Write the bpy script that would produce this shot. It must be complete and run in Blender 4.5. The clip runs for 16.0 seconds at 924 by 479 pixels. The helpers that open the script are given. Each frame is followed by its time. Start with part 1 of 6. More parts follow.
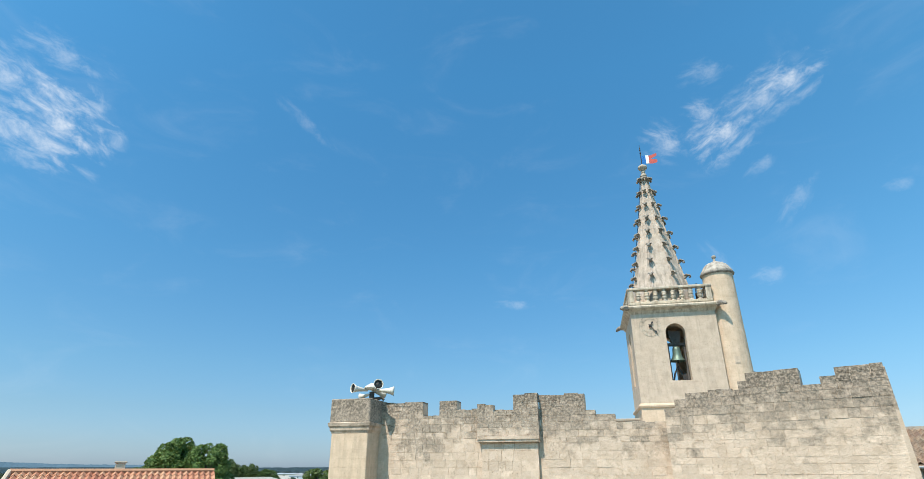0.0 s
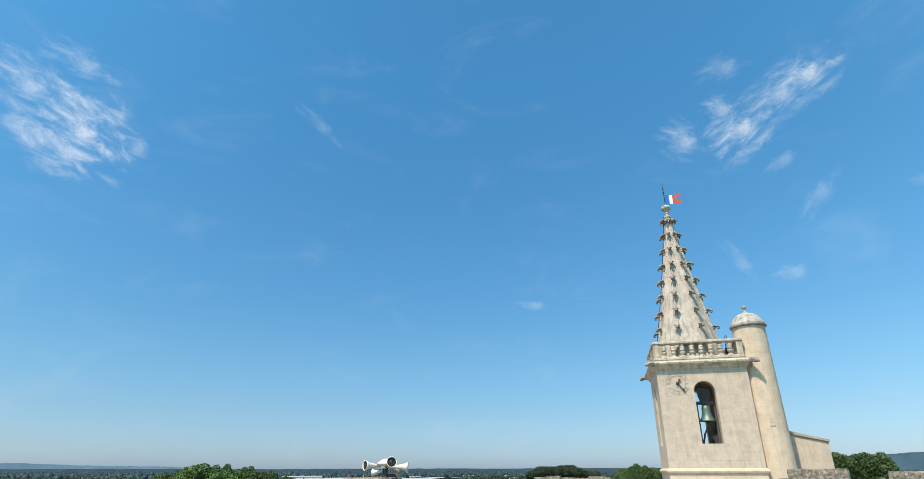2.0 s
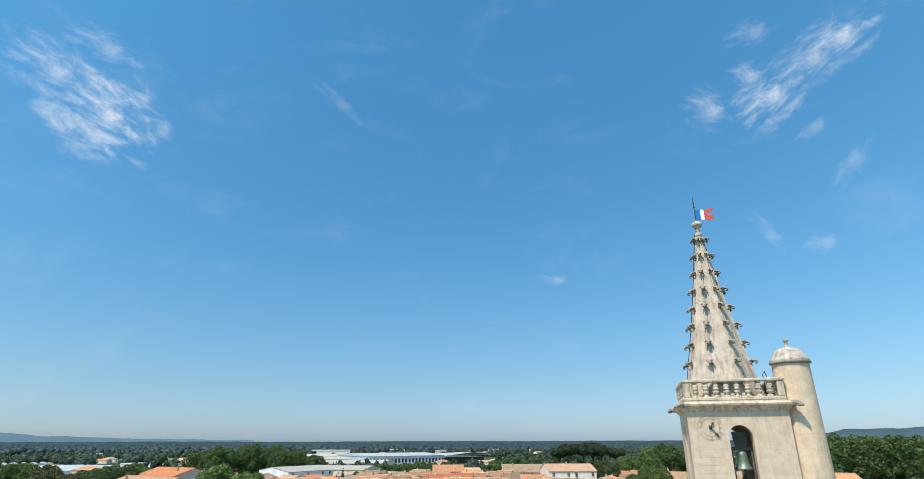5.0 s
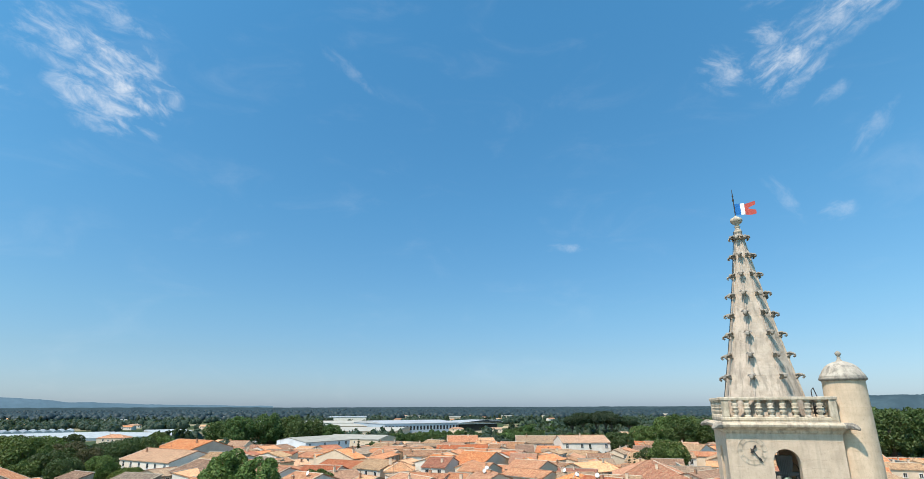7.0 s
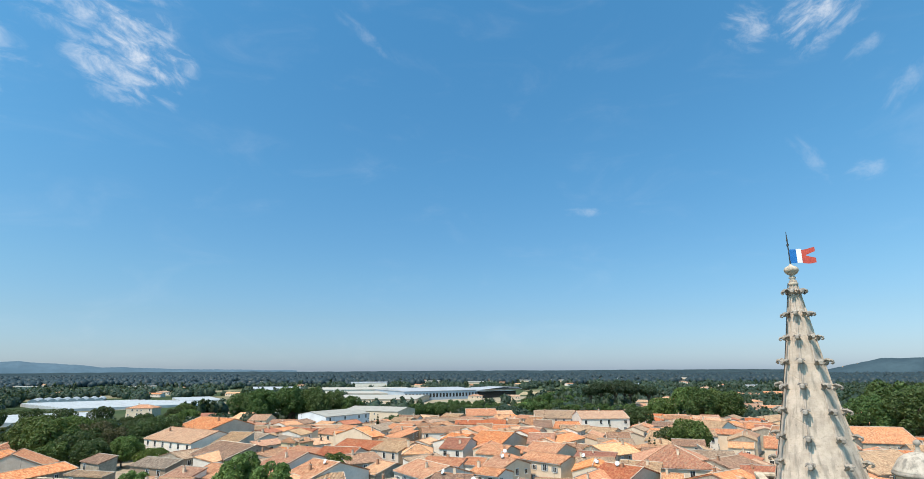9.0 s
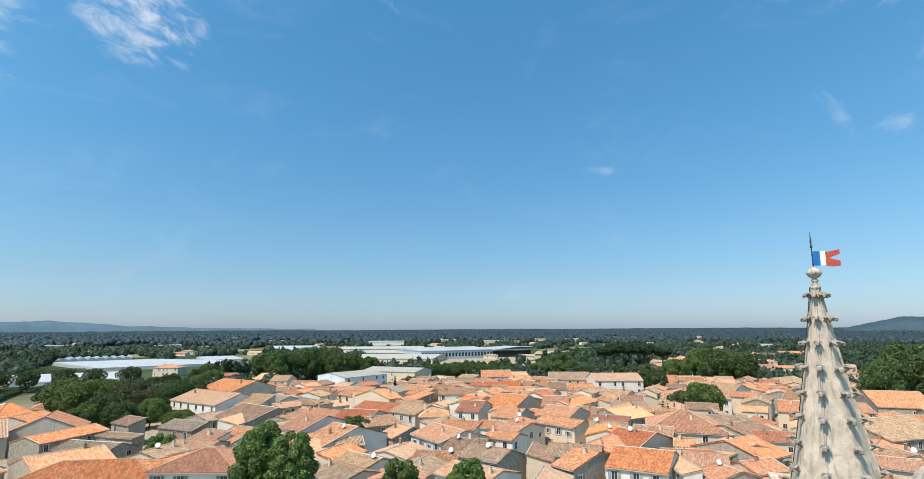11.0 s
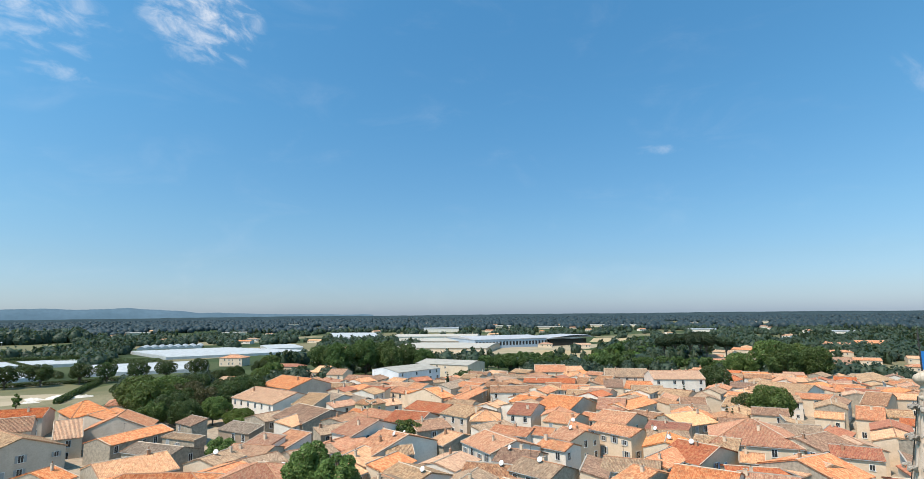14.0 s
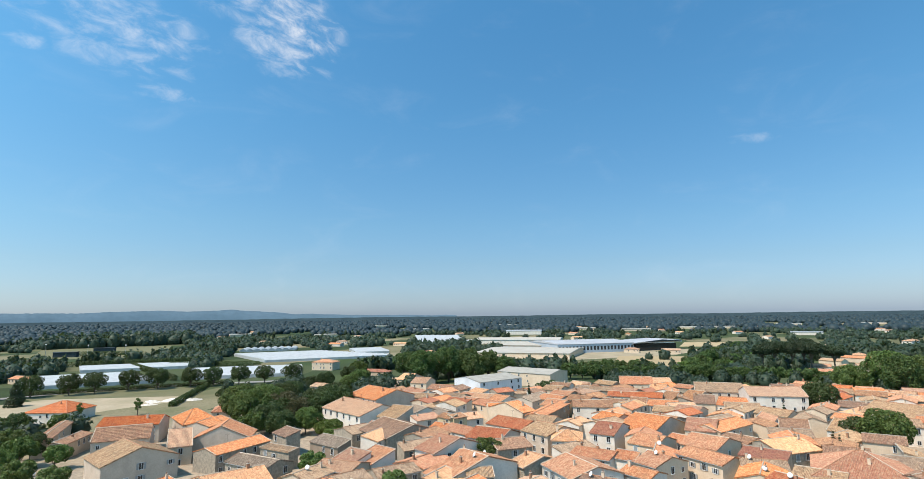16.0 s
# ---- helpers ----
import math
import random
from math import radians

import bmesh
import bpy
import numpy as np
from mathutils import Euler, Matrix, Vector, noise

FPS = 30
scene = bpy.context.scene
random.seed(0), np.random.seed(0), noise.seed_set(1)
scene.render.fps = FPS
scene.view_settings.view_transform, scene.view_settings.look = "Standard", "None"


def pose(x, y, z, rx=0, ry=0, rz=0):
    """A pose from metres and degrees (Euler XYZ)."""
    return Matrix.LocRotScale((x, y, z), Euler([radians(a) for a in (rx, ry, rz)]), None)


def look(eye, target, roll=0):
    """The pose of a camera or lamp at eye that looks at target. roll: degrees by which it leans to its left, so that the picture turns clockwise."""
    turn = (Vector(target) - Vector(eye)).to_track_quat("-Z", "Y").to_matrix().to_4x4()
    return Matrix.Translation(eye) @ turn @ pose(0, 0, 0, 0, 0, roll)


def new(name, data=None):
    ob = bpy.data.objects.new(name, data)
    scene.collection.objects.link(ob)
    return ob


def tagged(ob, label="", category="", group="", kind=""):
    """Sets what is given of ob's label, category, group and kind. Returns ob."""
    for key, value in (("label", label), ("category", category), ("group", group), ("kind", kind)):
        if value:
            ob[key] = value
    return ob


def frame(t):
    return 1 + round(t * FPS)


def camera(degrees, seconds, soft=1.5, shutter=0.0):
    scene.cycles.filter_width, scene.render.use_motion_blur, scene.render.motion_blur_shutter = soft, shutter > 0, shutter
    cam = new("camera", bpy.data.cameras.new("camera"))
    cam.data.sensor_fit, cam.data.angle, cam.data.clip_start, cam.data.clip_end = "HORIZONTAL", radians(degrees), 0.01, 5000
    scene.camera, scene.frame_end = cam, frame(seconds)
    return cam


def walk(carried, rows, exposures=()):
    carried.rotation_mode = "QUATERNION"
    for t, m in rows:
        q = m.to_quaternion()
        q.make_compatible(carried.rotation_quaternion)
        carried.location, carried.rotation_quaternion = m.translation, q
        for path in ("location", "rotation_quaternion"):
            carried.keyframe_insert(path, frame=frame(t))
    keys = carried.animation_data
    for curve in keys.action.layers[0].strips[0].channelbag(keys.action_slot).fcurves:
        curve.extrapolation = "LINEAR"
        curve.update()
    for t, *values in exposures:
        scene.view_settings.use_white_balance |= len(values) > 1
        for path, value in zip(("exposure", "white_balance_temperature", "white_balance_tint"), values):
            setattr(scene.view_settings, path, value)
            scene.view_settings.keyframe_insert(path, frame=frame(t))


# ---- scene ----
cam = camera(79.99, 16.0, soft=0.75)

# seconds, eye, heading to the left of +y, upward tilt, lean
PATH = [
    (0.0, (-2.93, -35.04, 16.16), 16.08, 22.58, -0.13),
    (0.5, (-2.97, -34.97, 16.87), 16.50, 22.66, -0.15),
    (1.0, (-3.00, -34.94, 17.76), 17.03, 22.68, -0.26),
    (1.5, (-2.98, -35.00, 18.58), 17.48, 22.67, -0.16),
    (2.0, (-2.89, -34.96, 19.40), 17.90, 22.68, -0.12),
    (2.5, (-2.76, -34.81, 20.04), 18.24, 22.67, -0.15),
    (3.0, (-2.64, -34.50, 20.71), 18.64, 22.72, -0.14),
    (3.5, (-2.54, -34.19, 21.33), 19.04, 22.58, -0.14),
    (6.0, (-2.97, -32.70, 24.16), 21.11, 18.52, -0.13),
    (6.5, (-3.22, -32.20, 24.74), 21.40, 18.00, -0.12),
    (7.0, (-3.47, -31.33, 25.61), 21.74, 16.93, -0.12),
    (7.5, (-3.71, -30.46, 26.78), 22.02, 15.72, -0.21),
    (8.0, (-3.95, -29.47, 28.30), 22.68, 14.76, -0.20),
    (8.5, (-4.03, -28.79, 29.62), 23.18, 14.28, -0.28),
    (9.0, (-3.97, -28.59, 30.76), 23.65, 13.35, -0.28),
    (11.5, (-3.85, -28.35, 33.52), 25.56, 8.59, -0.34),
    (12.0, (-3.85, -28.26, 34.53), 26.23, 8.24, -0.38),
    (12.5, (-3.76, -27.88, 35.24), 28.21, 7.85, -0.53),
    (13.0, (-3.71, -27.01, 35.93), 29.25, 7.63, -0.67),
    (13.5, (-3.78, -26.07, 36.64), 29.99, 7.60, -0.61),
    (14.0, (-3.87, -25.41, 37.56), 30.86, 7.64, -0.60),
    (14.5, (-3.38, -25.33, 38.65), 31.74, 7.67, -0.63),
    (15.0, (-2.92, -25.51, 39.81), 35.28, 7.67, -0.99),
    (15.5, (-2.44, -25.61, 40.96), 37.85, 7.72, -0.93),
    (16.0, (-2.16, -25.61, 42.28), 39.34, 7.73, -0.77),
]


def ahead(eye, heading, tilt):
    h, v = radians(heading), radians(tilt)
    return Vector(eye) + 10 * Vector((-math.sin(h) * math.cos(v), math.cos(h) * math.cos(v), math.sin(v)))


walk(cam, [(t, look(eye, ahead(eye, h, v), lean)) for t, eye, h, v, lean in PATH],
     exposures=[(0.0, 0.53, 6420, 9), (4.0, 0.53, 6530, 9.5), (8.0, 0.53, 6620, 10.5), (16.0, 0.53, 6690, 12.5)])

# ---- sky, sun ----
SUN_FROM = Vector((-0.16, -0.48, 0.86)).normalized()
sun = new("sun", bpy.data.lights.new("sun", "SUN"))
sun.data.energy, sun.data.angle, sun.data.color = 4.5, radians(0.53), (1.0, 0.885, 0.765)
sun.matrix_world = look((0, 0, 300), Vector((0, 0, 300)) - SUN_FROM)

# thin cirrus, each wisp from one bearing and height to another (degrees to the left of +y, degrees up), half width, density
CIRRUS_WEST = [
    (62.4, 29.1, 52.9, 26.1, 2.0, 0.85),
    (60.5, 25.9, 55.9, 25.2, 1.3, 0.65),
    (63.5, 33.0, 54.5, 32.6, 0.9, 0.35),
    (66.7, 30.5, 58.2, 29.0, 1.2, 0.55),
    (79.6, 25.0, 65.3, 24.3, 1.7, 0.50),
    (71.4, 20.2, 66.0, 20.3, 0.5, 0.34),
    (80.9, 22.0, 77.8, 22.5, 0.4, 0.40),
    (74.9, 22.4, 71.9, 22.4, 0.5, 0.25),
    (39.3, 35.6, 31.3, 31.2, 0.4, 0.16),
    (12.8, 15.8, 8.6, 15.6, 0.28, 0.26),
]
CIRRUS_EAST = [
    (-9.5, 28.2, -16.0, 31.2, 1.3, 0.75),
    (-12.0, 30.0, -21.5, 33.4, 1.1, 0.5),
    (-15.6, 31.8, -23.2, 33.6, 1.1, 0.75),
    (-4.7, 31.6, -9.3, 29.2, 1.0, 0.50),
    (-9.6, 32.9, -12.8, 31.8, 0.8, 0.50),
    (-9.6, 35.6, -15.0, 35.8, 0.8, 0.25),
    (-14.2, 25.3, -17.2, 26.9, 0.4, 0.26),
    (-16.2, 20.3, -19.8, 24.4, 0.6, 0.22),
    (-12.8, 16.0, -15.8, 16.6, 0.55, 0.28),
    (-24.6, 21.6, -26.8, 21.8, 0.35, 0.22),
    (-5.6, 29.5, -7.6, 29.8, 0.6, 0.30),
    (-8.9, 20.5, -11.6, 16.2, 0.45, 0.2),
]


def heaven(bearing, height):
    b, h = radians(bearing), radians(height)
    return Vector((-math.sin(b) * math.cos(h), math.cos(b) * math.cos(h), math.sin(h)))


world = bpy.data.worlds.new("sky")
scene.world = world
world.use_nodes = True


class Net:
    """A short way to wire shader nodes."""

    def __init__(self, tree):
        self.tree = tree
        tree.nodes.clear()

    def add(self, kind, inputs=None):
        node = self.tree.nodes.new(kind)
        for key, value in (inputs or {}).items():
            self.plug(value, node.inputs[key])
        return node

    def plug(self, value, socket):
        if isinstance(value, bpy.types.Node):
            value = value.outputs[0]
        if isinstance(value, bpy.types.NodeSocket):
            self.tree.links.new(value, socket)
        else:
            socket.default_value = value

    def math(self, op, a, b=0.0, c=0.0, clamp=False):
        node = self.add("ShaderNodeMath", {0: a, 1: b, 2: c})
        node.operation, node.use_clamp = op, clamp
        return node.outputs[0]

    def vmath(self, op, a, b=(0, 0, 0)):
        node = self.add("ShaderNodeVectorMath", {0: a, 1: b})
        node.operation = op
        return node.outputs["Value"] if op in ("DOT_PRODUCT", "LENGTH") else node.outputs[0]

    def noise(self, vec, scale, detail=4.0, rough=0.55, distort=0.0):
        return self.add("ShaderNodeTexNoise", {"Vector": vec, "Scale": scale, "Detail": detail, "Roughness": rough, "Distortion": distort}).outputs["Fac"]

    def ramp(self, fac, stops):
        node = self.add("ShaderNodeValToRGB", {"Fac": fac})
        els = node.color_ramp.elements
        while len(els) < len(stops):
            els.new(0.5)
        for el, (pos, col) in zip(els, stops):
            el.position = pos
            el.color = (*col, 1) if len(col) == 3 else col
        return node.outputs[0]

    def mix(self, fac, a, b, blend="MIX"):
        node = self.add("ShaderNodeMix")
        node.data_type, node.blend_type = "RGBA", blend
        for i, value in ((0, fac), (6, a), (7, b)):
            if isinstance(value, tuple) and len(value) == 3:
                value = (*value, 1)
            self.plug(value, node.inputs[i])
        return node.outputs[2]

    def smooth(self, value, lo, hi):
        node = self.add("ShaderNodeMapRange", {0: value, 1: lo, 2: hi, 3: 0.0, 4: 1.0})
        node.interpolation_type = "SMOOTHSTEP"
        return node.outputs[0]


def build_sky():
    n = Net(world.node_tree)
    way = n.vmath("NORMALIZE", n.add("ShaderNodeTexCoord").outputs["Generated"])
    sky = n.add("ShaderNodeTexSky")
    sky.sky_type, sky.sun_disc = "NISHITA", False
    sky.sun_elevation, sky.sun_rotation = math.asin(SUN_FROM.z), math.atan2(SUN_FROM.x, SUN_FROM.y)
    sky.altitude, sky.air_density, sky.dust_density, sky.ozone_density = 50.0, 1.0, 0.6, 3.0
    total = None
    for b0, h0, b1, h1, wide, dense in CIRRUS_WEST + CIRRUS_EAST:
        one, two = heaven(b0, h0), heaven(b1, h1)
        mid, along = (one + two).normalized(), two - one
        half, wide = along.length / 2, radians(wide)
        along = (along - mid * along.dot(mid)).normalized()
        across = mid.cross(along)
        ahead = n.math("GREATER_THAN", n.vmath("DOT_PRODUCT", way, tuple(mid)), 0.5)
        a = n.vmath("DOT_PRODUCT", way, tuple(along))
        b = n.vmath("DOT_PRODUCT", way, tuple(across))
        pos = n.add("ShaderNodeCombineXYZ", {0: n.math("MULTIPLY", a, 0.75), 1: n.math("MULTIPLY", b, 1.35), 2: 0.37})
        wisp = n.noise(pos, 27.0, 9.0, 0.62, 0.45)
        big = n.noise(pos, 11.0, 2.0, 0.5, 0.3)
        r2 = n.math("ADD", n.math("POWER", n.math("ABSOLUTE", n.math("DIVIDE", a, half * 1.55)), 2.0), n.math("POWER", n.math("ABSOLUTE", n.math("DIVIDE", b, wide * 2.7)), 2.0))
        body = n.math("MAXIMUM", n.math("SUBTRACT", 1.0, r2), 0.0)
        shape = n.math("ADD", n.math("MULTIPLY", wisp, 1.25), n.math("MULTIPLY", big, 0.5))
        cover = n.smooth(n.math("ADD", shape, n.math("MULTIPLY", body, 0.34)), 0.98, 1.56)
        cover = n.math("MULTIPLY", n.math("MULTIPLY", cover, n.smooth(body, 0.0, 1.0)), n.math("MULTIPLY", ahead, dense))
        total = cover if total is None else n.math("MAXIMUM", total, cover)
    # faint veil all over
    veil = n.smooth(n.noise(n.vmath("MULTIPLY", way, (2.0, 2.0, 5.0)), 3.0, 7.0, 0.6, 0.6), 0.5, 0.95)
    total = n.math("MAXIMUM", total, n.math("MULTIPLY", veil, 0.10))
    high = n.add("ShaderNodeSeparateXYZ", {0: way}).outputs[2]
    air = n.ramp(high, [(0.0, (0.68, 0.90, 1.38)), (0.035, (0.69, 0.90, 1.24)), (0.09, (0.71, 0.96, 1.16)), (0.16, (0.72, 1.10, 1.25)), (0.34, (0.68, 1.36, 1.54)), (0.62, (0.68, 1.66, 1.88))])
    aside = n.math("SUBTRACT", 1.0, n.vmath("DOT_PRODUCT", way, tuple(heaven(24.0, 20.0))))
    air = n.mix(1.0, air, n.add("ShaderNodeCombineColor", {0: n.math("MULTIPLY_ADD", aside, 0.75, 0.99), 1: n.math("MULTIPLY_ADD", aside, 0.58, 0.98), 2: n.math("MULTIPLY_ADD", aside, 0.40, 0.965)}), "MULTIPLY")
    colour = n.mix(1.0, sky.outputs[0], air, "MULTIPLY")
    colour = n.mix(total, colour, (9.4, 9.6, 9.8))
    back = n.add("ShaderNodeBackground", {"Color": colour, "Strength": 0.075})
    n.add("ShaderNodeOutputWorld", {"Surface": back.outputs[0]})


build_sky()

# ---- materials ----
MATS = {}


def finish(n, colour, rough, bump=None, strength=0.3, distance=0.02, metal=0.0, spec=0.3):
    bsdf = n.add("ShaderNodeBsdfPrincipled", {"Base Color": colour, "Roughness": rough, "Metallic": metal, "Specular IOR Level": spec})
    if bump is not None:
        n.plug(n.add("ShaderNodeBump", {"Height": bump, "Strength": strength, "Distance": distance}).outputs[0], bsdf.inputs["Normal"])
    n.add("ShaderNodeOutputMaterial", {"Surface": bsdf.outputs[0]})


def begin(name):
    m = bpy.data.materials.new(name)
    m.use_nodes = True
    MATS[name] = m
    return Net(m.node_tree), m


def coords(n, world_space=False):
    if world_space:
        return n.add("ShaderNodeNewGeometry").outputs["Position"]
    return n.add("ShaderNodeTexCoord").outputs["Object"]


def plain(name, c1, c2, scale=3.0, fine=25.0, rough=0.8, strength=0.3, metal=0.0, world_space=False, spec=0.3, vary=0.12):
    """Two-scale mottled surface with grain."""
    n, m = begin(name)
    p = coords(n, world_space)
    big = n.noise(p, scale, 5.0, 0.6)
    small = n.noise(p, fine, 4.0, 0.6)
    col = n.mix(n.smooth(big, 0.3, 0.7), c1, c2)
    col = n.mix(n.math("MULTIPLY", n.smooth(small, 0.35, 0.75), 0.35), col, tuple(v * 0.62 for v in c1))
    rnd = n.add("ShaderNodeObjectInfo").outputs["Random"]
    col = n.add("ShaderNodeHueSaturation", {"Color": col, "Value": n.math("ADD", 1 - vary / 2, n.math("MULTIPLY", rnd, vary))}).outputs[0]
    finish(n, col, rough, small, strength, 0.02, metal, spec)
    return m


def weathered_stone(name, light, dark, stain, joints=True, world_space=True, amount=0.5):
    """Limestone with patina, run-off streaks and eroded pits."""
    n, m = begin(name)
    p = coords(n, world_space)
    sx = n.add("ShaderNodeSeparateXYZ", {0: p})
    big = n.noise(p, 0.55, 6.0, 0.62)
    mid = n.noise(p, 2.4, 6.0, 0.65)
    fine = n.noise(p, 16.0, 5.0, 0.7)
    col = n.mix(n.smooth(mid, 0.32, 0.68), light, dark)
    streak = n.noise(n.vmath("MULTIPLY", p, (5.0, 5.0, 0.7)), 1.0, 5.0, 0.6)
    patch = n.math("MULTIPLY", n.smooth(streak, 0.46, 0.68), amount)
    col = n.mix(patch, col, stain)
    pits = n.smooth(fine, 0.56, 0.72)
    col = n.mix(n.math("MULTIPLY", pits, 0.45), col, tuple(v * 0.45 for v in dark))
    height = n.math("SUBTRACT", n.math("ADD", n.math("MULTIPLY", mid, 0.8), n.math("MULTIPLY", fine, 0.5)), n.math("MULTIPLY", pits, 0.5))
    if joints:
        q = n.add("ShaderNodeCombineXYZ", {0: n.math("ADD", sx.outputs[0], sx.outputs[1]), 1: sx.outputs[2], 2: 0.0})
        brick = n.add("ShaderNodeTexBrick", {"Vector": q, "Color1": (1, 1, 1, 1), "Color2": (0.86, 0.84, 0.8, 1), "Mortar": (0.66, 0.62, 0.55, 1), "Scale": 1.0,
                                             "Mortar Size": 0.006, "Mortar Smooth": 0.6, "Brick Width": 0.85, "Row Height": 0.36})
        col = n.mix(0.35, col, brick.outputs["Color"], "MULTIPLY")
        height = n.math("SUBTRACT", height, n.math("MULTIPLY", brick.outputs["Fac"], 0.25))
    rnd = n.add("ShaderNodeObjectInfo").outputs["Random"]
    col = n.add("ShaderNodeHueSaturation", {"Color": col, "Value": n.math("ADD", 0.91, n.math("MULTIPLY", rnd, 0.18)), "Saturation": n.math("ADD", 0.9, n.math("MULTIPLY", rnd, 0.2))}).outputs[0]
    finish(n, col, 0.9, height, 0.55, 0.05, spec=0.15)
    return m


def roof_tiles(name, c1, c2, c3, lichen=0.4):
    """Canal tiles: every tile its own shade, darker at each lap, dark run-off streaks, lichen and dust in patches."""
    n, m = begin(name)
    p = coords(n)
    s = n.add("ShaderNodeSeparateXYZ", {0: p})
    rnd = n.add("ShaderNodeObjectInfo").outputs["Random"]
    cell = n.add("ShaderNodeCombineXYZ", {0: n.math("FLOOR", n.math("DIVIDE", s.outputs[0], 0.26)), 1: n.math("FLOOR", n.math("DIVIDE", s.outputs[1], 0.4)), 2: n.math("MULTIPLY", rnd, 50.0)})
    tile = n.add("ShaderNodeTexWhiteNoise", {"Vector": cell}).outputs["Value"]
    shifted = n.vmath("ADD", p, n.add("ShaderNodeCombineXYZ", {0: n.math("MULTIPLY", rnd, 91.0), 1: n.math("MULTIPLY", rnd, 37.0), 2: 0.0}).outputs[0])
    big = n.noise(shifted, 0.35, 5.0, 0.65)
    mid = n.noise(shifted, 1.6, 5.0, 0.65)
    tone = n.math("ADD", n.math("MULTIPLY", tile, 0.55), n.math("MULTIPLY", mid, 0.5))
    col = n.ramp(tone, [(0.15, c1), (0.5, c2), (0.9, c3)])
    col = n.mix(n.math("MULTIPLY", n.smooth(big, 0.45, 0.75), lichen), col, tuple(0.25 * v + 0.2 * 0.75 * w for v, w in zip(c1, (0.9, 0.78, 0.6))))
    old = n.noise(shifted, 0.8, 6.0, 0.7)
    col = n.mix(n.math("MULTIPLY", n.smooth(old, 0.5, 0.66), 0.25 + lichen * 0.6), col, tuple(0.42 * v for v in (c2[0], c2[1] * 1.12, c2[2] * 1.25)))
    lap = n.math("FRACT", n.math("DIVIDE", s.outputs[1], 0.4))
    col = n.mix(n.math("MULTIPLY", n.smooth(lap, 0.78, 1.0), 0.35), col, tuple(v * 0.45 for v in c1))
    streak = n.noise(n.vmath("MULTIPLY", shifted, (6.0, 0.6, 1.0)), 1.0, 4.0, 0.6)
    col = n.mix(n.math("MULTIPLY", n.smooth(streak, 0.50, 0.68), 0.45), col, tuple(v * 0.5 for v in c1))
    col = n.add("ShaderNodeHueSaturation", {"Color": col, "Value": n.math("ADD", 0.8, n.math("MULTIPLY", rnd, 0.36)), "Saturation": n.math("ADD", 0.86, n.math("MULTIPLY", rnd, 0.24)),
                                           "Hue": n.math("ADD", 0.494, n.math("MULTIPLY", tile, 0.012))}).outputs[0]
    finish(n, col, 0.85, n.math("ADD", n.math("MULTIPLY", lap, -0.6), n.math("ADD", mid, n.math("MULTIPLY", tile, 0.4))), 0.5, 0.03, spec=0.2)
    return m


def foliage(name, c1, c2, c3):
    n, m = begin(name)
    p = coords(n)
    island = n.add("ShaderNodeNewGeometry").outputs["Random Per Island"]
    rnd = n.add("ShaderNodeObjectInfo").outputs["Random"]
    clump = n.noise(p, 0.5, 3.0, 0.6)
    tone = n.math("ADD", n.math("MULTIPLY", island, 0.42), n.math("MULTIPLY", clump, 0.72))
    col = n.ramp(tone, [(0.15, c1), (0.55, c2), (0.95, c3)])
    col = n.add("ShaderNodeHueSaturation", {"Color": col, "Value": n.math("ADD", 0.8, n.math("MULTIPLY", rnd, 0.4)), "Hue": n.math("ADD", 0.485, n.math("MULTIPLY", rnd, 0.03))}).outputs[0]
    bsdf = n.add("ShaderNodeBsdfPrincipled", {"Base Color": col, "Roughness": 0.55, "Specular IOR Level": 0.25})
    thin = n.add("ShaderNodeBsdfTranslucent", {"Color": n.mix(0.5, col, (0.16, 0.22, 0.03))})
    n.add("ShaderNodeOutputMaterial", {"Surface": n.add("ShaderNodeMixShader", {0: 0.22, 1: bsdf.outputs[0], 2: thin.outputs[0]}).outputs[0]})
    return m


def ground_mix(name):
    """Plain of small plots: dry grass, crops, bare earth."""
    n, m = begin(name)
    p = coords(n, True)
    turned = n.add("ShaderNodeMapping", {"Vector": p, "Rotation": (0, 0, 0.5), "Scale": (0.010, 0.0042, 0.0)})
    plots = n.add("ShaderNodeTexVoronoi", {"Vector": turned.outputs[0], "Scale": 1.0, "Randomness": 0.75})
    plots.distance = "CHEBYCHEV"
    pick = n.add("ShaderNodeSeparateColor", {0: plots.outputs["Color"]}).outputs[0]
    col = n.ramp(pick, [(0.0, (0.028, 0.042, 0.020)), (0.35, (0.042, 0.060, 0.028)), (0.6, (0.07, 0.085, 0.042)), (0.8, (0.16, 0.145, 0.085)), (1.0, (0.26, 0.22, 0.145))])
    big = n.noise(p, 0.02, 5.0, 0.6)
    small = n.noise(p, 0.7, 6.0, 0.7)
    col = n.mix(n.math("MULTIPLY", n.smooth(big, 0.4, 0.7), 0.5), col, (0.05, 0.08, 0.025))
    col = n.mix(n.math("MULTIPLY", n.smooth(small, 0.4, 0.7), 0.4), col, (0.03, 0.045, 0.015))
    town = n.smooth(n.vmath("LENGTH", n.vmath("SUBTRACT", p, (-70.0, 110.0, 0.0))), 190.0, 120.0)
    col = n.mix(town, col, n.mix(n.smooth(small, 0.3, 0.7), (0.35, 0.285, 0.21), (0.235, 0.19, 0.14)))
    finish(n, col, 0.95, small, 0.4, 0.3, spec=0.1)
    return m


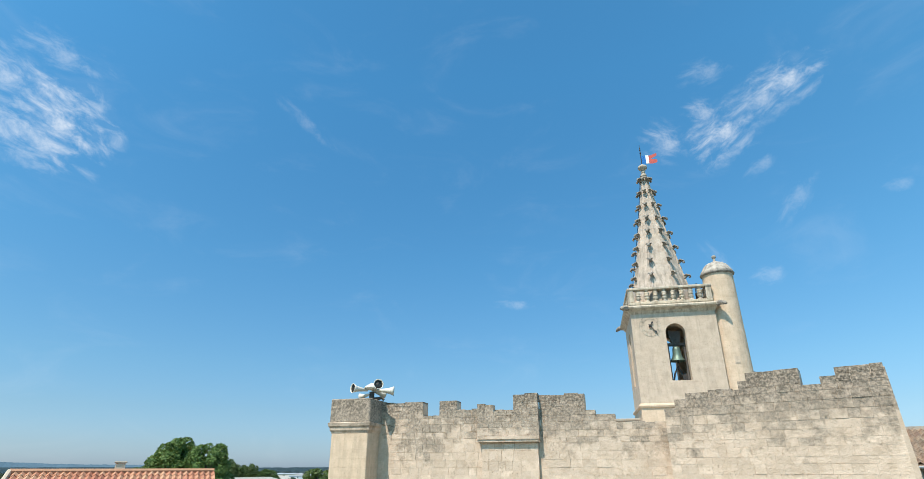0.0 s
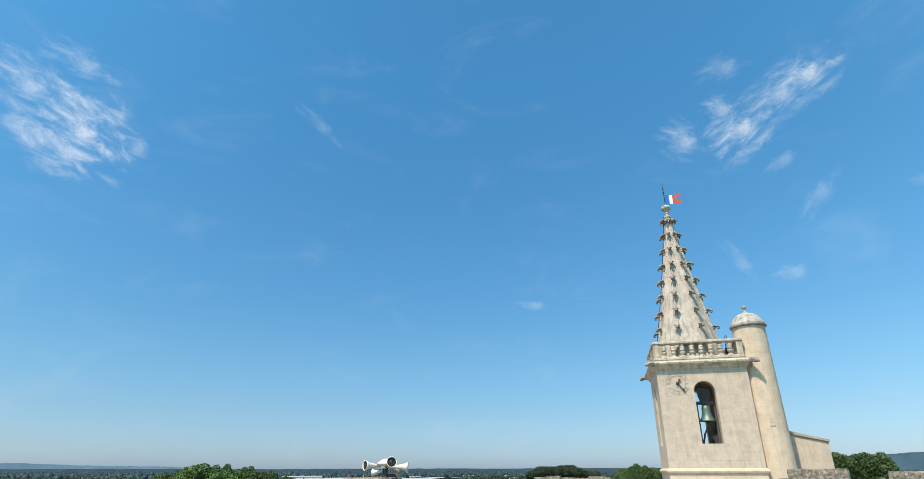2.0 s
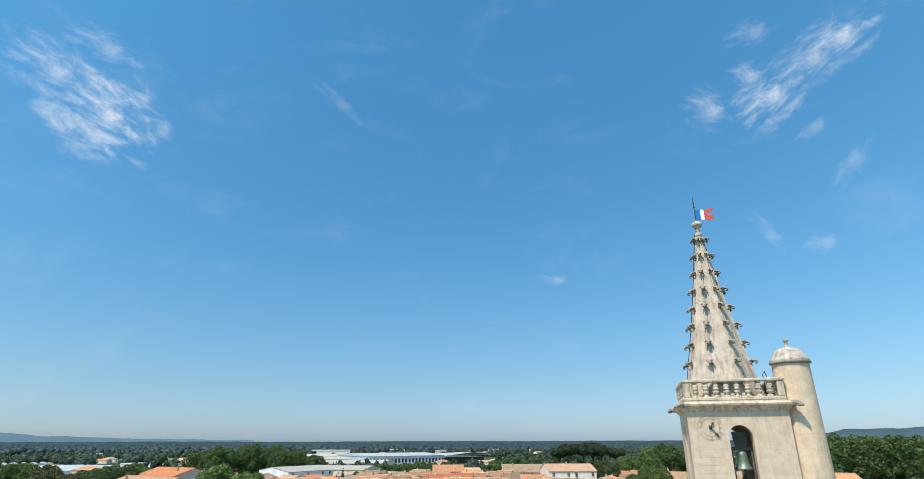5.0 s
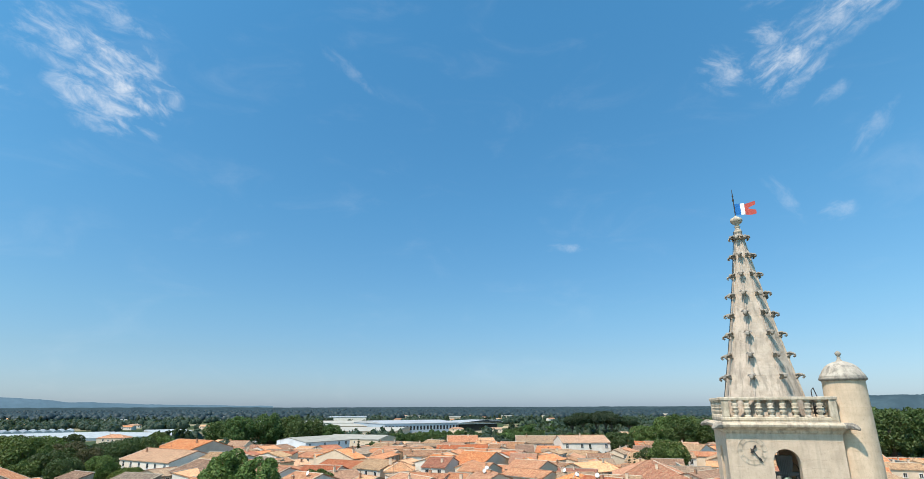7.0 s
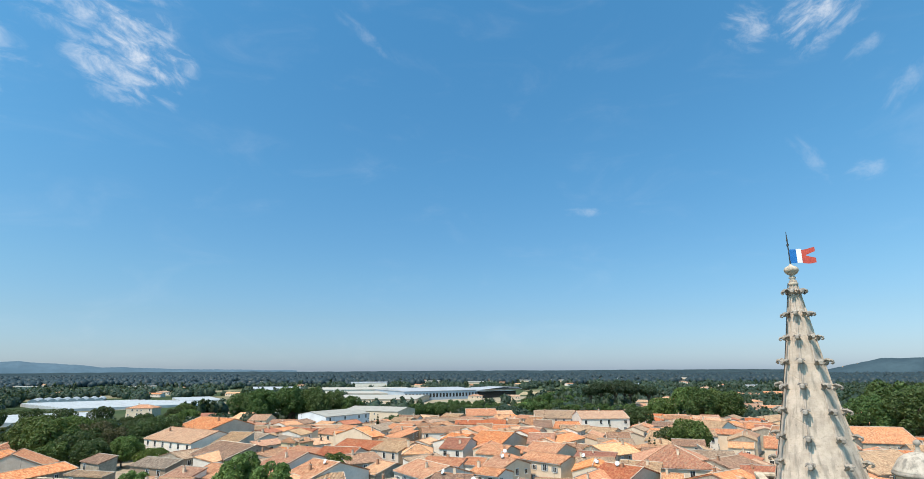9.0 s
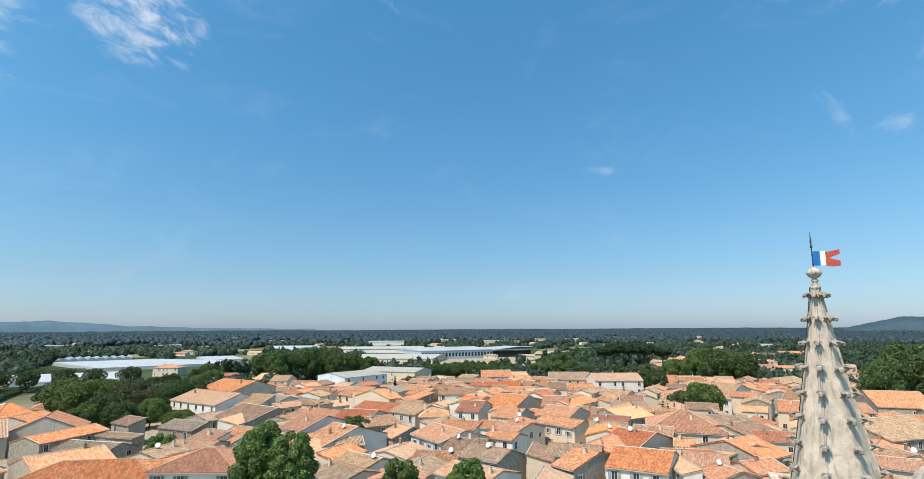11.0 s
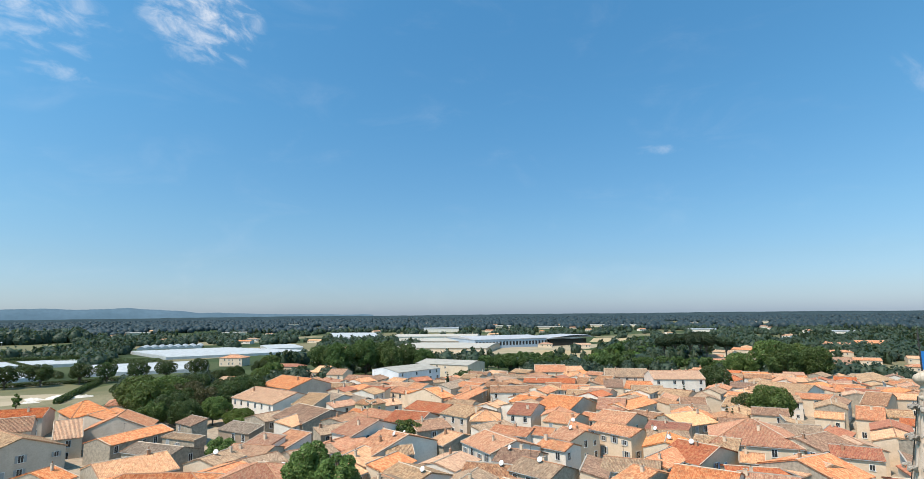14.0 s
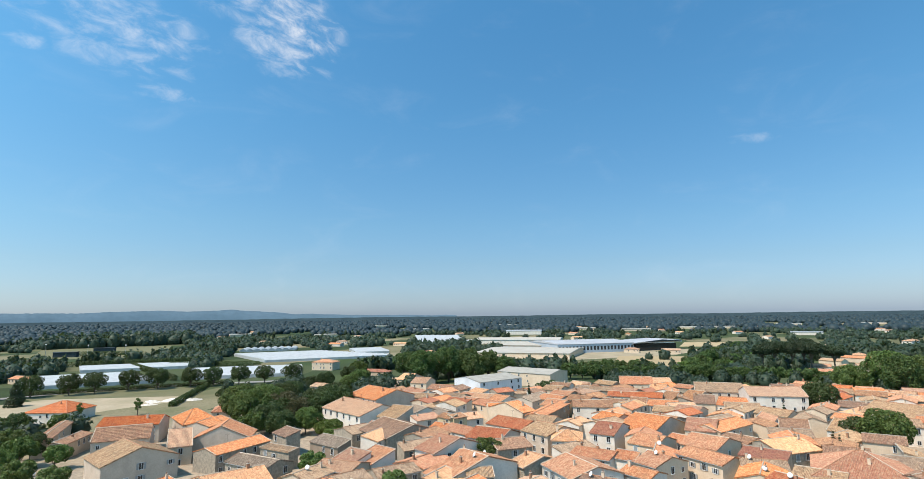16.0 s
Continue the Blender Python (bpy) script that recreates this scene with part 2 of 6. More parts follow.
def corrugated(name, c1, c2, pitch, rough=0.5, axis=0):
    n, m = begin(name)
    p = coords(n)
    s = n.add("ShaderNodeSeparateXYZ", {0: p})
    wave = n.math("SINE", n.math("MULTIPLY", s.outputs[axis], 6.283 / pitch))
    big = n.noise(p, 0.25, 5.0, 0.6)
    streak = n.noise(n.vmath("MULTIPLY", p, (1.5, 0.12, 0.12) if axis == 0 else (0.12, 1.5, 0.12)), 1.0, 5.0, 0.65)
    col = n.mix(n.smooth(big, 0.35, 0.7), c1, c2)
    col = n.mix(n.math("MULTIPLY", n.smooth(streak, 0.45, 0.75), 0.4), col, tuple(v * 0.6 for v in c1))
    finish(n, col, rough, wave, 0.5, 0.05)
    return m


weathered_stone("tower_stone", (0.60, 0.472, 0.352), (0.51, 0.395, 0.29), (0.31, 0.25, 0.185), amount=0.28)
weathered_stone("spire_stone", (0.56, 0.462, 0.37), (0.41, 0.335, 0.265), (0.20, 0.172, 0.142), joints=True, amount=0.6)
weathered_stone("carved_stone", (0.56, 0.475, 0.365), (0.38, 0.32, 0.24), (0.14, 0.12, 0.10), joints=False, amount=0.5)
weathered_stone("dome_stone", (0.50, 0.44, 0.36), (0.36, 0.315, 0.26), (0.15, 0.135, 0.115), joints=False, amount=0.75)
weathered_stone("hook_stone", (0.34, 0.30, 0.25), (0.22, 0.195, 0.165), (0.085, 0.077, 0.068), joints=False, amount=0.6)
def hewn_stone(name, light, warm, old, lichen):
    """Ashlar whose blocks have weathered one by one: cream below, grey-brown towards the crest, lichen on top."""
    n, m = begin(name)
    geo = n.add("ShaderNodeNewGeometry")
    p = geo.outputs["Position"]
    z = n.add("ShaderNodeSeparateXYZ", {0: p}).outputs[2]
    big, mid = n.noise(p, 0.42, 4.0, 0.6), n.noise(p, 2.6, 6.0, 0.65)
    fine, grit = n.noise(p, 11.0, 6.0, 0.72), n.noise(p, 34.0, 4.0, 0.7)
    own = n.math("FRACT", n.math("ADD", n.math("MULTIPLY", n.add("ShaderNodeObjectInfo").outputs["Random"], 7.0), geo.outputs["Random Per Island"]))
    col = n.mix(n.smooth(mid, 0.3, 0.7), light, warm)
    height = n.math("ADD", z, n.math("MULTIPLY", n.math("SUBTRACT", big, 0.5), 4.2))
    age = n.smooth(height, 16.0, 18.9)
    worn = n.math("ADD", n.math("ADD", n.math("MULTIPLY", own, 0.54), n.math("MULTIPLY", age, 0.78)), n.math("MULTIPLY", n.math("SUBTRACT", mid, 0.45), 1.3))
    worn = n.math("MULTIPLY", n.smooth(worn, 0.46, 1.05), n.math("ADD", 0.5, n.math("MULTIPLY", n.smooth(fine, 0.35, 0.62), 0.5)))
    col = n.mix(n.math("MULTIPLY", worn, 0.86), col, old)
    crest = n.smooth(n.math("ADD", z, n.math("MULTIPLY", n.math("SUBTRACT", mid, 0.5), 2.2)), 17.9, 19.2)
    crest = n.math("MULTIPLY", crest, n.smooth(fine, 0.36, 0.62))
    col = n.mix(n.math("MULTIPLY", crest, 0.8), col, lichen)
    pits = n.smooth(fine, 0.60, 0.72)
    col = n.mix(n.math("MULTIPLY", pits, 0.5), col, tuple(v * 0.5 for v in old))
    col = n.mix(n.math("MULTIPLY", n.smooth(grit, 0.45, 0.7), 0.22), col, tuple(v * 0.6 for v in warm))
    col = n.add("ShaderNodeHueSaturation", {"Color": col, "Value": n.math("ADD", 0.90, n.math("MULTIPLY", own, 0.2))}).outputs[0]
    relief = n.math("SUBTRACT", n.math("ADD", n.math("MULTIPLY", mid, 0.7), n.math("ADD", n.math("MULTIPLY", fine, 0.6), n.math("MULTIPLY", grit, 0.2))), n.math("MULTIPLY", pits, 0.7))
    finish(n, col, 0.92, relief, 0.7, 0.06, spec=0.12)
    return m


hewn_stone("wall_stone", (0.64, 0.505, 0.385), (0.53, 0.405, 0.295), (0.175, 0.150, 0.118), (0.085, 0.074, 0.06))
weathered_stone("wall_mortar", (0.62, 0.50, 0.385), (0.53, 0.42, 0.32), (0.40, 0.345, 0.28), joints=False, amount=0.25)
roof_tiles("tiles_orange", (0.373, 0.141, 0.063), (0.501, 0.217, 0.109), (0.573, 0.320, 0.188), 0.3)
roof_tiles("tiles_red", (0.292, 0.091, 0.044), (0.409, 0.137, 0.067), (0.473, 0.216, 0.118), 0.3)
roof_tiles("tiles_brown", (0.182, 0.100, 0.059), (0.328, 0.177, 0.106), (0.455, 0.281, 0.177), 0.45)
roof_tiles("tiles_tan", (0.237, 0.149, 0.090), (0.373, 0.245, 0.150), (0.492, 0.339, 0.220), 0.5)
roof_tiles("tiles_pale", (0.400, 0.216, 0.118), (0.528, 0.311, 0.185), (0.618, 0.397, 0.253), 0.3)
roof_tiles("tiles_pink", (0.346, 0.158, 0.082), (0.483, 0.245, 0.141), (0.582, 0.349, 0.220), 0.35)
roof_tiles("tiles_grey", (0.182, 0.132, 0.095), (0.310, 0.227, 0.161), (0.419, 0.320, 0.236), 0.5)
corrugated("roof_fibre", (0.332, 0.315, 0.274), (0.266, 0.257, 0.224), 0.9, 0.8)
plain("wall_cream", (0.635, 0.50, 0.365), (0.53, 0.41, 0.295), 0.35, 3.0)
plain("wall_white", (0.70, 0.63, 0.545), (0.60, 0.525, 0.44), 0.35, 3.0)
plain("wall_tan", (0.50, 0.39, 0.285), (0.42, 0.322, 0.235), 0.35, 3.0)
plain("wall_grey", (0.56, 0.46, 0.365), (0.455, 0.37, 0.295), 0.4, 3.0)
plain("wall_rubble", (0.386, 0.328, 0.252), (0.235, 0.197, 0.151), 1.6, 5.0, strength=0.9)
plain("wall_brick", (0.286, 0.21, 0.151), (0.227, 0.168, 0.118), 0.6, 5.0)
plain("wall_yellow", (0.588, 0.462, 0.277), (0.521, 0.403, 0.244), 0.4, 3.0)
corrugated("wall_hallwhite", (0.614, 0.622, 0.631), (0.548, 0.556, 0.573), 0.6, 0.5)
plain("coping", (0.386, 0.336, 0.269), (0.302, 0.26, 0.21), 1.0, 8.0)
plain("ridge_pale", (0.50, 0.41, 0.31), (0.41, 0.33, 0.245), 1.2, 9.0)
plain("terracotta", (0.378, 0.202, 0.118), (0.302, 0.16, 0.0924), 1.5, 9.0)
plain("shutter_grey", (0.286, 0.302, 0.302), (0.235, 0.252, 0.252), 1.0, 12.0, 0.6)
plain("shutter_blue", (0.151, 0.252, 0.386), (0.126, 0.218, 0.336), 1.0, 12.0, 0.6)
plain("shutter_green", (0.118, 0.168, 0.134), (0.0924, 0.134, 0.109), 1.0, 12.0, 0.6)
plain("shutter_red", (0.294, 0.042, 0.0504), (0.235, 0.0336, 0.042), 1.0, 12.0, 0.6)
plain("dark_glass", (0.025, 0.028, 0.03), (0.035, 0.038, 0.04), 0.6, 3.0, 0.12, 0.02, spec=0.5)
plain("white_paint", (0.655, 0.655, 0.638), (0.588, 0.588, 0.571), 2.0, 12.0, 0.5)
plain("dark_iron", (0.05, 0.05, 0.052), (0.09, 0.075, 0.06), 6.0, 40.0, 0.55, 0.3, 0.6)
plain("old_wood", (0.11, 0.10, 0.09), (0.07, 0.065, 0.06), 3.0, 30.0, 0.8, 0.5)
plain("bronze", (0.16, 0.23, 0.19), (0.11, 0.15, 0.12), 2.5, 20.0, 0.5, 0.2, 0.5)
plain("flag_blue", (0.014, 0.155, 0.45), (0.012, 0.13, 0.39), 4.0, 30.0, 0.55, 0.1)
plain("flag_white", (0.80, 0.80, 0.79), (0.70, 0.70, 0.69), 4.0, 30.0, 0.55, 0.1)
plain("flag_red", (0.47, 0.07, 0.045), (0.38, 0.055, 0.04), 4.0, 30.0, 0.55, 0.1)
plain("horn_cream", (0.66, 0.63, 0.55), (0.58, 0.55, 0.47), 3.0, 20.0, 0.5, 0.1)
plain("bark", (0.134, 0.109, 0.084), (0.084, 0.0672, 0.0504), 2.0, 14.0, 0.9, 0.8)
plain("asphalt", (0.252, 0.244, 0.227), (0.202, 0.193, 0.185), 0.15, 2.0, 0.9, world_space=True)
plain("chalk", (0.62, 0.58, 0.52), (0.46, 0.42, 0.36), 0.6, 3.0, 0.95, 0.8)
plain("sand", (0.353, 0.29, 0.202), (0.244, 0.21, 0.13), 0.05, 0.6, 0.95, world_space=True)
plain("dry_field", (0.37, 0.286, 0.16), (0.311, 0.244, 0.143), 0.05, 0.8, 0.95, world_space=True)
plain("meadow", (0.105, 0.109, 0.0504), (0.151, 0.139, 0.0714), 0.05, 0.8, 0.95, world_space=True)
plain("vines", (0.0756, 0.126, 0.0294), (0.0504, 0.0924, 0.021), 0.08, 0.9, 0.95, 0.9, world_space=True)
corrugated("plastic_sheet", (0.40, 0.42, 0.42), (0.33, 0.35, 0.35), 3.0, 0.45)
plain("shed_roof", (0.42, 0.39, 0.33), (0.36, 0.335, 0.285), 0.08, 0.8, 0.6)
plain("cladding_blue", (0.336, 0.386, 0.437), (0.302, 0.353, 0.403), 0.1, 1.0, 0.4)
plain("hall_roof", (0.44, 0.44, 0.44), (0.35, 0.35, 0.355), 0.06, 0.8, 0.4)
plain("dark_net", (0.02, 0.03, 0.035), (0.03, 0.045, 0.05), 0.2, 2.0, 0.8)
plain("car_white", (0.672, 0.672, 0.672), (0.655, 0.655, 0.655), 2.0, 20.0, 0.25, 0.02, spec=0.5)
plain("rubber", (0.02, 0.02, 0.02), (0.03, 0.03, 0.03), 4.0, 30.0, 0.8)
# horizon woods and hills: the blue of distance haze is painted into these colours
plain("hazed_wood", (0.040, 0.062, 0.070), (0.028, 0.046, 0.054), 0.012, 0.05, 1.0, 0.0, world_space=True, spec=0.0)
plain("hazed_hill_wood", (0.056, 0.090, 0.108), (0.042, 0.070, 0.088), 0.008, 0.05, 1.0, 0.0, world_space=True, spec=0.0)
plain("hazed_hill", (0.0892, 0.14, 0.178), (0.0723, 0.119, 0.153), 0.004, 0.03, 1.0, 0.0, world_space=True, spec=0.0)
foliage("leaf_plane", (0.028, 0.050, 0.012), (0.074, 0.116, 0.028), (0.145, 0.192, 0.050))
foliage("leaf_dark", (0.0202, 0.0336, 0.0118), (0.042, 0.0638, 0.0202), (0.0739, 0.101, 0.0336))
foliage("leaf_bright", (0.042, 0.0756, 0.0118), (0.084, 0.134, 0.0235), (0.143, 0.193, 0.042))
foliage("leaf_brown", (0.0353, 0.037, 0.0151), (0.0672, 0.0655, 0.0269), (0.101, 0.0966, 0.042))
foliage("leaf_cypress", (0.0168, 0.0286, 0.016), (0.0302, 0.047, 0.0235), (0.0487, 0.0689, 0.0336))
foliage("leaf_oak", (0.026, 0.048, 0.013), (0.056, 0.092, 0.026), (0.105, 0.152, 0.045))
foliage("leaf_grove", (0.046, 0.088, 0.018), (0.092, 0.155, 0.034), (0.15, 0.22, 0.055))
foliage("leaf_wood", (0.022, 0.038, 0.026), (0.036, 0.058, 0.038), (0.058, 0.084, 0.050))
# far crowns: haze over the plain tinted straight into the leaf colour
foliage("leaf_hazed", (0.020, 0.036, 0.042), (0.026, 0.045, 0.050), (0.034, 0.056, 0.058))
ground_mix("plain_ground")

# ---- building blocks ----
def mesh_of(name, bm, material):
    me = bpy.data.meshes.new(name)
    bm.to_mesh(me)
    bm.free()
    me.materials.append(MATS[material])
    return me


def mesh_from(name, verts, faces, material, smooth=False):
    me = bpy.data.meshes.new(name)
    me.from_pydata([tuple(v) for v in verts], [], faces)
    me.materials.append(MATS[material])
    if smooth:
        me.polygons.foreach_set("use_smooth", [True] * len(me.polygons))
    me.update()
    return me


def part(name, bm, material, parent, label=""):
    ob = new(name, bm if isinstance(bm, bpy.types.Mesh) else mesh_of(name, bm, material))
    ob.parent = parent
    return tagged(ob, label)


def thing(name, m, label, category, group="", kind=""):
    ob = new(name)
    ob.matrix_world = m
    return tagged(ob, label, category, group, kind)


def box(bm, x0, x1, y0, y1, z0, z1, bevel=0.0):
    vs = [bm.verts.new(v) for v in ((x0, y0, z0), (x1, y0, z0), (x1, y1, z0), (x0, y1, z0), (x0, y0, z1), (x1, y0, z1), (x1, y1, z1), (x0, y1, z1))]
    fs = [bm.faces.new([vs[i] for i in f]) for f in ((3, 2, 1, 0), (4, 5, 6, 7), (0, 1, 5, 4), (1, 2, 6, 5), (2, 3, 7, 6), (3, 0, 4, 7))]
    if bevel:
        bmesh.ops.bevel(bm, geom=list({e for f in fs for e in f.edges}), offset=bevel, segments=1, affect="EDGES")
    return bm


def boxed(*args, bevel=0.0):
    return box(bmesh.new(), *args, bevel=bevel)


def prism(bm, outline, y0, y1):
    """A solid from an outline in x and z, between two depths."""
    k = len(outline)
    if sum(outline[i][0] * outline[(i + 1) % k][1] - outline[(i + 1) % k][0] * outline[i][1] for i in range(k)) < 0:
        outline = outline[::-1]
    a = [bm.verts.new((x, y0, z)) for x, z in outline]
    b = [bm.verts.new((x, y1, z)) for x, z in outline]
    bm.faces.new(a)
    bm.faces.new(b[::-1])
    for i in range(k):
        bm.faces.new((a[i], b[i], b[(i + 1) % k], a[(i + 1) % k]))
    return bm


def lathe(profile, sides=16, centre=(0, 0)):
    """A turned solid from (radius, height) pairs."""
    bm = bmesh.new()
    rings = []
    for r, z in profile:
        if r < 1e-4:
            rings.append([bm.verts.new((centre[0], centre[1], z))])
        else:
            rings.append([bm.verts.new((centre[0] + r * math.cos(2 * math.pi * i / sides), centre[1] + r * math.sin(2 * math.pi * i / sides), z)) for i in range(sides)])
    for a, b in zip(rings, rings[1:]):
        for i in range(sides):
            j = (i + 1) % sides
            if len(a) == 1 and len(b) == 1:
                continue
            if len(a) == 1:
                bm.faces.new((a[0], b[j], b[i]))
            elif len(b) == 1:
                bm.faces.new((a[i], a[j], b[0]))
            else:
                bm.faces.new((a[i], a[j], b[j], b[i]))
    for f in bm.faces:
        f.smooth = True
    for ring, down in ((rings[0], True), (rings[-1], False)):
        if len(ring) > 2:
            cap = bm.faces.new(ring[::-1] if down else ring)
            for e in cap.edges:
                e.smooth = False
    return bm


def tube(bm, points, radii, sides=7):
    """A round bar along points."""
    rings = []
    pts = [Vector(p) for p in points]
    for i, p in enumerate(pts):
        d = (pts[min(i + 1, len(pts) - 1)] - pts[max(i - 1, 0)]).normalized()
        u = d.orthogonal().normalized()
        w = d.cross(u)
        r = radii[i] if hasattr(radii, "__len__") else radii
        rings.append([bm.verts.new(p + r * (math.cos(2 * math.pi * k / sides) * u + math.sin(2 * math.pi * k / sides) * w)) for k in range(sides)])
    for a, b in zip(rings, rings[1:]):
        best = min(range(sides), key=lambda s: sum((a[k].co - b[(k + s) % sides].co).length for k in range(sides)))
        for k in range(sides):
            bm.faces.new((a[k], a[(k + 1) % sides], b[(k + 1 + best) % sides], b[(k + best) % sides]))
    bm.faces.new(rings[0][::-1])
    bm.faces.new(rings[-1])
    bmesh.ops.recalc_face_normals(bm, faces=bm.faces)
    return bm


def mound(x, y):
    """Height of the low rise on which the old town stands."""
    d = math.hypot(x + 60, y - 100)
    k = min(max((d - 130) / 110, 0), 1)
    return 4 * (1 - k * k * (3 - 2 * k))


# ---- ground to the horizon ----
def build_ground():
    verts, faces = [(-60, 100, mound(-60, 100))], []
    radii = [15, 30, 60, 90, 120, 140, 160, 180, 200, 220, 245, 300, 400, 700, 1200, 2400, 4700]
    turns = 96
    for r in radii:
        for i in range(turns):
            a = 2 * math.pi * i / turns
            x, y = -60 + r * math.cos(a), 100 + r * math.sin(a)
            verts.append((x, y, mound(x, y)))
    for i in range(turns):
        faces.append((0, 1 + i, 1 + (i + 1) % turns))
    for k in range(len(radii) - 1):
        for i in range(turns):
            a, b = 1 + k * turns + i, 1 + k * turns + (i + 1) % turns
            faces.append((a, a + turns, b + turns, b))
    g = new("ground", mesh_from("ground", verts, faces, "plain_ground", True))
    tagged(g, "flat farmland plain with dry plots round a low town rise", "ground", kind="structure")


build_ground()


def sheet(name, outline, z, material, label, thick=0.05):
    bm = bmesh.new()
    top = [bm.verts.new((x, y, z)) for x, y in outline]
    bottom = [bm.verts.new((x, y, z - thick)) for x, y in outline]
    bm.faces.new(top)
    k = len(outline)
    for i in range(k):
        bm.faces.new((top[i], bottom[i], bottom[(i + 1) % k], top[(i + 1) % k]))
    bmesh.ops.recalc_face_normals(bm, faces=bm.faces)
    return tagged(new(name, mesh_of(name, bm, material)), label, name.split("_")[0], kind="structure")


def band(points, width):
    """An outline of a strip along points."""
    left, right = [], []
    for i, p in enumerate(points):
        a, b = Vector(points[max(i - 1, 0)]), Vector(points[min(i + 1, len(points) - 1)])
        d = (b - a).normalized()
        side = Vector((-d.y, d.x)) * width / 2
        left.append(tuple(Vector(p) + side))
        right.append(tuple(Vector(p) - side))
    return left + right[::-1]


sheet("road", band([(-372, -60), (-388, 10), (-392, 64), (-389, 79), (-380, 107), (-370, 134), (-356, 158), (-320, 205)], 8.0), 0.10, "asphalt", "pale asphalt road beside a row of plane trees")
sheet("pavement_sand", [(-330, 20), (-285, 48), (-255, 92), (-285, 112), (-315, 118), (-366, 66), (-360, 20)], 0.08, "sand", "bare sandy lot with dry grass")
sheet("field_lawn", [(-255, 92), (-250, 118), (-300, 150), (-335, 145), (-322, 122)], 0.07, "meadow", "small green lawn behind a hedge")
sheet("field_verge", [(-330, 62), (-318, 118), (-345, 140), (-372, 128), (-383, 92), (-380, 60)], 0.065, "meadow", "dry grass verge below the road")
sheet("field_stubble", [(-196, 395), (-120, 430), (-152, 528), (-232, 494)], 0.08, "dry_field", "tan stubble field between tree rows")
sheet("field_straw", [(-230, 665), (-180, 692), (-210, 785), (-256, 764)], 0.08, "dry_field", "tan straw field in the plain")
sheet("field_pitch", [(-735, 140), (-655, 245), (-905, 360), (-985, 215)], 0.08, "meadow", "green playing field among trees")
sheet("pavement_yard", [(-372, 400), (-250, 425), (-190, 530), (-190, 620), (-300, 640), (-420, 560)], 0.06, "sand", "pale dusty yard round the packing sheds")
sheet("field_vineyard", [(-131, 411), (-99, 447), (-131, 635), (-163, 568)], 0.08, "vines", "bright green vineyard plot")


# ---- bell tower ----
TX, TY = 0.13, 0.20          # middle of the shaft
HALF = 2.32
TURN = pose(TX, TY, 0) @ pose(-HALF, -HALF, 0) @ pose(0, 0, 0, 0, 0, 4.0) @ pose(HALF, HALF, 0)
tower = thing("bell_tower", TURN, "pale limestone bell tower with balustrade and crocketed spire", "tower")


def arch_wall(width, z0, z1, cx, w, sill, spring, thick, y):
    """A wall with a round-headed opening right through it; its outer face lies at y."""
    bm = bmesh.new()
    r = w / 2
    steps = 12
    curve = [(cx + r * math.cos(math.pi * (1 - i / steps)), spring + r * math.sin(math.pi * (1 - i / steps))) for i in range(steps + 1)]
    hw = width / 2
    half = steps // 2
    prism(bm, [(-hw, z0), (cx, z0), (cx, sill), (cx - r, sill)] + curve[:half + 1] + [(cx, z1), (-hw, z1)], y, y + thick)
    prism(bm, [(cx, z0), (hw, z0), (hw, z1), (cx, z1)] + curve[half:] + [(cx + r, sill), (cx, sill)], y, y + thick)
    bmesh.ops.delete(bm, geom=[f for f in bm.faces if all(abs(v.co.x - cx) < 1e-6 for v in f.verts)], context="FACES")
    bmesh.ops.remove_doubles(bm, verts=bm.verts, dist=1e-5)
    return bm


SHAFT_LOW, SHAFT_TOP = 19.42, 24.72
for i in range(4):
    width = 2 * HALF if i % 2 == 0 else 2 * HALF - 1.1
    w = part("wall", arch_wall(width, SHAFT_LOW, SHAFT_TOP, 0.02, 1.06, 20.62, 23.28, 0.55, -HALF), "tower_stone", tower)
    w.matrix_basis = pose(0, 0, 0, 0, 0, 90 * i)
part("plinth", boxed(-HALF - 0.03, HALF + 0.03, -HALF - 0.03, HALF + 0.03, 0.2, 19.22, bevel=0.03), "tower_stone", tower)


def square_moulding(profile):
    """A moulding run round the shaft: (overhang, height) pairs, mitred at the corners."""
    bm = bmesh.new()
    rings = []
    for o, z in profile:
        h = HALF + o
        rings.append([bm.verts.new((sx * h, sy * h, z)) for sx, sy in ((-1, -1), (1, -1), (1, 1), (-1, 1))])
    for a, b in zip(rings, rings[1:]):
        for i in range(4):
            bm.faces.new((a[i], a[(i + 1) % 4], b[(i + 1) % 4], b[i]))
    bm.faces.new(rings[0][::-1])
    bm.faces.new(rings[-1])
    return bm


part("string_course", square_moulding([(0.02, 19.18), (0.10, 19.22), (0.13, 19.30), (0.10, 19.38), (0.02, 19.44)]), "tower_stone", tower, "moulded stone band")
part("cornice", square_moulding([(-0.02, 24.42), (0.06, 24.50), (0.10, 24.58), (0.20, 24.66), (0.30, 24.74), (0.32, 24.82), (0.27, 24.87), (0.12, 24.93)]), "carved_stone", tower, "weathered projecting cornice")
part("platform", boxed(-HALF, HALF, -HALF, HALF, 24.925, 24.99), "carved_stone", tower)
part("bell_floor", boxed(-HALF + 0.58, HALF - 0.58, -HALF + 0.58, HALF - 0.58, 20.30, 20.55), "tower_stone", tower)

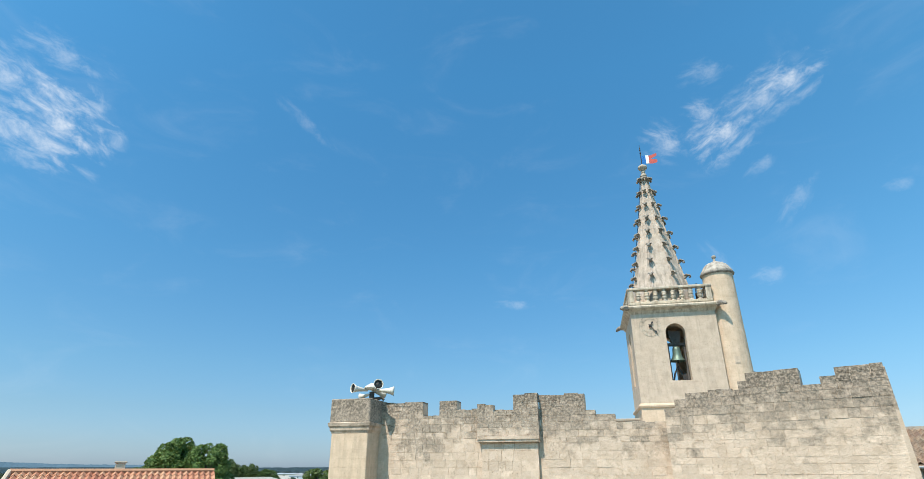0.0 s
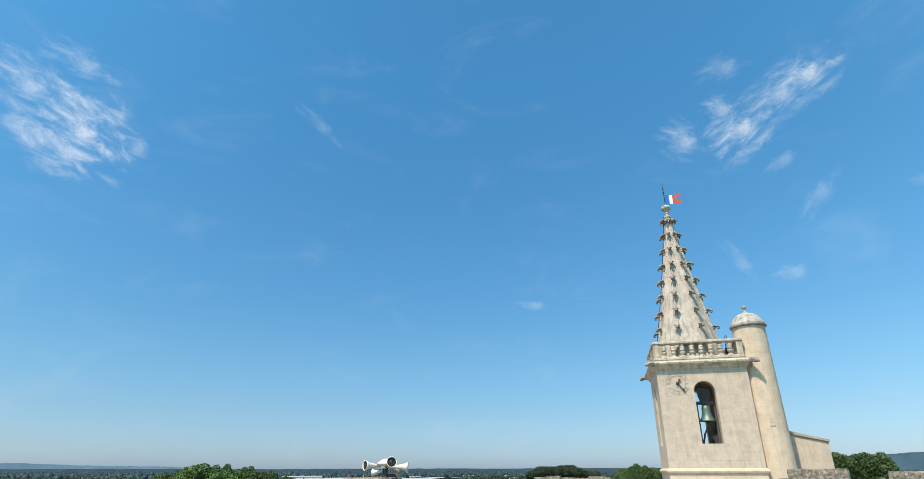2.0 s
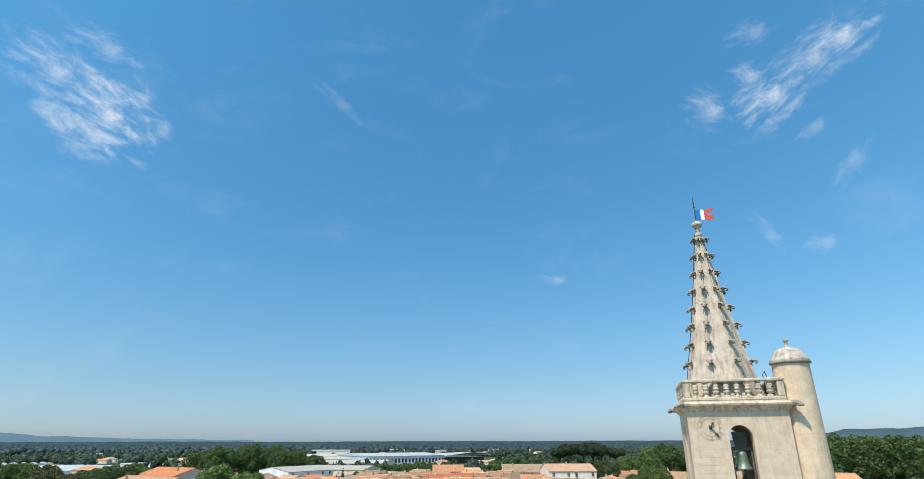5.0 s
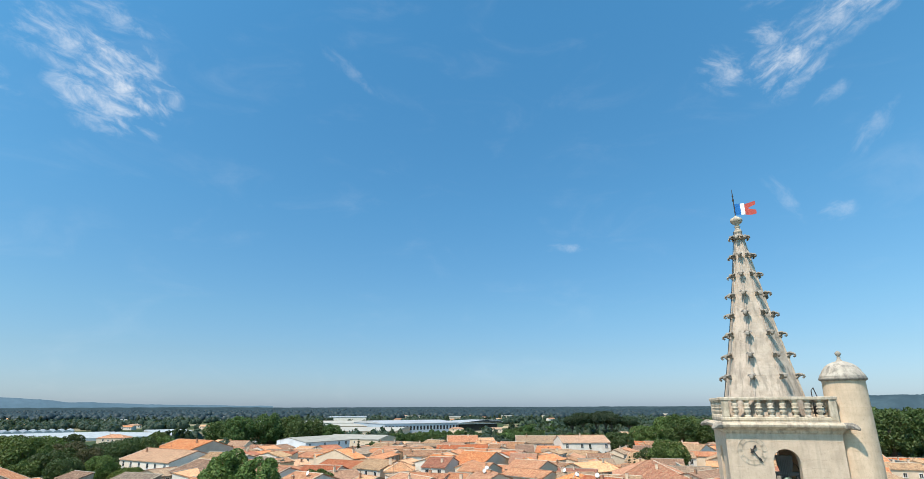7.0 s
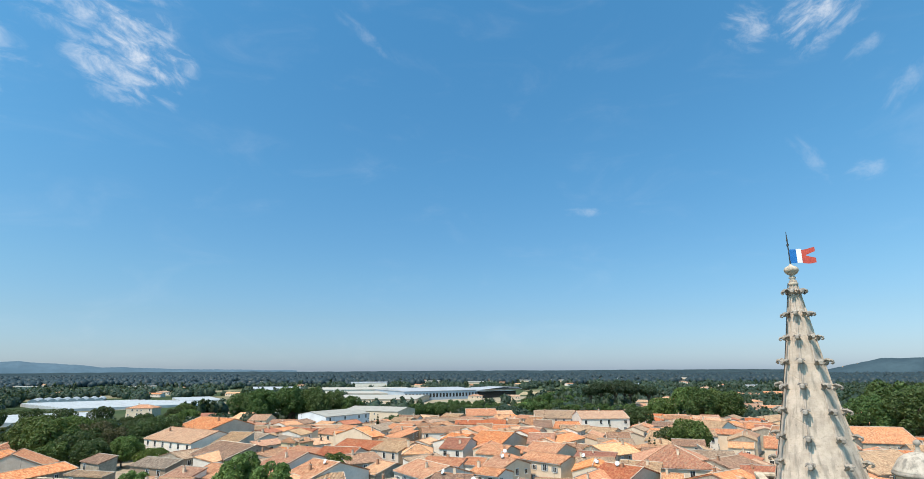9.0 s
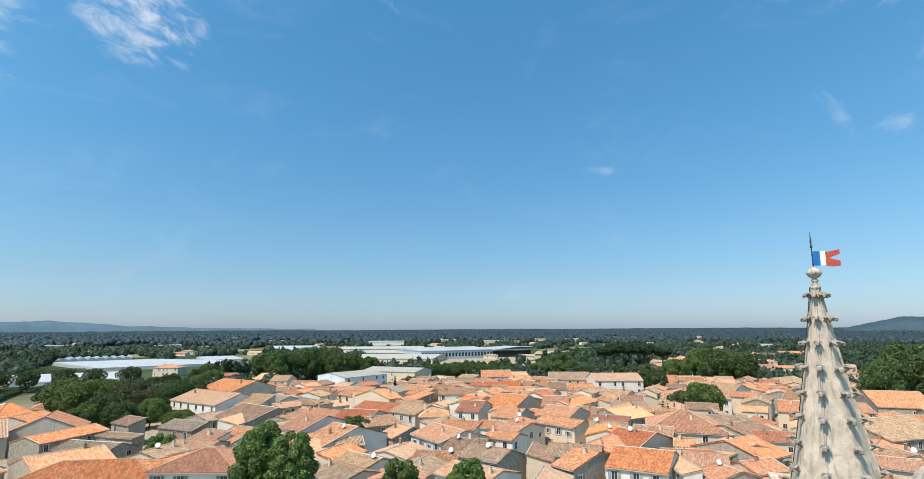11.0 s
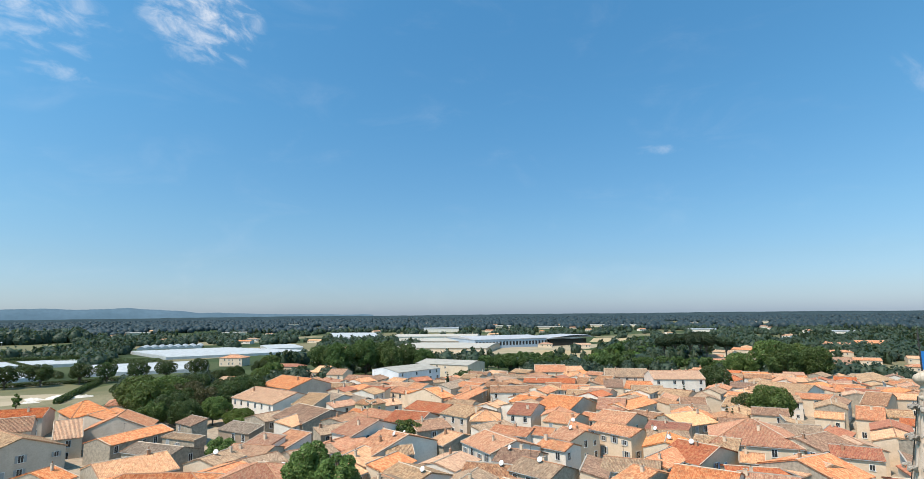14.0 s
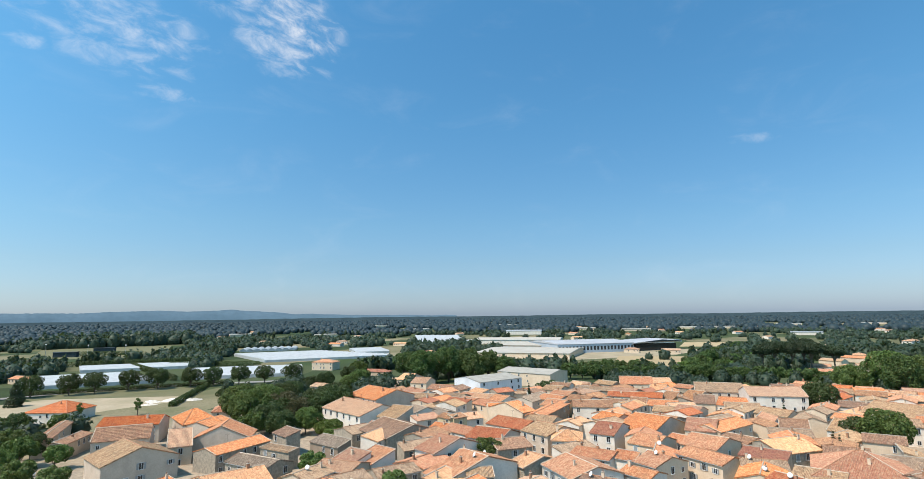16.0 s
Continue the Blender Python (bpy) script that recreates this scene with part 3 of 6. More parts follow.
# balustrade
RAIL = HALF - 0.05
for k in range(4):
    q = pose(0, 0, 0, 0, 0, 90 * k)
    for nm, dims in (("base_rail", (-RAIL - 0.06, RAIL - 0.22, -RAIL - 0.07, -RAIL + 0.23, 24.985, 25.15)), ("hand_rail", (-RAIL - 0.09, RAIL - 0.26, -RAIL - 0.10, -RAIL + 0.26, 25.88, 26.03))):
        o = part(nm, boxed(*dims, bevel=0.03), "carved_stone", tower)
        o.matrix_basis = q
    o = part("corner_post", boxed(-RAIL - 0.05, -RAIL + 0.26, -RAIL - 0.06, -RAIL + 0.25, 25.145, 25.885, bevel=0.02), "carved_stone", tower)
    o.matrix_basis = q
vase = lathe([(0.147, 25.15), (0.147, 25.22), (0.090, 25.24), (0.083, 25.28), (0.147, 25.36), (0.160, 25.42), (0.096, 25.50), (0.154, 25.53), (0.154, 25.57), (0.096, 25.60), (0.160, 25.68), (0.147, 25.74), (0.083, 25.80), (0.147, 25.83), (0.147, 25.88)], 10)
vase_mesh = mesh_of("baluster", vase, "carved_stone")
for k in range(4):
    for i in range(8):
        o = part("baluster", vase_mesh, "", tower)
        x = -RAIL + 0.53 + i * (2 * RAIL - 0.80) / 7.65
        o.matrix_basis = pose(0, 0, 0, 0, 0, 90 * k) @ Matrix.Translation((x, -RAIL + 0.08, 0))

# gargoyles at the corners
for k, (gx, gy) in enumerate(((-1, -1), (1, -1), (1, 1), (-1, 1))):
    bm = bmesh.new()
    a = Vector((gx, gy, 0)).normalized()
    s = Vector((gx * (HALF + 0.15), gy * (HALF + 0.15), 24.78))
    tube(bm, [s, s + a * 0.26 + Vector((0, 0, 0.02)), s + a * 0.46 + Vector((0, 0, -0.05)), s + a * 0.56 + Vector((0, 0, -0.12))], [0.17, 0.14, 0.11, 0.06], 7)
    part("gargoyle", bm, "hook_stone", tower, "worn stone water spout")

# spire: eight sides with a rib along each edge
SX, SY = -0.17, -0.32      # middle of the spire against the shaft
S0, S1 = 24.98, 34.62
R0, R1 = 1.98, 0.13
SKEW = 1.0


def spire_radius(z):
    k = (z - S0) / (S1 - S0)
    return R0 + (R1 - R0) * k - 0.10 * math.sin(math.pi * k)


spire_top = Vector((0.0, -0.04))


def spire_mid(z):
    return Vector((SX, SY)) + spire_top * (z - S0) / (S1 - S0)


bm = bmesh.new()
rings = []
for j in range(15):
    z = S0 + (S1 - S0) * j / 14
    c = spire_mid(z)
    rings.append([bm.verts.new((c.x + spire_radius(z) * math.cos(math.radians(22.5 + SKEW + 45 * i)), c.y + spire_radius(z) * math.sin(math.radians(22.5 + SKEW + 45 * i)), z)) for i in range(8)])
for a, b in zip(rings, rings[1:]):
    for i in range(8):
        bm.faces.new((a[i], a[(i + 1) % 8], b[(i + 1) % 8], b[i]))
bm.faces.new(rings[-1])
bm.faces.new(rings[0][::-1])
spire = part("spire", bm, "spire_stone", tower, "eight-sided weathered stone spire")
for i in range(8):
    a = math.radians(22.5 + SKEW + 45 * i)
    bm = bmesh.new()
    pts = []
    for j in range(8):
        z = S0 + (S1 - S0) * j / 7
        c = spire_mid(z)
        pts.append((c.x + (spire_radius(z) - 0.01) * math.cos(a), c.y + (spire_radius(z) - 0.01) * math.sin(a), z))
    tube(bm, pts, [0.048] * 7 + [0.034], 6)
    part("rib", bm, "spire_stone", spire)


def crocket_mesh(size):
    """A curled leaf hook: a stem that leaves the edge, rolls over and ends in a scroll."""
    bm = bmesh.new()
    path = [(-0.08, -0.14), (0.02, -0.10), (0.10, -0.03), (0.17, 0.035), (0.25, 0.05), (0.32, 0.02), (0.335, -0.05), (0.29, -0.09), (0.245, -0.065)]
    rad = [0.045, 0.055, 0.06, 0.062, 0.06, 0.055, 0.05, 0.045, 0.03]
    tube(bm, [(x * size, 0, z * size) for x, z in path], [r * size for r in rad], 6)
    for v in bm.verts:
        v.co.y *= 1.7
    tube(bm, [(0.0, 0, 0.05 * size), (0.16 * size, -0.13 * size, 0.09 * size), (0.27 * size, -0.16 * size, 0.03 * size)], [0.045 * size, 0.05 * size, 0.02 * size], 5)
    tube(bm, [(0.0, 0, 0.05 * size), (0.16 * size, 0.13 * size, 0.09 * size), (0.27 * size, 0.16 * size, 0.03 * size)], [0.045 * size, 0.05 * size, 0.02 * size], 5)
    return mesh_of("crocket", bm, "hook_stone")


crocket_big, crocket_small = crocket_mesh(1.05), crocket_mesh(0.9)
for row in range(8):
    z = 26.98 + 1.02 * row
    c, r = spire_mid(z), spire_radius(z)
    for i in range(8):
        a = 22.5 + SKEW + 45 * i
        o = part("crocket", crocket_big if row < 5 else crocket_small, "", spire)
        o.matrix_basis = pose(c.x + r * math.cos(math.radians(a)), c.y + r * math.sin(math.radians(a)), z + random.uniform(-0.03, 0.03), random.uniform(-5, 5), random.uniform(-6, 6), a + random.uniform(-6, 6))
c = spire_mid(S1)
part("finial", lathe([(0.10, 34.30), (0.20, 34.42), (0.21, 34.50), (0.13, 34.56), (0.11, 34.70), (0.16, 34.76), (0.12, 34.80), (0.10, 34.86), (0.24, 34.96), (0.30, 35.06), (0.31, 35.12), (0.26, 35.22), (0.14, 35.29), (0.07, 35.32), (0.05, 35.38)], 14, (c.x, c.y)), "carved_stone", spire, "stone ball on a moulded neck")
# lightning conductor down one edge
bm = bmesh.new()
pts = []
for j in range(9):
    z = S0 + 0.1 + (34.4 - S0) * j / 8
    cc, a = spire_mid(z), math.radians(187.5 + 3)
    pts.append((cc.x + (spire_radius(z) + 0.07) * math.cos(a), cc.y + (spire_radius(z) + 0.07) * math.sin(a), z))
tube(bm, pts, 0.018, 5)
part("conductor", bm, "dark_iron", tower, "thin lightning conductor cable")
# iron rung by the spire foot
bm = bmesh.new()
tube(bm, [(1.72, -1.2, 24.99), (1.70, -1.2, 26.3), (1.80, -1.2, 26.45), (2.02, -1.2, 25.6), (2.05, -1.2, 24.99)], 0.022, 5)
part("iron_hoop", bm, "dark_iron", tower)

# stair turret
UX, UY = 3.0, -1.42
tur = part("turret", lathe([(0.95, 0.2), (0.93, 20.0), (0.845, 26.72)], 32, (UX, UY)), "tower_stone", tower, "round stair turret")
part("dome", lathe([(0.86, 26.78), (0.92, 26.88), (0.90, 26.95), (0.81, 27.08), (0.74, 27.22), (0.63, 27.36), (0.47, 27.48), (0.28, 27.56), (0.14, 27.60), (0.10, 27.61)], 28, (UX, UY)), "dome_stone", tur, "low lichen-grey stone dome")
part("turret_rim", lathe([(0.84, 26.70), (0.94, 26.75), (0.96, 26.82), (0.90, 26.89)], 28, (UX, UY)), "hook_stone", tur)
part("turret_finial", lathe([(0.15, 27.58), (0.11, 27.65), (0.065, 27.71), (0.085, 27.77), (0.055, 27.82), (0.12, 27.88), (0.13, 27.95), (0.09, 28.02), (0.0, 28.06)], 10, (UX, UY)), "hook_stone", tur)
bm = boxed(UX - 0.13, UX + 0.13, UY - 0.935, UY - 0.70, 21.45, 21.8)
part("putlog", bm, "tower_stone", tur)

# spotlight on the platform
spot = thing("spotlight", TURN @ pose(1.72, -1.92, 24.985, 0, 0, 20), "small dark spotlight on the tower platform behind the balusters", "spotlight")
part("stand", boxed(-0.04, 0.04, -0.04, 0.04, 0.0, 0.3, bevel=0.01), "dark_iron", spot)
part("housing", boxed(-0.19, 0.19, -0.14, 0.14, 0.28, 0.66, bevel=0.04), "dark_iron", spot)
part("lens", boxed(-0.14, 0.14, -0.156, -0.138, 0.33, 0.61, bevel=0.006), "white_paint", spot)

# clock on the front
clock = thing("clock", TURN @ pose(-1.30, -HALF - 0.004, 23.72), "old engraved clock dial with iron hands on the tower", "clock")
bm = bmesh.new()
for ro, ri in ((0.60, 0.575), (0.42, 0.405)):
    steps = 48
    ringv = []
    for i in range(steps):
        a = 2 * math.pi * i / steps
        ringv.append([bm.verts.new((r * math.sin(a), y, r * math.cos(a))) for r, y in ((ri, 0.0), (ri, -0.012), (ro, -0.012), (ro, 0.0))])
    for i in range(steps):
        a, b = ringv[i], ringv[(i + 1) % steps]
        for j in range(4):
            bm.faces.new((a[j], a[(j + 1) % 4], b[(j + 1) % 4], b[j]))
bmesh.ops.recalc_face_normals(bm, faces=bm.faces)
part("dial_ring", bm, "carved_stone", clock)
bm = bmesh.new()
box(bm, -0.022, 0.022, -0.010, 0.0, 0.43, 0.56)
box(bm, 0.034, 0.054, -0.010, 0.0, 0.44, 0.55)
numeral = mesh_of("numeral_bars", bm, "carved_stone")
for i in range(12):
    o = part("numeral_bars", numeral, "", clock)
    o.matrix_basis = pose(0, 0, 0, 0, 30 * i, 0)
for nm, ang, length, wide in (("hour_hand", 35, 0.30, 0.035), ("minute_hand", 143, 0.62, 0.026)):
    bm = bmesh.new()
    prism(bm, [(-wide, -0.12), (wide, -0.12), (wide * 0.7, length * 0.55), (wide * 2.0, length * 0.68), (0, length), (-wide * 2.0, length * 0.68), (-wide * 0.7, length * 0.55)], -0.07, -0.05)
    o = part(nm, bm, "dark_iron", clock)
    o.matrix_basis = pose(0, 0, 0, 0, ang, 0)
hub = lathe([(0.07, 0.0), (0.07, 0.08), (0.03, 0.10)], 10)
o = part("hub", hub, "dark_iron", clock)
o.matrix_basis = pose(0, 0, 0, 90, 0, 0)

# bell in its frame
bell = thing("bell", TURN @ pose(0.05, -HALF + 0.75, 20.55), "green bronze bell hung from a dark wooden headstock", "bell")
part("bell_body", lathe([(0.0, 2.06), (0.12, 2.06), (0.20, 2.0), (0.225, 1.85), (0.24, 1.62), (0.29, 1.45), (0.37, 1.32), (0.42, 1.26), (0.42, 1.22), (0.36, 1.22), (0.30, 1.30)], 20), "bronze", bell)
bm = bmesh.new()
tube(bm, [(0, 0, 1.9), (0.02, 0, 1.4), (0.02, 0, 1.15)], [0.02, 0.025, 0.06], 7)
part("clapper", bm, "dark_iron", bell)
bm = boxed(-0.60, 0.60, -0.11, 0.11, 2.10, 2.26, bevel=0.02)
part("headstock", bm, "old_wood", bell)
bm = bmesh.new()
prism(bm, [(-0.22, 2.25), (0.22, 2.25), (0.30, 2.55), (0.33, 2.95), (-0.33, 2.95), (-0.30, 2.55)], -0.10, 0.10)
part("counterweight", bm, "old_wood", bell, "dark grooved counterweight block")
for i in range(6):
    bm = boxed(-0.20 + 0.07 * i, -0.17 + 0.07 * i, -0.125, -0.101, 2.02, 2.75)
    part("strap", bm, "dark_iron", bell)
for sx in (-0.45, 0.45):
    bm = boxed(sx - 0.05, sx + 0.05, -0.1, 0.1, 0.0, 2.10, bevel=0.01)
    part("frame_post", bm, "old_wood", bell)
bm = bmesh.new()
tube(bm, [(0.34 + 0.22 * math.sin(a * math.pi / 6), 0.0, 2.2 + 0.42 * math.cos(a * math.pi / 6)) for a in range(13)], 0.02, 5)
part("wheel", bm, "dark_iron", bell)
bm = bmesh.new()
tube(bm, [(-0.40, 0.05, 0.0), (-0.25, 0.05, 0.55), (-0.02, 0.05, 0.98), (0.06, 0.05, 0.70), (0.26, 0.05, 0.10)], [0.05, 0.05, 0.045, 0.05, 0.06], 6)
part("striker", bm, "dark_iron", bell)
part("motor_box", boxed(0.18, 0.46, 0.0, 0.3, 0.0, 0.55, bevel=0.02), "dark_iron", bell)

# flag on the ball
fm = spire_mid(S1)
flag = thing("flag", TURN @ pose(fm.x, fm.y, 35.36, 0, 0, -4), "swallow-tailed blue, white and red flag on an iron rod", "flag")
bm = bmesh.new()
tube(bm, [(0, 0, -0.02), (0.0, 0, 0.9), (0.0, 0, 1.2), (0, 0, 1.55)], [0.028, 0.024, 0.03, 0.008], 7)
tube(bm, [(0, 0, 0.86), (0, 0, 0.95)], [0.05, 0.05], 8)
tube(bm, [(0, 0, 1.12), (0, 0, 1.2)], [0.045, 0.03], 8)
part("rod", bm, "dark_iron", flag)


def flag_field(x0, x1, cut, material):
    bm = bmesh.new()
    n = 6
    rows = []
    for i in range(n + 1):
        x = x0 + (x1 - x0) * i / n
        k = max(0.0, (x - 0.62) / 0.40) if cut else 0.0
        zs = [0.06 + 0.07 * math.sin(4.6 * x + 1) * cut, 0.38 - 0.02 * k, 0.38 + 0.02 * k, 0.70 + 0.05 * math.sin(5 * x + 2) * cut]
        if k > 0:
            zs[1] = 0.38 - 0.15 * k
            zs[2] = 0.38 + 0.15 * k
        y = 0.05 * math.sin(4 * x)
        rows.append([[bm.verts.new((x, y + s, z)) for z in zs] for s in (-0.006, 0.006)])
    for a, b in zip(rows, rows[1:]):
        for lo, hi in ((0, 1), (2, 3)):
            for s in (0, 1):
                bm.faces.new((a[s][lo], b[s][lo], b[s][hi], a[s][hi]))
            bm.faces.new((a[0][lo], a[1][lo], b[1][lo], b[0][lo]))
            bm.faces.new((a[0][hi], b[0][hi], b[1][hi], a[1][hi]))
        if not cut:
            for s in (0, 1):
                bm.faces.new((a[s][1], b[s][1], b[s][2], a[s][2]))
    if cut:
        for a, b in zip(rows[:3], rows[1:3]):
            for s in (0, 1):
                bm.faces.new((a[s][1], b[s][1], b[s][2], a[s][2]))
    bmesh.ops.recalc_face_normals(bm, faces=bm.faces)
    return bm


part("blue_field", flag_field(0.03, 0.30, 0, "flag_blue"), "flag_blue", flag)
part("white_field", flag_field(0.302, 0.50, 0, "flag_white"), "flag_white", flag)
part("red_field", flag_field(0.502, 1.02, 1, "flag_red"), "flag_red", flag)

# ---- fortified church walls ----
def block_mesh(seed):
    """A hewn stone: a unit box with worn corners and a slightly rough face."""
    rnd = random.Random(seed)
    bm = bmesh.new()
    box(bm, -0.5, 0.5, -0.5, 0.5, -0.5, 0.5)
    bmesh.ops.bevel(bm, geom=list(bm.edges), offset=0.014, segments=1, affect="EDGES")
    for v in bm.verts:
        v.co += Vector((rnd.uniform(-0.006, 0.006), rnd.uniform(-0.008, 0.008), rnd.uniform(-0.012, 0.012)))
    return mesh_of("stone_block", bm, "wall_stone")


BLOCKS = [block_mesh(s) for s in range(9)]


def stone_wall(name, origin, heading, steps, thick, label, low=15.2, batter=0.0, course=0.28, foot=0.2):
    """A wall along +x of its own frame, facing -y. steps: (from, to, top) along it."""
    rnd = random.Random(len(name) * 7 + int(steps[0][2] * 100))
    wall = thing(name, pose(origin[0], origin[1], 0, 0, 0, heading), label, "wall", kind="structure")
    bm = bmesh.new()
    for a, b, top in steps:
        box(bm, a + (0.01 if a == steps[0][0] else 0), b - (0.01 if b == steps[-1][1] else 0), 0.016, thick, foot, top - 0.07)
    part("wall_core", bm, "wall_mortar", wall)
    count = 0
    rest_v, rest_f = [], []
    high = max(s[2] for s in steps)
    z0 = high + 0.02
    while True:
        z1 = z0
        tall = course * rnd.uniform(0.78, 1.25)
        z0 = z1 - tall
        if z1 < low:
            break
        runs = []
        for a, b, top in steps:
            if runs and top >= z1 + 0.05 and runs[-1][2] >= z1 + 0.05 and abs(runs[-1][1] - a) < 1e-6:
                runs[-1] = (runs[-1][0], b, min(top, runs[-1][2]))
            else:
                runs.append((a, b, top))
        for a, b, top in runs:
            if z0 > top - 0.10:
                continue
            zt = min(z1, top + rnd.uniform(-0.02, 0.03))
            if top - zt < 0.1 and zt != z1:
                zt = top
            x = a
            first = rnd.uniform(0.25, 0.6)
            while x < b - 0.02:
                x1 = min(b, x + (first if x == a else rnd.uniform(0.27, 0.6)))
                if b - x1 < 0.22:
                    x1 = b
                crest = zt == top or top - zt < 0.06
                deep = thick + 0.06 if top - zt < 0.25 or zt - 0.1 > top - tall * 1.5 else rnd.uniform(0.20, 0.26)
                out = (rnd.uniform(0.0, 0.003) if rnd.random() < 0.93 else rnd.uniform(0.006, 0.016)) + batter * max(0, high - zt)
                size = Vector((x1 - x - rnd.uniform(0.003, 0.013), deep, zt - z0 - rnd.uniform(0.002, 0.011)))
                mid = Vector(((x + x1) / 2, -out + deep / 2, (zt + z0) / 2))
                if crest:
                    size.z += rnd.uniform(-0.05, 0.03)
                    mid.z = z0 + size.z / 2
                me = rnd.choice(BLOCKS)
                if count < 300:
                    o = part("stone_block", me, "", wall)
                    o.matrix_basis = Matrix.LocRotScale(mid, Euler((0, rnd.uniform(-0.006, 0.006), rnd.uniform(-0.003, 0.003))), size)
                    count += 1
                else:
                    base = len(rest_v)
                    rest_v += [(mid.x + v.co.x * size.x, mid.y + v.co.y * size.y, mid.z + v.co.z * size.z) for v in me.vertices]
                    rest_f += [tuple(base + i for i in p.vertices) for p in me.polygons]
                x = x1
    if rest_v:
        o = part("stonework", mesh_from("stonework", rest_v, rest_f, "wall_stone"), "", wall)
        tagged(o, kind="stuff")
    return wall


# long wall between the corner pillar and the higher bay
stone_wall("wall_parapet", (-14.2, -10.45), 0, [(0.0, 2.32, 18.98), (2.32, 3.10, 18.38), (3.10, 3.92, 19.0), (3.92, 4.95, 18.62), (4.95, 7.62, 18.55), (7.62, 9.55, 19.12), (9.55, 9.95, 18.42), (9.95, 10.75, 18.22), (10.75, 12.9, 17.93)], 0.65,
           "sun-bleached limestone parapet with broken battlements and dark lichen")
# shallow buttress with its own crest
stone_wall("wall_buttress", (-9.25, -10.80), 0, [(0.0, 0.72, 18.75), (0.72, 1.60, 18.45), (1.60, 2.66, 19.12)], 0.36, "projecting limestone bay carried on a moulded ledge", low=17.42, foot=17.42)
bm = bmesh.new()
prism(bm, [(0.0, 17.42), (0.0, 17.30), (2.66, 17.30), (2.66, 17.42)], -0.06, 0.5)
prism(bm, [(0.0, 17.30), (0.05, 17.20), (2.61, 17.20), (2.66, 17.30)], -0.02, 0.5)
ledge = tagged(new("wall_ledge", mesh_of("wall_ledge", bm, "wall_stone")), "moulded stone ledge under the projecting bay", "ledge", kind="structure")
ledge.matrix_world = pose(-9.25, -10.80, 0)
stone_wall("wall_pilaster", (-9.10, -10.66), 0, [(0.0, 2.42, 17.20)], 0.20, "smooth limestone pilaster below the ledge", low=15.2, course=0.36)
# higher bay that swings forward
stone_wall("wall_bay", (-1.57, -11.30), -19.45, [(0.0, 0.42, 18.28), (0.42, 0.86, 18.62), (0.86, 2.78, 18.88), (2.78, 3.08, 19.14), (3.08, 4.80, 19.42), (4.80, 5.38, 18.80), (5.38, 5.86, 19.08), (5.86, 7.23, 19.34)], 0.75,
           "tall rough limestone bay with stepped, ruined battlements")
# flank of the bay that runs back from its far end
stone_wall("wall_flank", (5.02, -13.62), 68, [(0.0, 1.4, 19.30), (1.4, 3.0, 19.05), (3.0, 4.2, 18.6)], 0.7, "end of the limestone bay running back from the front", low=15.2)
# batter at the far end of the bay: a raking buttress
bm = bmesh.new()
prism(bm, [(7.20, 19.22), (7.26, 19.22), (7.42, 15.4), (8.0, 0.2), (7.20, 0.2)], 0.0, 0.75)
rake = tagged(new("wall_rake", mesh_of("wall_rake", bm, "wall_stone")), "raking limestone buttress at the end of the bay", "buttress", kind="structure")
rake.matrix_world = pose(-1.57, -11.30, 0, 0, 0, -19.45)

# corner pillar with a moulded head
pillar = thing("corner_pillar", pose(-14.86, -10.80, 0), "square limestone corner pillar with a moulded collar", "pillar", kind="structure")
part("shaft", boxed(-0.88, 0.88, -0.88, 0.95, 0.2, 17.62, bevel=0.02), "tower_stone", pillar)
bm = bmesh.new()
rings = []
for o, z in ((0.88, 17.60), (0.91, 17.68), (0.95, 17.74), (0.96, 17.86), (1.01, 17.92), (1.03, 18.04), (0.98, 18.08)):
    rings.append([bm.verts.new((sx * o, sy * o, z)) for sx, sy in ((-1, -1), (1, -1), (1, 1), (-1, 1))])
for a, b in zip(rings, rings[1:]):
    for i in range(4):
        bm.faces.new((a[i], a[(i + 1) % 4], b[(i + 1) % 4], b[i]))
bm.faces.new(rings[0][::-1])
bm.faces.new(rings[-1])
part("collar", bm, "wall_stone", pillar)
part("head", boxed(-0.97, 0.97, -0.97, 0.97, 18.07, 19.08, bevel=0.03), "wall_stone", pillar)

# terrace behind the parapet and the nave gable past the turret
tagged(new("floor_terrace", mesh_of("floor_terrace", boxed(-14.6, 5.0, -9.78, 9.0, 16.9, 17.1), "coping")), "stone terrace behind the battlements", "terrace", kind="structure")
nave = thing("nave_wall", pose(0, 1.0, 0), "pale plastered nave wall with a sloping stone coping", "wall", kind="structure")
bm = bmesh.new()
prism(bm, [(3.6, 17.1), (6.05, 17.1), (6.05, 20.72), (4.3, 21.15), (3.6, 21.25)], -0.3, 0.3)
part("gable", bm, "tower_stone", nave)
bm = bmesh.new()
prism(bm, [(3.55, 21.25), (4.3, 21.16), (6.12, 20.72), (6.12, 20.84), (4.35, 21.29), (3.55, 21.37)], -0.38, 0.38)
part("coping", bm, "coping", nave)
low = thing("terrace_parapet", pose(-3.6, -0.5, 17.1), "low pale stone parapet beside the tower foot", "parapet", kind="structure")
part("parapet", boxed(-1.2, 1.3, -0.2, 0.2, 0.0, 1.55, bevel=0.02), "tower_stone", low)
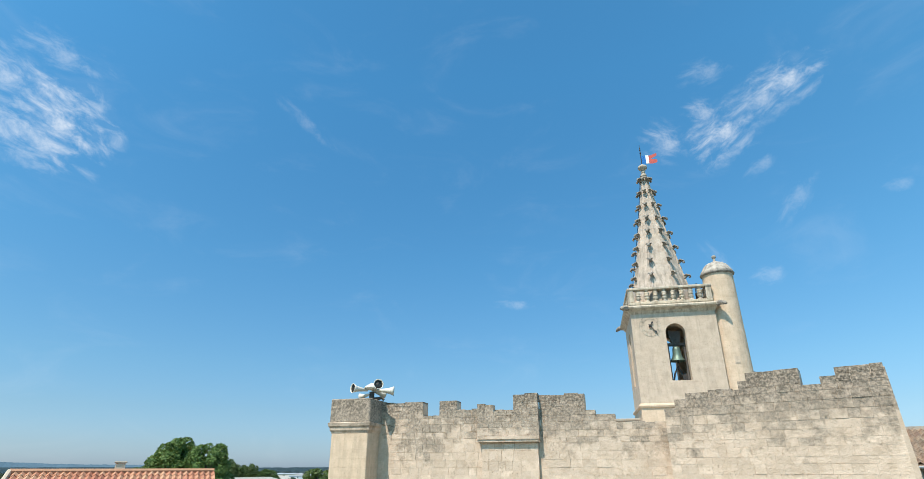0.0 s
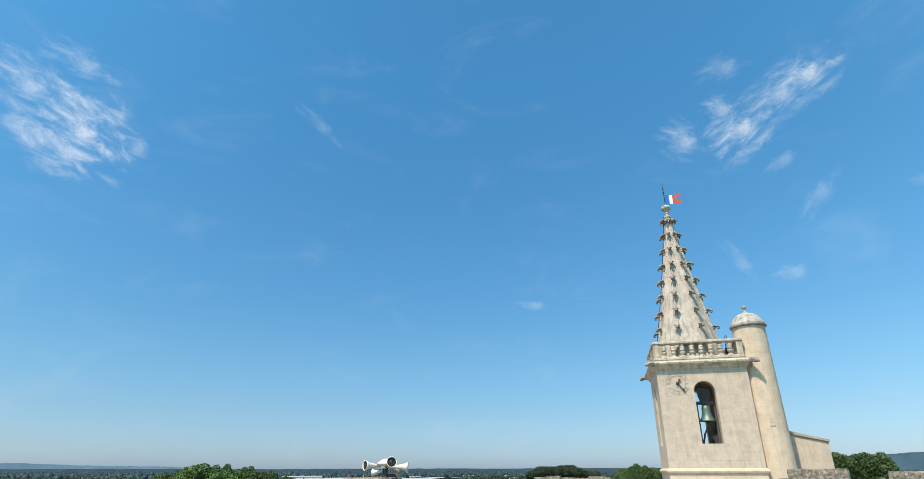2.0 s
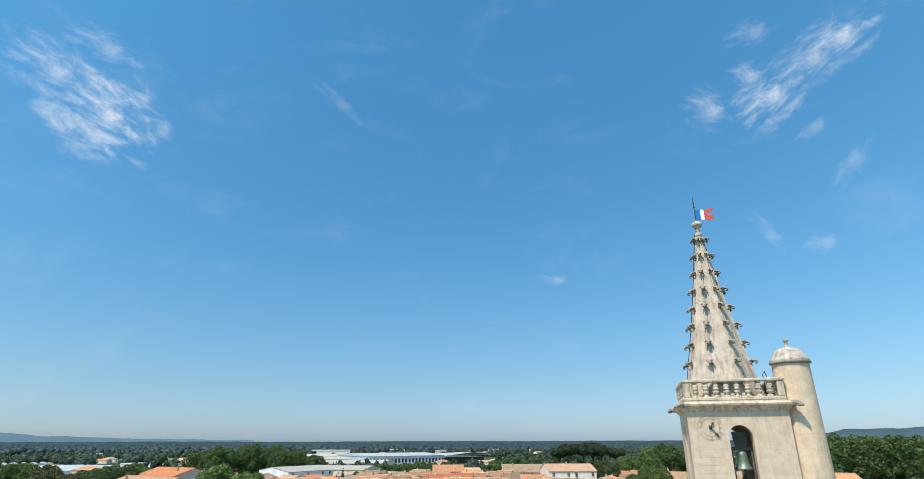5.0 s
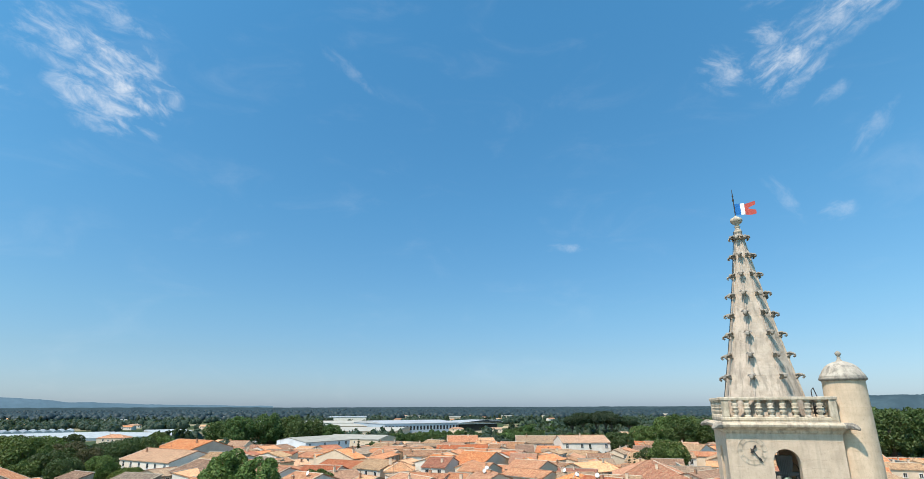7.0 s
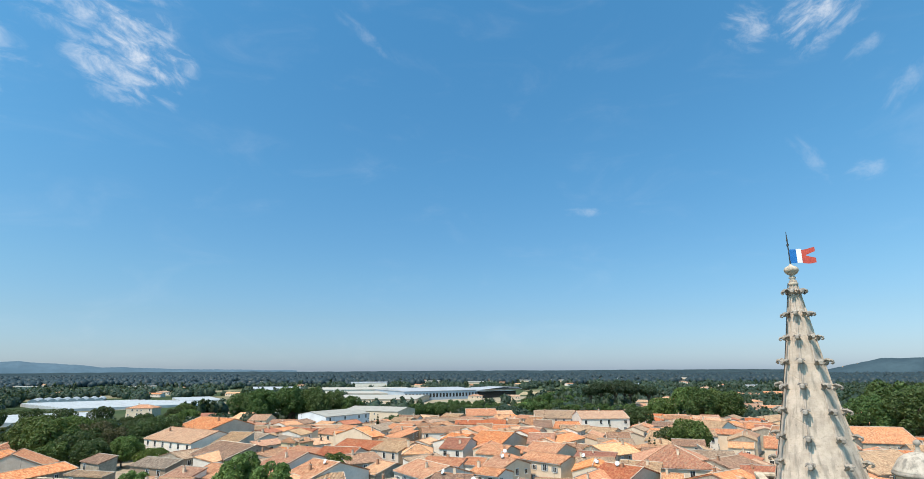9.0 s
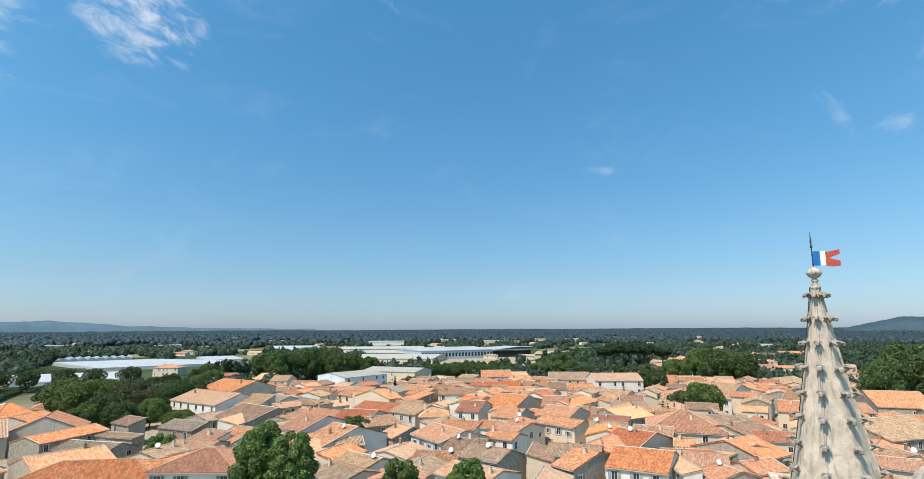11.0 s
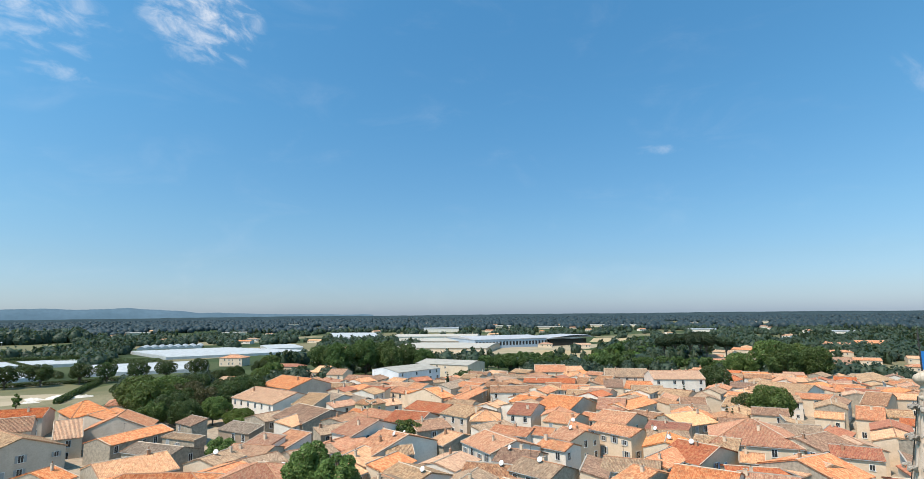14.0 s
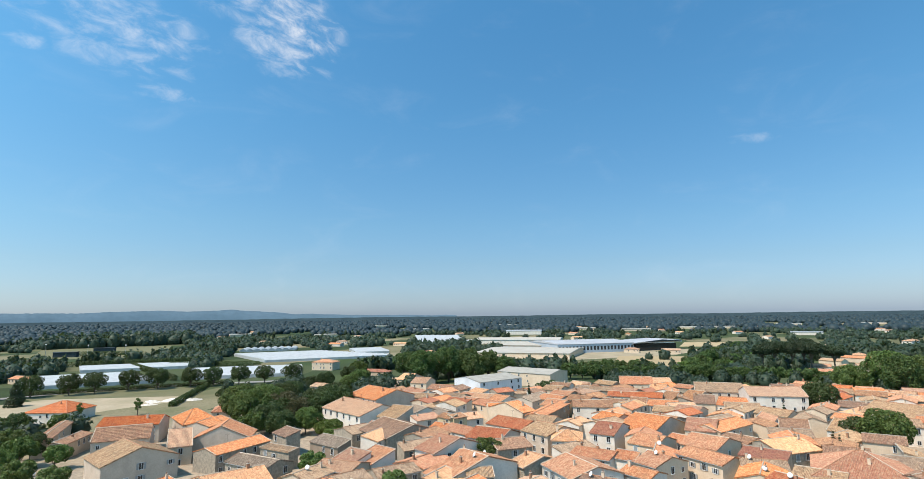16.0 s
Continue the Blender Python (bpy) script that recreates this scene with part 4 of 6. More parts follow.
part("coping", boxed(-1.25, 1.35, -0.25, 0.25, 1.55, 1.68, bevel=0.02), "coping", low)

# sirens on the corner pillar
siren = thing("siren", pose(-14.30, -10.80, 19.08) @ Matrix.Scale(1.12, 4), "cluster of cream horn sirens on a dark steel post", "siren")
bm = bmesh.new()
tube(bm, [(0, 0, -0.03), (0, 0, 0.34)], 0.11, 8)
tube(bm, [(0.0, 0, 0.05), (0.42, 0.1, 0.10), (0.5, 0.1, 0.02)], 0.06, 6)
part("post", bm, "dark_iron", siren)
part("cap", lathe([(0.0, 0.70), (0.10, 0.68), (0.30, 0.56), (0.34, 0.50), (0.16, 0.42), (0.0, 0.40)], 14), "horn_cream", siren)
bm = lathe([(0.05, 0.0), (0.06, 0.1), (0.10, 0.42), (0.15, 0.60), (0.20, 0.70), (0.18, 0.70), (0.13, 0.58), (0.0, 0.30)], 14)
horn = mesh_of("horn", bm, "horn_cream")
mouth = mesh_of("horn_mouth", lathe([(0.0, 0.55), (0.165, 0.66), (0.165, 0.665), (0.0, 0.56)], 14), "dark_iron")
for ax, ay, az, dx, dz, sc in ((0, -88, 236, -0.22, 0.42, 1.0), (0, -80, 306, 0.12, 0.44, 1.05), (0, -92, 18, 0.22, 0.40, 1.0), (0, -100, 170, -0.05, 0.26, 0.75), (0, -100, 60, 0.0, 0.4, 0.9)):
    h = part("horn", horn, "", siren)
    h.matrix_basis = pose(dx, 0, dz, 0, 0, az) @ pose(0, 0, 0, 0, -ay, 0) @ Matrix.Scale(sc, 4)
    part("horn_mouth", mouth, "", h)

# ---- houses of the old town ----
RIB = 0.26                     # width of a row of canal tiles
TAKEN = []
ROOF_LABEL = {"orange": "orange", "red": "red-brown", "brown": "weathered brown", "tan": "grey-tan", "pale": "pale ochre", "pink": "faded pink", "grey": "lichen-grey", "fibre": "grey corrugated"}
WALL_LABEL = {"cream": "cream plaster", "white": "whitewashed", "tan": "tan plaster", "grey": "grey rendered", "stone": "bare rubble stone", "brick": "brown", "yellow": "yellow plaster", "hallwhite": "white clad"}
WALL_MAT = {"stone": "wall_rubble"}


def slope_sheet(verts, faces, x0, x1, eave, ridge, inset0, inset1, rows, wavy=True):
    """Tile rows from an eave (y, z) up to a ridge (y, z); inset: how far the ends draw in (hips)."""
    cols = max(4, int((x1 - x0) / RIB) * (4 if wavy else 1))
    base = len(verts)
    (ye, ze), (yr, zr) = eave, ridge
    length = math.hypot(yr - ye, zr - ze)
    ny, nz = -(zr - ze) / length, abs(yr - ye) / length
    if yr < ye:
        ny = -ny
    steps = []
    for r in range(rows):
        steps += [(r / rows, 0.035), ((r + 1) / rows, 0.0)]
    if rows <= 1:
        steps = [(0.0, 0.0), (1.0, 0.0)]
    for s, lift in steps:
        for c in range(cols + 1):
            xc = x0 + (x1 - x0) * c / cols
            x = min(max(xc, x0 + inset0 * s), x1 - inset1 * s)
            h = lift + (0.06 * math.cos(2 * math.pi * c / 4) if wavy else 0.0)
            verts.append((x, ye + (yr - ye) * s + ny * h, ze + (zr - ze) * s + nz * h))
    n = cols + 1
    for r in range(len(steps) - 1):
        for c in range(cols):
            a = base + r * n + c
            f = (a, a + 1, a + n + 1, a + n)
            faces.append(f if yr > ye else f[::-1])


def slab(verts, faces, pts, thick=0.14):
    """A flat board under a roof plane."""
    base = len(verts)
    k = len(pts)
    verts += [(x, y, z - 0.05) for x, y, z in pts] + [(x, y, z - 0.05 - thick) for x, y, z in pts]
    faces.append(tuple(range(base, base + k)))
    faces.append(tuple(range(base + 2 * k - 1, base + k - 1, -1)))
    for i in range(k):
        j = (i + 1) % k
        faces.append((base + i, base + k + i, base + k + j, base + j))


def window_meshes():
    made = {}
    for nm, (w, h) in {"small": (0.8, 1.0), "tall": (0.95, 1.45), "door": (1.0, 2.1), "wide": (2.4, 2.0)}.items():
        bm = bmesh.new()
        t = 0.09
        box(bm, -w / 2 - t, -w / 2, -0.07, 0.05, 0, h)
        box(bm, w / 2, w / 2 + t, -0.07, 0.05, 0, h)
        box(bm, -w / 2 - t, w / 2 + t, -0.07, 0.05, h, h + t)
        box(bm, -w / 2 - t - 0.05, w / 2 + t + 0.05, -0.14, 0.05, -0.10, 0)
        box(bm, -0.025, 0.025, -0.045, 0.0, 0, h)
        fr = mesh_of("window_frame", bm, "white_paint")
        pane = mesh_of("pane", boxed(-w / 2, w / 2, -0.03, 0.0, 0, h), "dark_glass")
        sh = {}
        for c in ("grey", "blue", "green", "red"):
            bm = bmesh.new()
            box(bm, -w / 4, w / 4, -0.11, -0.07, 0.0, h)
            for i in range(5):
                box(bm, -w / 4 + 0.04, w / 4 - 0.04, -0.125, -0.109, 0.08 + i * h / 5, 0.03 + (i + 0.8) * h / 5)
            sh[c] = mesh_of("shutter", bm, "shutter_" + c)
        made[nm] = (fr, pane, sh, w, h)
    return made


WINDOWS = window_meshes()


def add_window(parent, kind, m, shutters, closed=False):
    fr, pane, sh, w, h = WINDOWS[kind]
    win = part("door" if kind == "door" else "window", fr, "", parent)
    win.matrix_basis = m
    if kind == "door" or closed:
        o = part("leaf" if kind == "door" else "shutter", sh[shutters or "grey"], "", win)
        o.matrix_basis = Matrix.Translation((-w / 4, 0.045, 0))
        o = part("leaf" if kind == "door" else "shutter", sh[shutters or "grey"], "", win)
        o.matrix_basis = Matrix.Translation((w / 4, 0.045, 0))
        return win
    part("pane", pane, "", win)
    if shutters:
        for side in (-1, 1):
            o = part("shutter", sh[shutters], "", win)
            o.matrix_basis = Matrix.Translation((side * (w * 0.75 + 0.09), 0.0, 0))
    return win


def roof_fittings():
    bm = bmesh.new()
    tube(bm, [(0, 0, -0.5), (0, 0, 0.55)], 0.03, 6)
    tube(bm, [(0, 0, 0.3), (0, -0.5, 0.6)], 0.02, 5)
    mast = mesh_of("dish_mast", bm, "dark_iron")
    bm = lathe([(0.0, 0.0), (0.28, 0.04), (0.50, 0.12), (0.51, 0.14), (0.28, 0.07), (0.0, 0.03)], 16)
    bm.transform(pose(0, -0.06, 0.55, 62, 0, 0))
    reflector = mesh_of("reflector", bm, "white_paint")
    bm = bmesh.new()
    tube(bm, [(0, 0, -0.3), (0, 0, 2.2)], 0.022, 5)
    tube(bm, [(-0.6, 0, 2.0), (0.6, 0, 2.0)], 0.014, 4)
    for i in range(6):
        tube(bm, [(-0.55 + 0.22 * i, -0.3, 2.0), (-0.55 + 0.22 * i, 0.3, 2.0)], 0.010, 4)
    return mast, reflector, mesh_of("aerial", bm, "dark_iron")


DISH_MAST, DISH, AERIAL = roof_fittings()


def house(x, y, turn, length, front, rear, eave, rise, kind, roof, wall, shutters=None, chimney=None, base=None, name="house", windows=True, plainer=False, dish=True):
    """A house on its own frame: ridge along x, front slope towards -y; rear is the depth behind the ridge."""
    rnd = random.Random(int(x * 31 + y * 17))
    ground = mound(x, y) if base is None else base
    TAKEN.append((x, y, max(length, front + rear) / 2))
    h = eave - ground
    near = math.hypot(x, y + 28) < 150
    far = math.hypot(x, y + 28) > 300
    label = f"{WALL_LABEL[wall]} house with a {ROOF_LABEL[roof]} tiled {kind} roof" if roof != "fibre" else "long industrial hall with a grey corrugated roof"
    hs = thing(name, pose(x, y, ground, 0, 0, turn), label, "house" if roof != "fibre" else "hall", "houses of the old town")
    hl = length / 2
    wm = WALL_MAT.get(wall, "wall_" + wall)
    slope = rise / front
    back_z = h + rise - slope * rear if kind == "gable" else (h if kind == "hip" else h + rise)
    # walls
    bm = bmesh.new()
    y0, y1 = -front, max(rear, 0.0)
    if kind == "gable":
        outline = [(y0, -1.0), (y1, -1.0), (y1, back_z - 0.12), (0, h + rise - 0.12), (y0, h - 0.12)]
    elif kind == "shed":
        outline = [(y0, -1.0), (0.0, -1.0), (0.0, h + rise - 0.12), (y0, h - 0.12)]
    else:
        outline = [(y0, -1.0), (y1, -1.0), (y1, h - 0.05), (y0, h - 0.05)]
    a = [bm.verts.new((-hl, yy, zz)) for yy, zz in outline]
    b = [bm.verts.new((hl, yy, zz)) for yy, zz in outline]
    bm.faces.new(a)
    bm.faces.new(b[::-1])
    for i in range(len(outline)):
        j = (i + 1) % len(outline)
        bm.faces.new((a[i], b[i], b[j], a[j]))
    bmesh.ops.recalc_face_normals(bm, faces=bm.faces)
    part("wall", bm, wm, hs)
    # roof
    verts, faces = [], []
    over = 0.28
    rm = "roof_fibre" if roof == "fibre" else "tiles_" + roof
    xa, xb = -hl - 0.12, hl + 0.12
    rows_f = max(2, int(math.hypot(front, rise) / 0.42)) if near and not plainer else (8 if kind == "hip" else 1)
    rows_b = max(2, int(math.hypot(rear, rise) / 0.42)) if near and not plainer else (8 if kind == "hip" else 1)
    wavy = roof != "fibre" and not far
    ef = (-front - over, h - slope * over)
    top = (0.0, h + rise)
    if kind == "hip":
        ins = min(front, hl * 0.92)
        ef = (-front - over, h - slope * over)
        eb = (rear + over, h - over * rise / max(rear, 1))
        slope_sheet(verts, faces, xa - over, xb + over, ef, top, ins + over, ins + over, rows_f, wavy)
        slope_sheet(verts, faces, xa - over, xb + over, eb, top, ins + over, ins + over, rows_b, wavy)
        ze = ef[1]
        for side in (-1, 1):
            v2, f2 = [], []
            slope_sheet(v2, f2, -front - over, rear + over, (-(hl + 0.12 + over), ze), (-(hl + 0.12 - ins), h + rise), front + over, rear + over, rows_f, wavy)
            base_i = len(verts)
            verts += [(yy * side, xx, zz) for xx, yy, zz in v2]
            faces += [tuple(base_i + i for i in (f[::-1] if side > 0 else f)) for f in f2]
        slab(verts, faces, [(xa - over, ef[0], ze), (xb + over, ef[0], ze), (xb + over, rear + over, ze), (xa - over, rear + over, ze)])
    else:
        slope_sheet(verts, faces, xa, xb, ef, top, 0, 0, rows_f, wavy)
        slab(verts, faces, [(xa, ef[0], ef[1]), (xb, ef[0], ef[1]), (xb, 0, h + rise), (xa, 0, h + rise)])
        if kind == "gable":
            eb = (rear + over, back_z - slope * over)
            slope_sheet(verts, faces, xa, xb, eb, top, 0, 0, rows_b, wavy)
            slab(verts, faces, [(xa, 0, h + rise), (xb, 0, h + rise), (xb, eb[0], eb[1]), (xa, eb[0], eb[1])])
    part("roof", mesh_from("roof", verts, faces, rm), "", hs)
    if roof != "fibre":
        bm = bmesh.new()
        if kind == "hip":
            ins = min(front, hl * 0.92)
            tube(bm, [(-hl + ins - 0.1, 0, h + rise + 0.02), (hl - ins + 0.1, 0, h + rise + 0.02)], 0.13, 6)
            part("ridge_tiles", bm, "ridge_pale" if rnd.random() < 0.6 else "terracotta", hs)
            for sx in (-1, 1):
                for yy in (-front - over, rear + over):
                    bm = bmesh.new()
                    tube(bm, [(sx * (hl + 0.12 + over), yy, ef[1] + 0.03), (sx * (hl - ins + 0.1), 0, h + rise + 0.02)], 0.11, 6)
                    part("hip_tiles", bm, "ridge_pale" if rnd.random() < 0.4 else "terracotta", hs)
        elif kind == "gable":
            tube(bm, [(xa, 0, h + rise + 0.02), (0.0, 0, h + rise + rnd.uniform(0.0, 0.05)), (xb, 0, h + rise + 0.02)], 0.13, 6)
            part("ridge_tiles", bm, "ridge_pale" if rnd.random() < 0.55 else "terracotta", hs)
        else:
            box(bm, xa, xb, -0.05, 0.22, h + rise - 0.1, h + rise + 0.12)
            part("coping", bm, "coping", hs)
        if kind != "hip" and not far and not plainer:
            for sx in (xa, xb):
                if rnd.random() < 0.6:
                    bm = bmesh.new()
                    tube(bm, [(sx, ef[0], ef[1] + 0.06), (sx, 0, h + rise + 0.05)], 0.10, 6)
                    part("verge_tiles", bm, "ridge_pale" if rnd.random() < 0.7 else "terracotta", hs)
    # chimneys
    count = rnd.choice((0, 0, 1, 1, 1) if near else (0, 0, 1)) if chimney is None else chimney
    if roof == "fibre":
        count = 0
    for i in range(count):
        cx = rnd.uniform(-hl * 0.8, hl * 0.8)
        cy = rnd.uniform(-front * 0.6, min(rear, 2.0) * 0.5) if kind != "shed" else -rnd.uniform(0.6, front * 0.6)
        zc = h + rise - slope * abs(cy)
        w, d, tall = rnd.uniform(0.2, 0.34), rnd.uniform(0.17, 0.25), rnd.uniform(0.7, 1.2)
        bm = boxed(cx - w, cx + w, cy - d, cy + d, zc - 0.6, zc + tall, bevel=0.02)
        ch = part("chimney", bm, "wall_cream" if rnd.random() < 0.6 else "terracotta", hs)
        bm = boxed(cx - w - 0.06, cx + w + 0.06, cy - d - 0.06, cy + d + 0.06, zc + tall, zc + tall + 0.09, bevel=0.02)
        part("cap", bm, "coping", ch)
        bm = lathe([(0.10, zc + tall + 0.09), (0.085, zc + tall + 0.42), (0.10, zc + tall + 0.45)], 8, (cx, cy))
        part("pot", bm, "terracotta", ch)
    # gutter on the front eave
    if near and roof != "fibre":
        bm = bmesh.new()
        tube(bm, [(xa, ef[0] - 0.05, ef[1] - 0.14), (xb, ef[0] - 0.05, ef[1] - 0.16)], 0.06, 6)
        part("gutter", bm, "shutter_grey", hs)
    # dishes and aerials fixed to the roof
    if near and dish and roof != "fibre" and rnd.random() < 0.2:
        cx = rnd.uniform(-hl * 0.8, hl * 0.8)
        d = part("satellite_dish", DISH_MAST, "", hs, "white satellite dish on a short mast")
        d.matrix_basis = pose(cx, -front * 0.15, h + rise - slope * front * 0.15, 0, 0, rnd.uniform(-40, 40) - turn)
        part("reflector", DISH, "", d)
    if not far and roof != "fibre" and rnd.random() < 0.12:
        a = part("aerial", AERIAL, "", hs, "thin roof aerial")
        a.matrix_basis = pose(rnd.uniform(-hl * 0.7, hl * 0.7), -0.1, h + rise, 0, 0, rnd.uniform(0, 180))
    if not windows:
        return hs
    tint = shutters or rnd.choice(("grey", "grey", "blue", "green", None, "red" if rnd.random() < 0.2 else None))
    mid = plainer or math.hypot(x, y + 28) > 165
    if mid:
        tint = None
    storeys = 1 if h < 4.2 else (2 if h < 8.0 else 3)
    faces_of = [(0, length, -front, 0.0)]
    if kind == "gable" and not mid:
        faces_of += [(90, front + rear, hl, (rear - front) / 2), (-90, front + rear, hl, (rear - front) / 2)]
    for ang, run, out, shift in faces_of:
        per = max(1, int(run / 3.0))
        if ang and rnd.random() < 0.35:
            continue
        for s in range(storeys):
            zs = h - 2.05 - 2.8 * s
            if zs < 0.0:
                continue
            for i in range(min(per, 6)):
                if rnd.random() < (0.28 if ang == 0 else 0.6):
                    continue
                u = (i + 0.5) / min(per, 6) * run - run / 2 + rnd.uniform(-0.25, 0.25)
                size = "tall" if rnd.random() < 0.65 else "small"
                if ang == 0:
                    m = pose(u, out, zs, 0, 0, 0)
                else:
                    m = pose(out if ang > 0 else -out, u + shift, zs, 0, 0, 90 if ang > 0 else -90)
                add_window(hs, size, m, tint if not far else None, closed=rnd.random() < 0.3 and tint is not None)
    if h < 7.5 and length > 5 and near:
        add_window(hs, "door", pose(rnd.uniform(-hl * 0.5, hl * 0.5), -front, 0.02), tint or "grey")
    return hs


house(-289.4, 53.9, 39, 18.1, 11.0, 7.0, 4.6, 3.30, "hip", "red", "white")
house(-214.0, 30.6, 154, 33.7, 2.2, 1.5, 8.0, 0.45, "gable", "brown", "tan")
house(-196.7, 29.7, 139, 15.7, 3.0, 0.0, 7.9, 0.72, "shed", "brown", "tan")
house(-182.0, 39.5, 64, 13.9, 7.9, 7.9, 9.4, 2.36, "gable", "brown", "grey")
house(-199.2, 48.4, 53, 17.5, 5.9, 5.9, 9.7, 1.78, "gable", "red", "grey")
house(-153.2, 31.0, 176, 14.0, 8.2, 8.2, 9.4, 2.98, "gable", "tan", "grey")
house(-164.5, 47.4, 66, 5.8, 9.7, 0.0, 8.9, 2.92, "shed", "pale", "cream")
house(-193.9, 65.1, 77, 10.8, 10.6, 7.0, 8.9, 3.19, "hip", "orange", "grey")
house(-210.3, 84.9, 57, 8.9, 6.4, 6.4, 7.7, 1.92, "hip", "orange", "cream")
house(-184.7, 65.3, 120, 12.8, 4.3, 4.3, 8.4, 1.30, "gable", "orange", "grey")
house(-162.2, 59.2, 140, 11.0, 7.8, 7.8, 8.4, 3.47, "gable", "orange", "grey")
house(-144.7, 52.3, 102, 17.4, 4.1, 4.1, 8.9, 1.23, "gable", "orange", "stone")
house(-134.1, 60.5, 7, 11.0, 3.0, 0.0, 8.4, 0.45, "shed", "tan", "stone")
house(-126.3, 48.8, 8, 14.1, 4.0, 4.0, 8.4, 1.21, "gable", "grey", "stone")
house(-113.2, 35.1, 78, 12.5, 6.8, 6.8, 9.4, 2.03, "gable", "pale", "stone")
house(-122.8, 24.8, 109, 4.4, 5.3, 5.3, 8.9, 1.58, "gable", "orange", "stone")
house(-89.3, 26.2, 34, 20.3, 5.3, 5.3, 11.9, 1.92, "hip", "orange", "cream")
house(-76.2, 34.8, 25, 12.5, 5.8, 5.8, 13.0, 2.08, "hip", "orange", "white")
house(-152.3, 102.7, 351, 24.8, 8.5, 8.0, 10.9, 2.55, "gable", "pale", "white")
house(-163.3, 121.7, 350, 19.7, 8.9, 8.0, 12.4, 2.66, "gable", "orange", "grey")
house(-135.9, 106.1, 6, 8.2, 8.2, 0.0, 10.4, 2.47, "shed", "tan", "grey")
house(-120.5, 88.8, 347, 16.5, 8.3, 8.0, 9.9, 2.49, "gable", "brown", "stone")
house(-122.7, 68.8, 359, 11.8, 4.1, 0.0, 9.9, 1.24, "shed", "grey", "brick")
house(-107.8, 64.2, 359, 7.5, 6.3, 0.0, 8.9, 1.88, "shed", "pink", "white")
house(-104.3, 69.0, 356, 7.1, 6.7, 0.0, 8.9, 2.02, "shed", "pink", "white")
house(-137.0, 115.4, 341, 9.1, 7.1, 7.1, 9.4, 2.12, "gable", "grey", "white")
house(-128.8, 117.3, 335, 10.3, 5.2, 5.2, 9.4, 1.55, "gable", "grey", "white")
house(-119.8, 111.1, 353, 6.0, 3.0, 0.0, 10.4, 0.82, "shed", "brown", "yellow")
house(-118.6, 106.3, 6, 5.9, 3.0, 0.0, 8.4, 0.89, "shed", "orange", "yellow")
house(-172.3, 150.5, 343, 15.2, 4.8, 4.8, 9.4, 1.44, "gable", "orange", "white")
house(-224.6, 198.5, 12, 7.7, 8.4, 8.0, 7.6, 2.51, "gable", "pale", "cream")
house(-199.8, 182.9, 22, 8.4, 6.6, 6.6, 8.9, 1.98, "gable", "pale", "cream")
house(-231.8, 192.1, 17, 9.5, 4.8, 4.8, 6.4, 1.45, "gable", "pale", "cream")
house(-95.8, 82.7, 350, 7.9, 7.9, 7.9, 9.9, 2.37, "gable", "orange", "white")
house(-92.2, 59.9, 73, 9.6, 3.5, 3.5, 9.4, 1.05, "gable", "tan", "stone")
house(-240.9, 155.4, 9, 18.3, 4.2, 4.2, 6.6, 1.26, "gable", "tan", "cream")
house(-79.2, 72.2, 345, 8.5, 10.7, 8.0, 9.4, 3.21, "gable", "pink", "white")
house(-80.7, 60.5, 102, 9.1, 5.0, 0.0, 9.4, 1.51, "shed", "pale", "white")
house(-75.7, 68.5, 44, 5.5, 3.4, 0.0, 9.9, 1.02, "shed", "tan", "stone")
house(-170.0, 196.5, 79, 27.2, 11.0, 8.0, 11.0, 1.76, "gable", "fibre", "hallwhite")
house(-177.4, 251.6, 360, 35.2, 11.0, 8.0, 9.3, 1.76, "gable", "fibre", "cream")
house(-141.2, 148.4, 347, 8.7, 3.9, 3.9, 8.9, 1.16, "gable", "orange", "cream")
house(-130.1, 145.8, 346, 11.8, 4.2, 4.2, 8.9, 1.27, "gable", "orange", "cream")
house(-132.4, 157.1, 355, 7.6, 5.3, 5.3, 8.9, 1.59, "gable", "pink", "white")
house(-124.9, 142.1, 47, 6.1, 4.0, 4.0, 8.9, 1.20, "gable", "orange", "cream")
house(-113.8, 136.2, 80, 6.3, 8.2, 8.0, 9.9, 2.45, "gable", "orange", "cream")
house(-138.8, 178.8, 58, 7.3, 2.3, 2.3, 8.4, 0.70, "gable", "tan", "cream")
house(-124.8, 166.5, 95, 17.4, 4.8, 4.8, 8.9, 1.43, "gable", "grey", "grey")
house(-109.1, 159.8, 357, 8.5, 5.3, 5.3, 8.9, 1.58, "gable", "pink", "cream")
house(-104.7, 146.0, 102, 30.0, 3.1, 3.1, 9.4, 0.92, "gable", "orange", "brick")
house(-98.1, 165.6, 28, 14.0, 5.3, 5.3, 8.9, 1.59, "gable", "brown", "white")
house(-79.8, 143.3, 344, 8.2, 5.2, 5.2, 9.4, 1.55, "gable", "orange", "cream")
house(-71.8, 123.9, 4, 6.9, 6.9, 6.9, 9.9, 2.06, "gable", "red", "white")
house(-101.2, 119.8, 353, 14.3, 5.4, 5.4, 8.9, 1.63, "gable", "red", "grey")
house(-85.0, 113.3, 345, 10.4, 6.1, 6.1, 9.9, 1.83, "gable", "tan", "grey")
house(-77.5, 109.3, 27, 7.4, 5.5, 5.5, 9.9, 1.65, "hip", "pale", "grey")
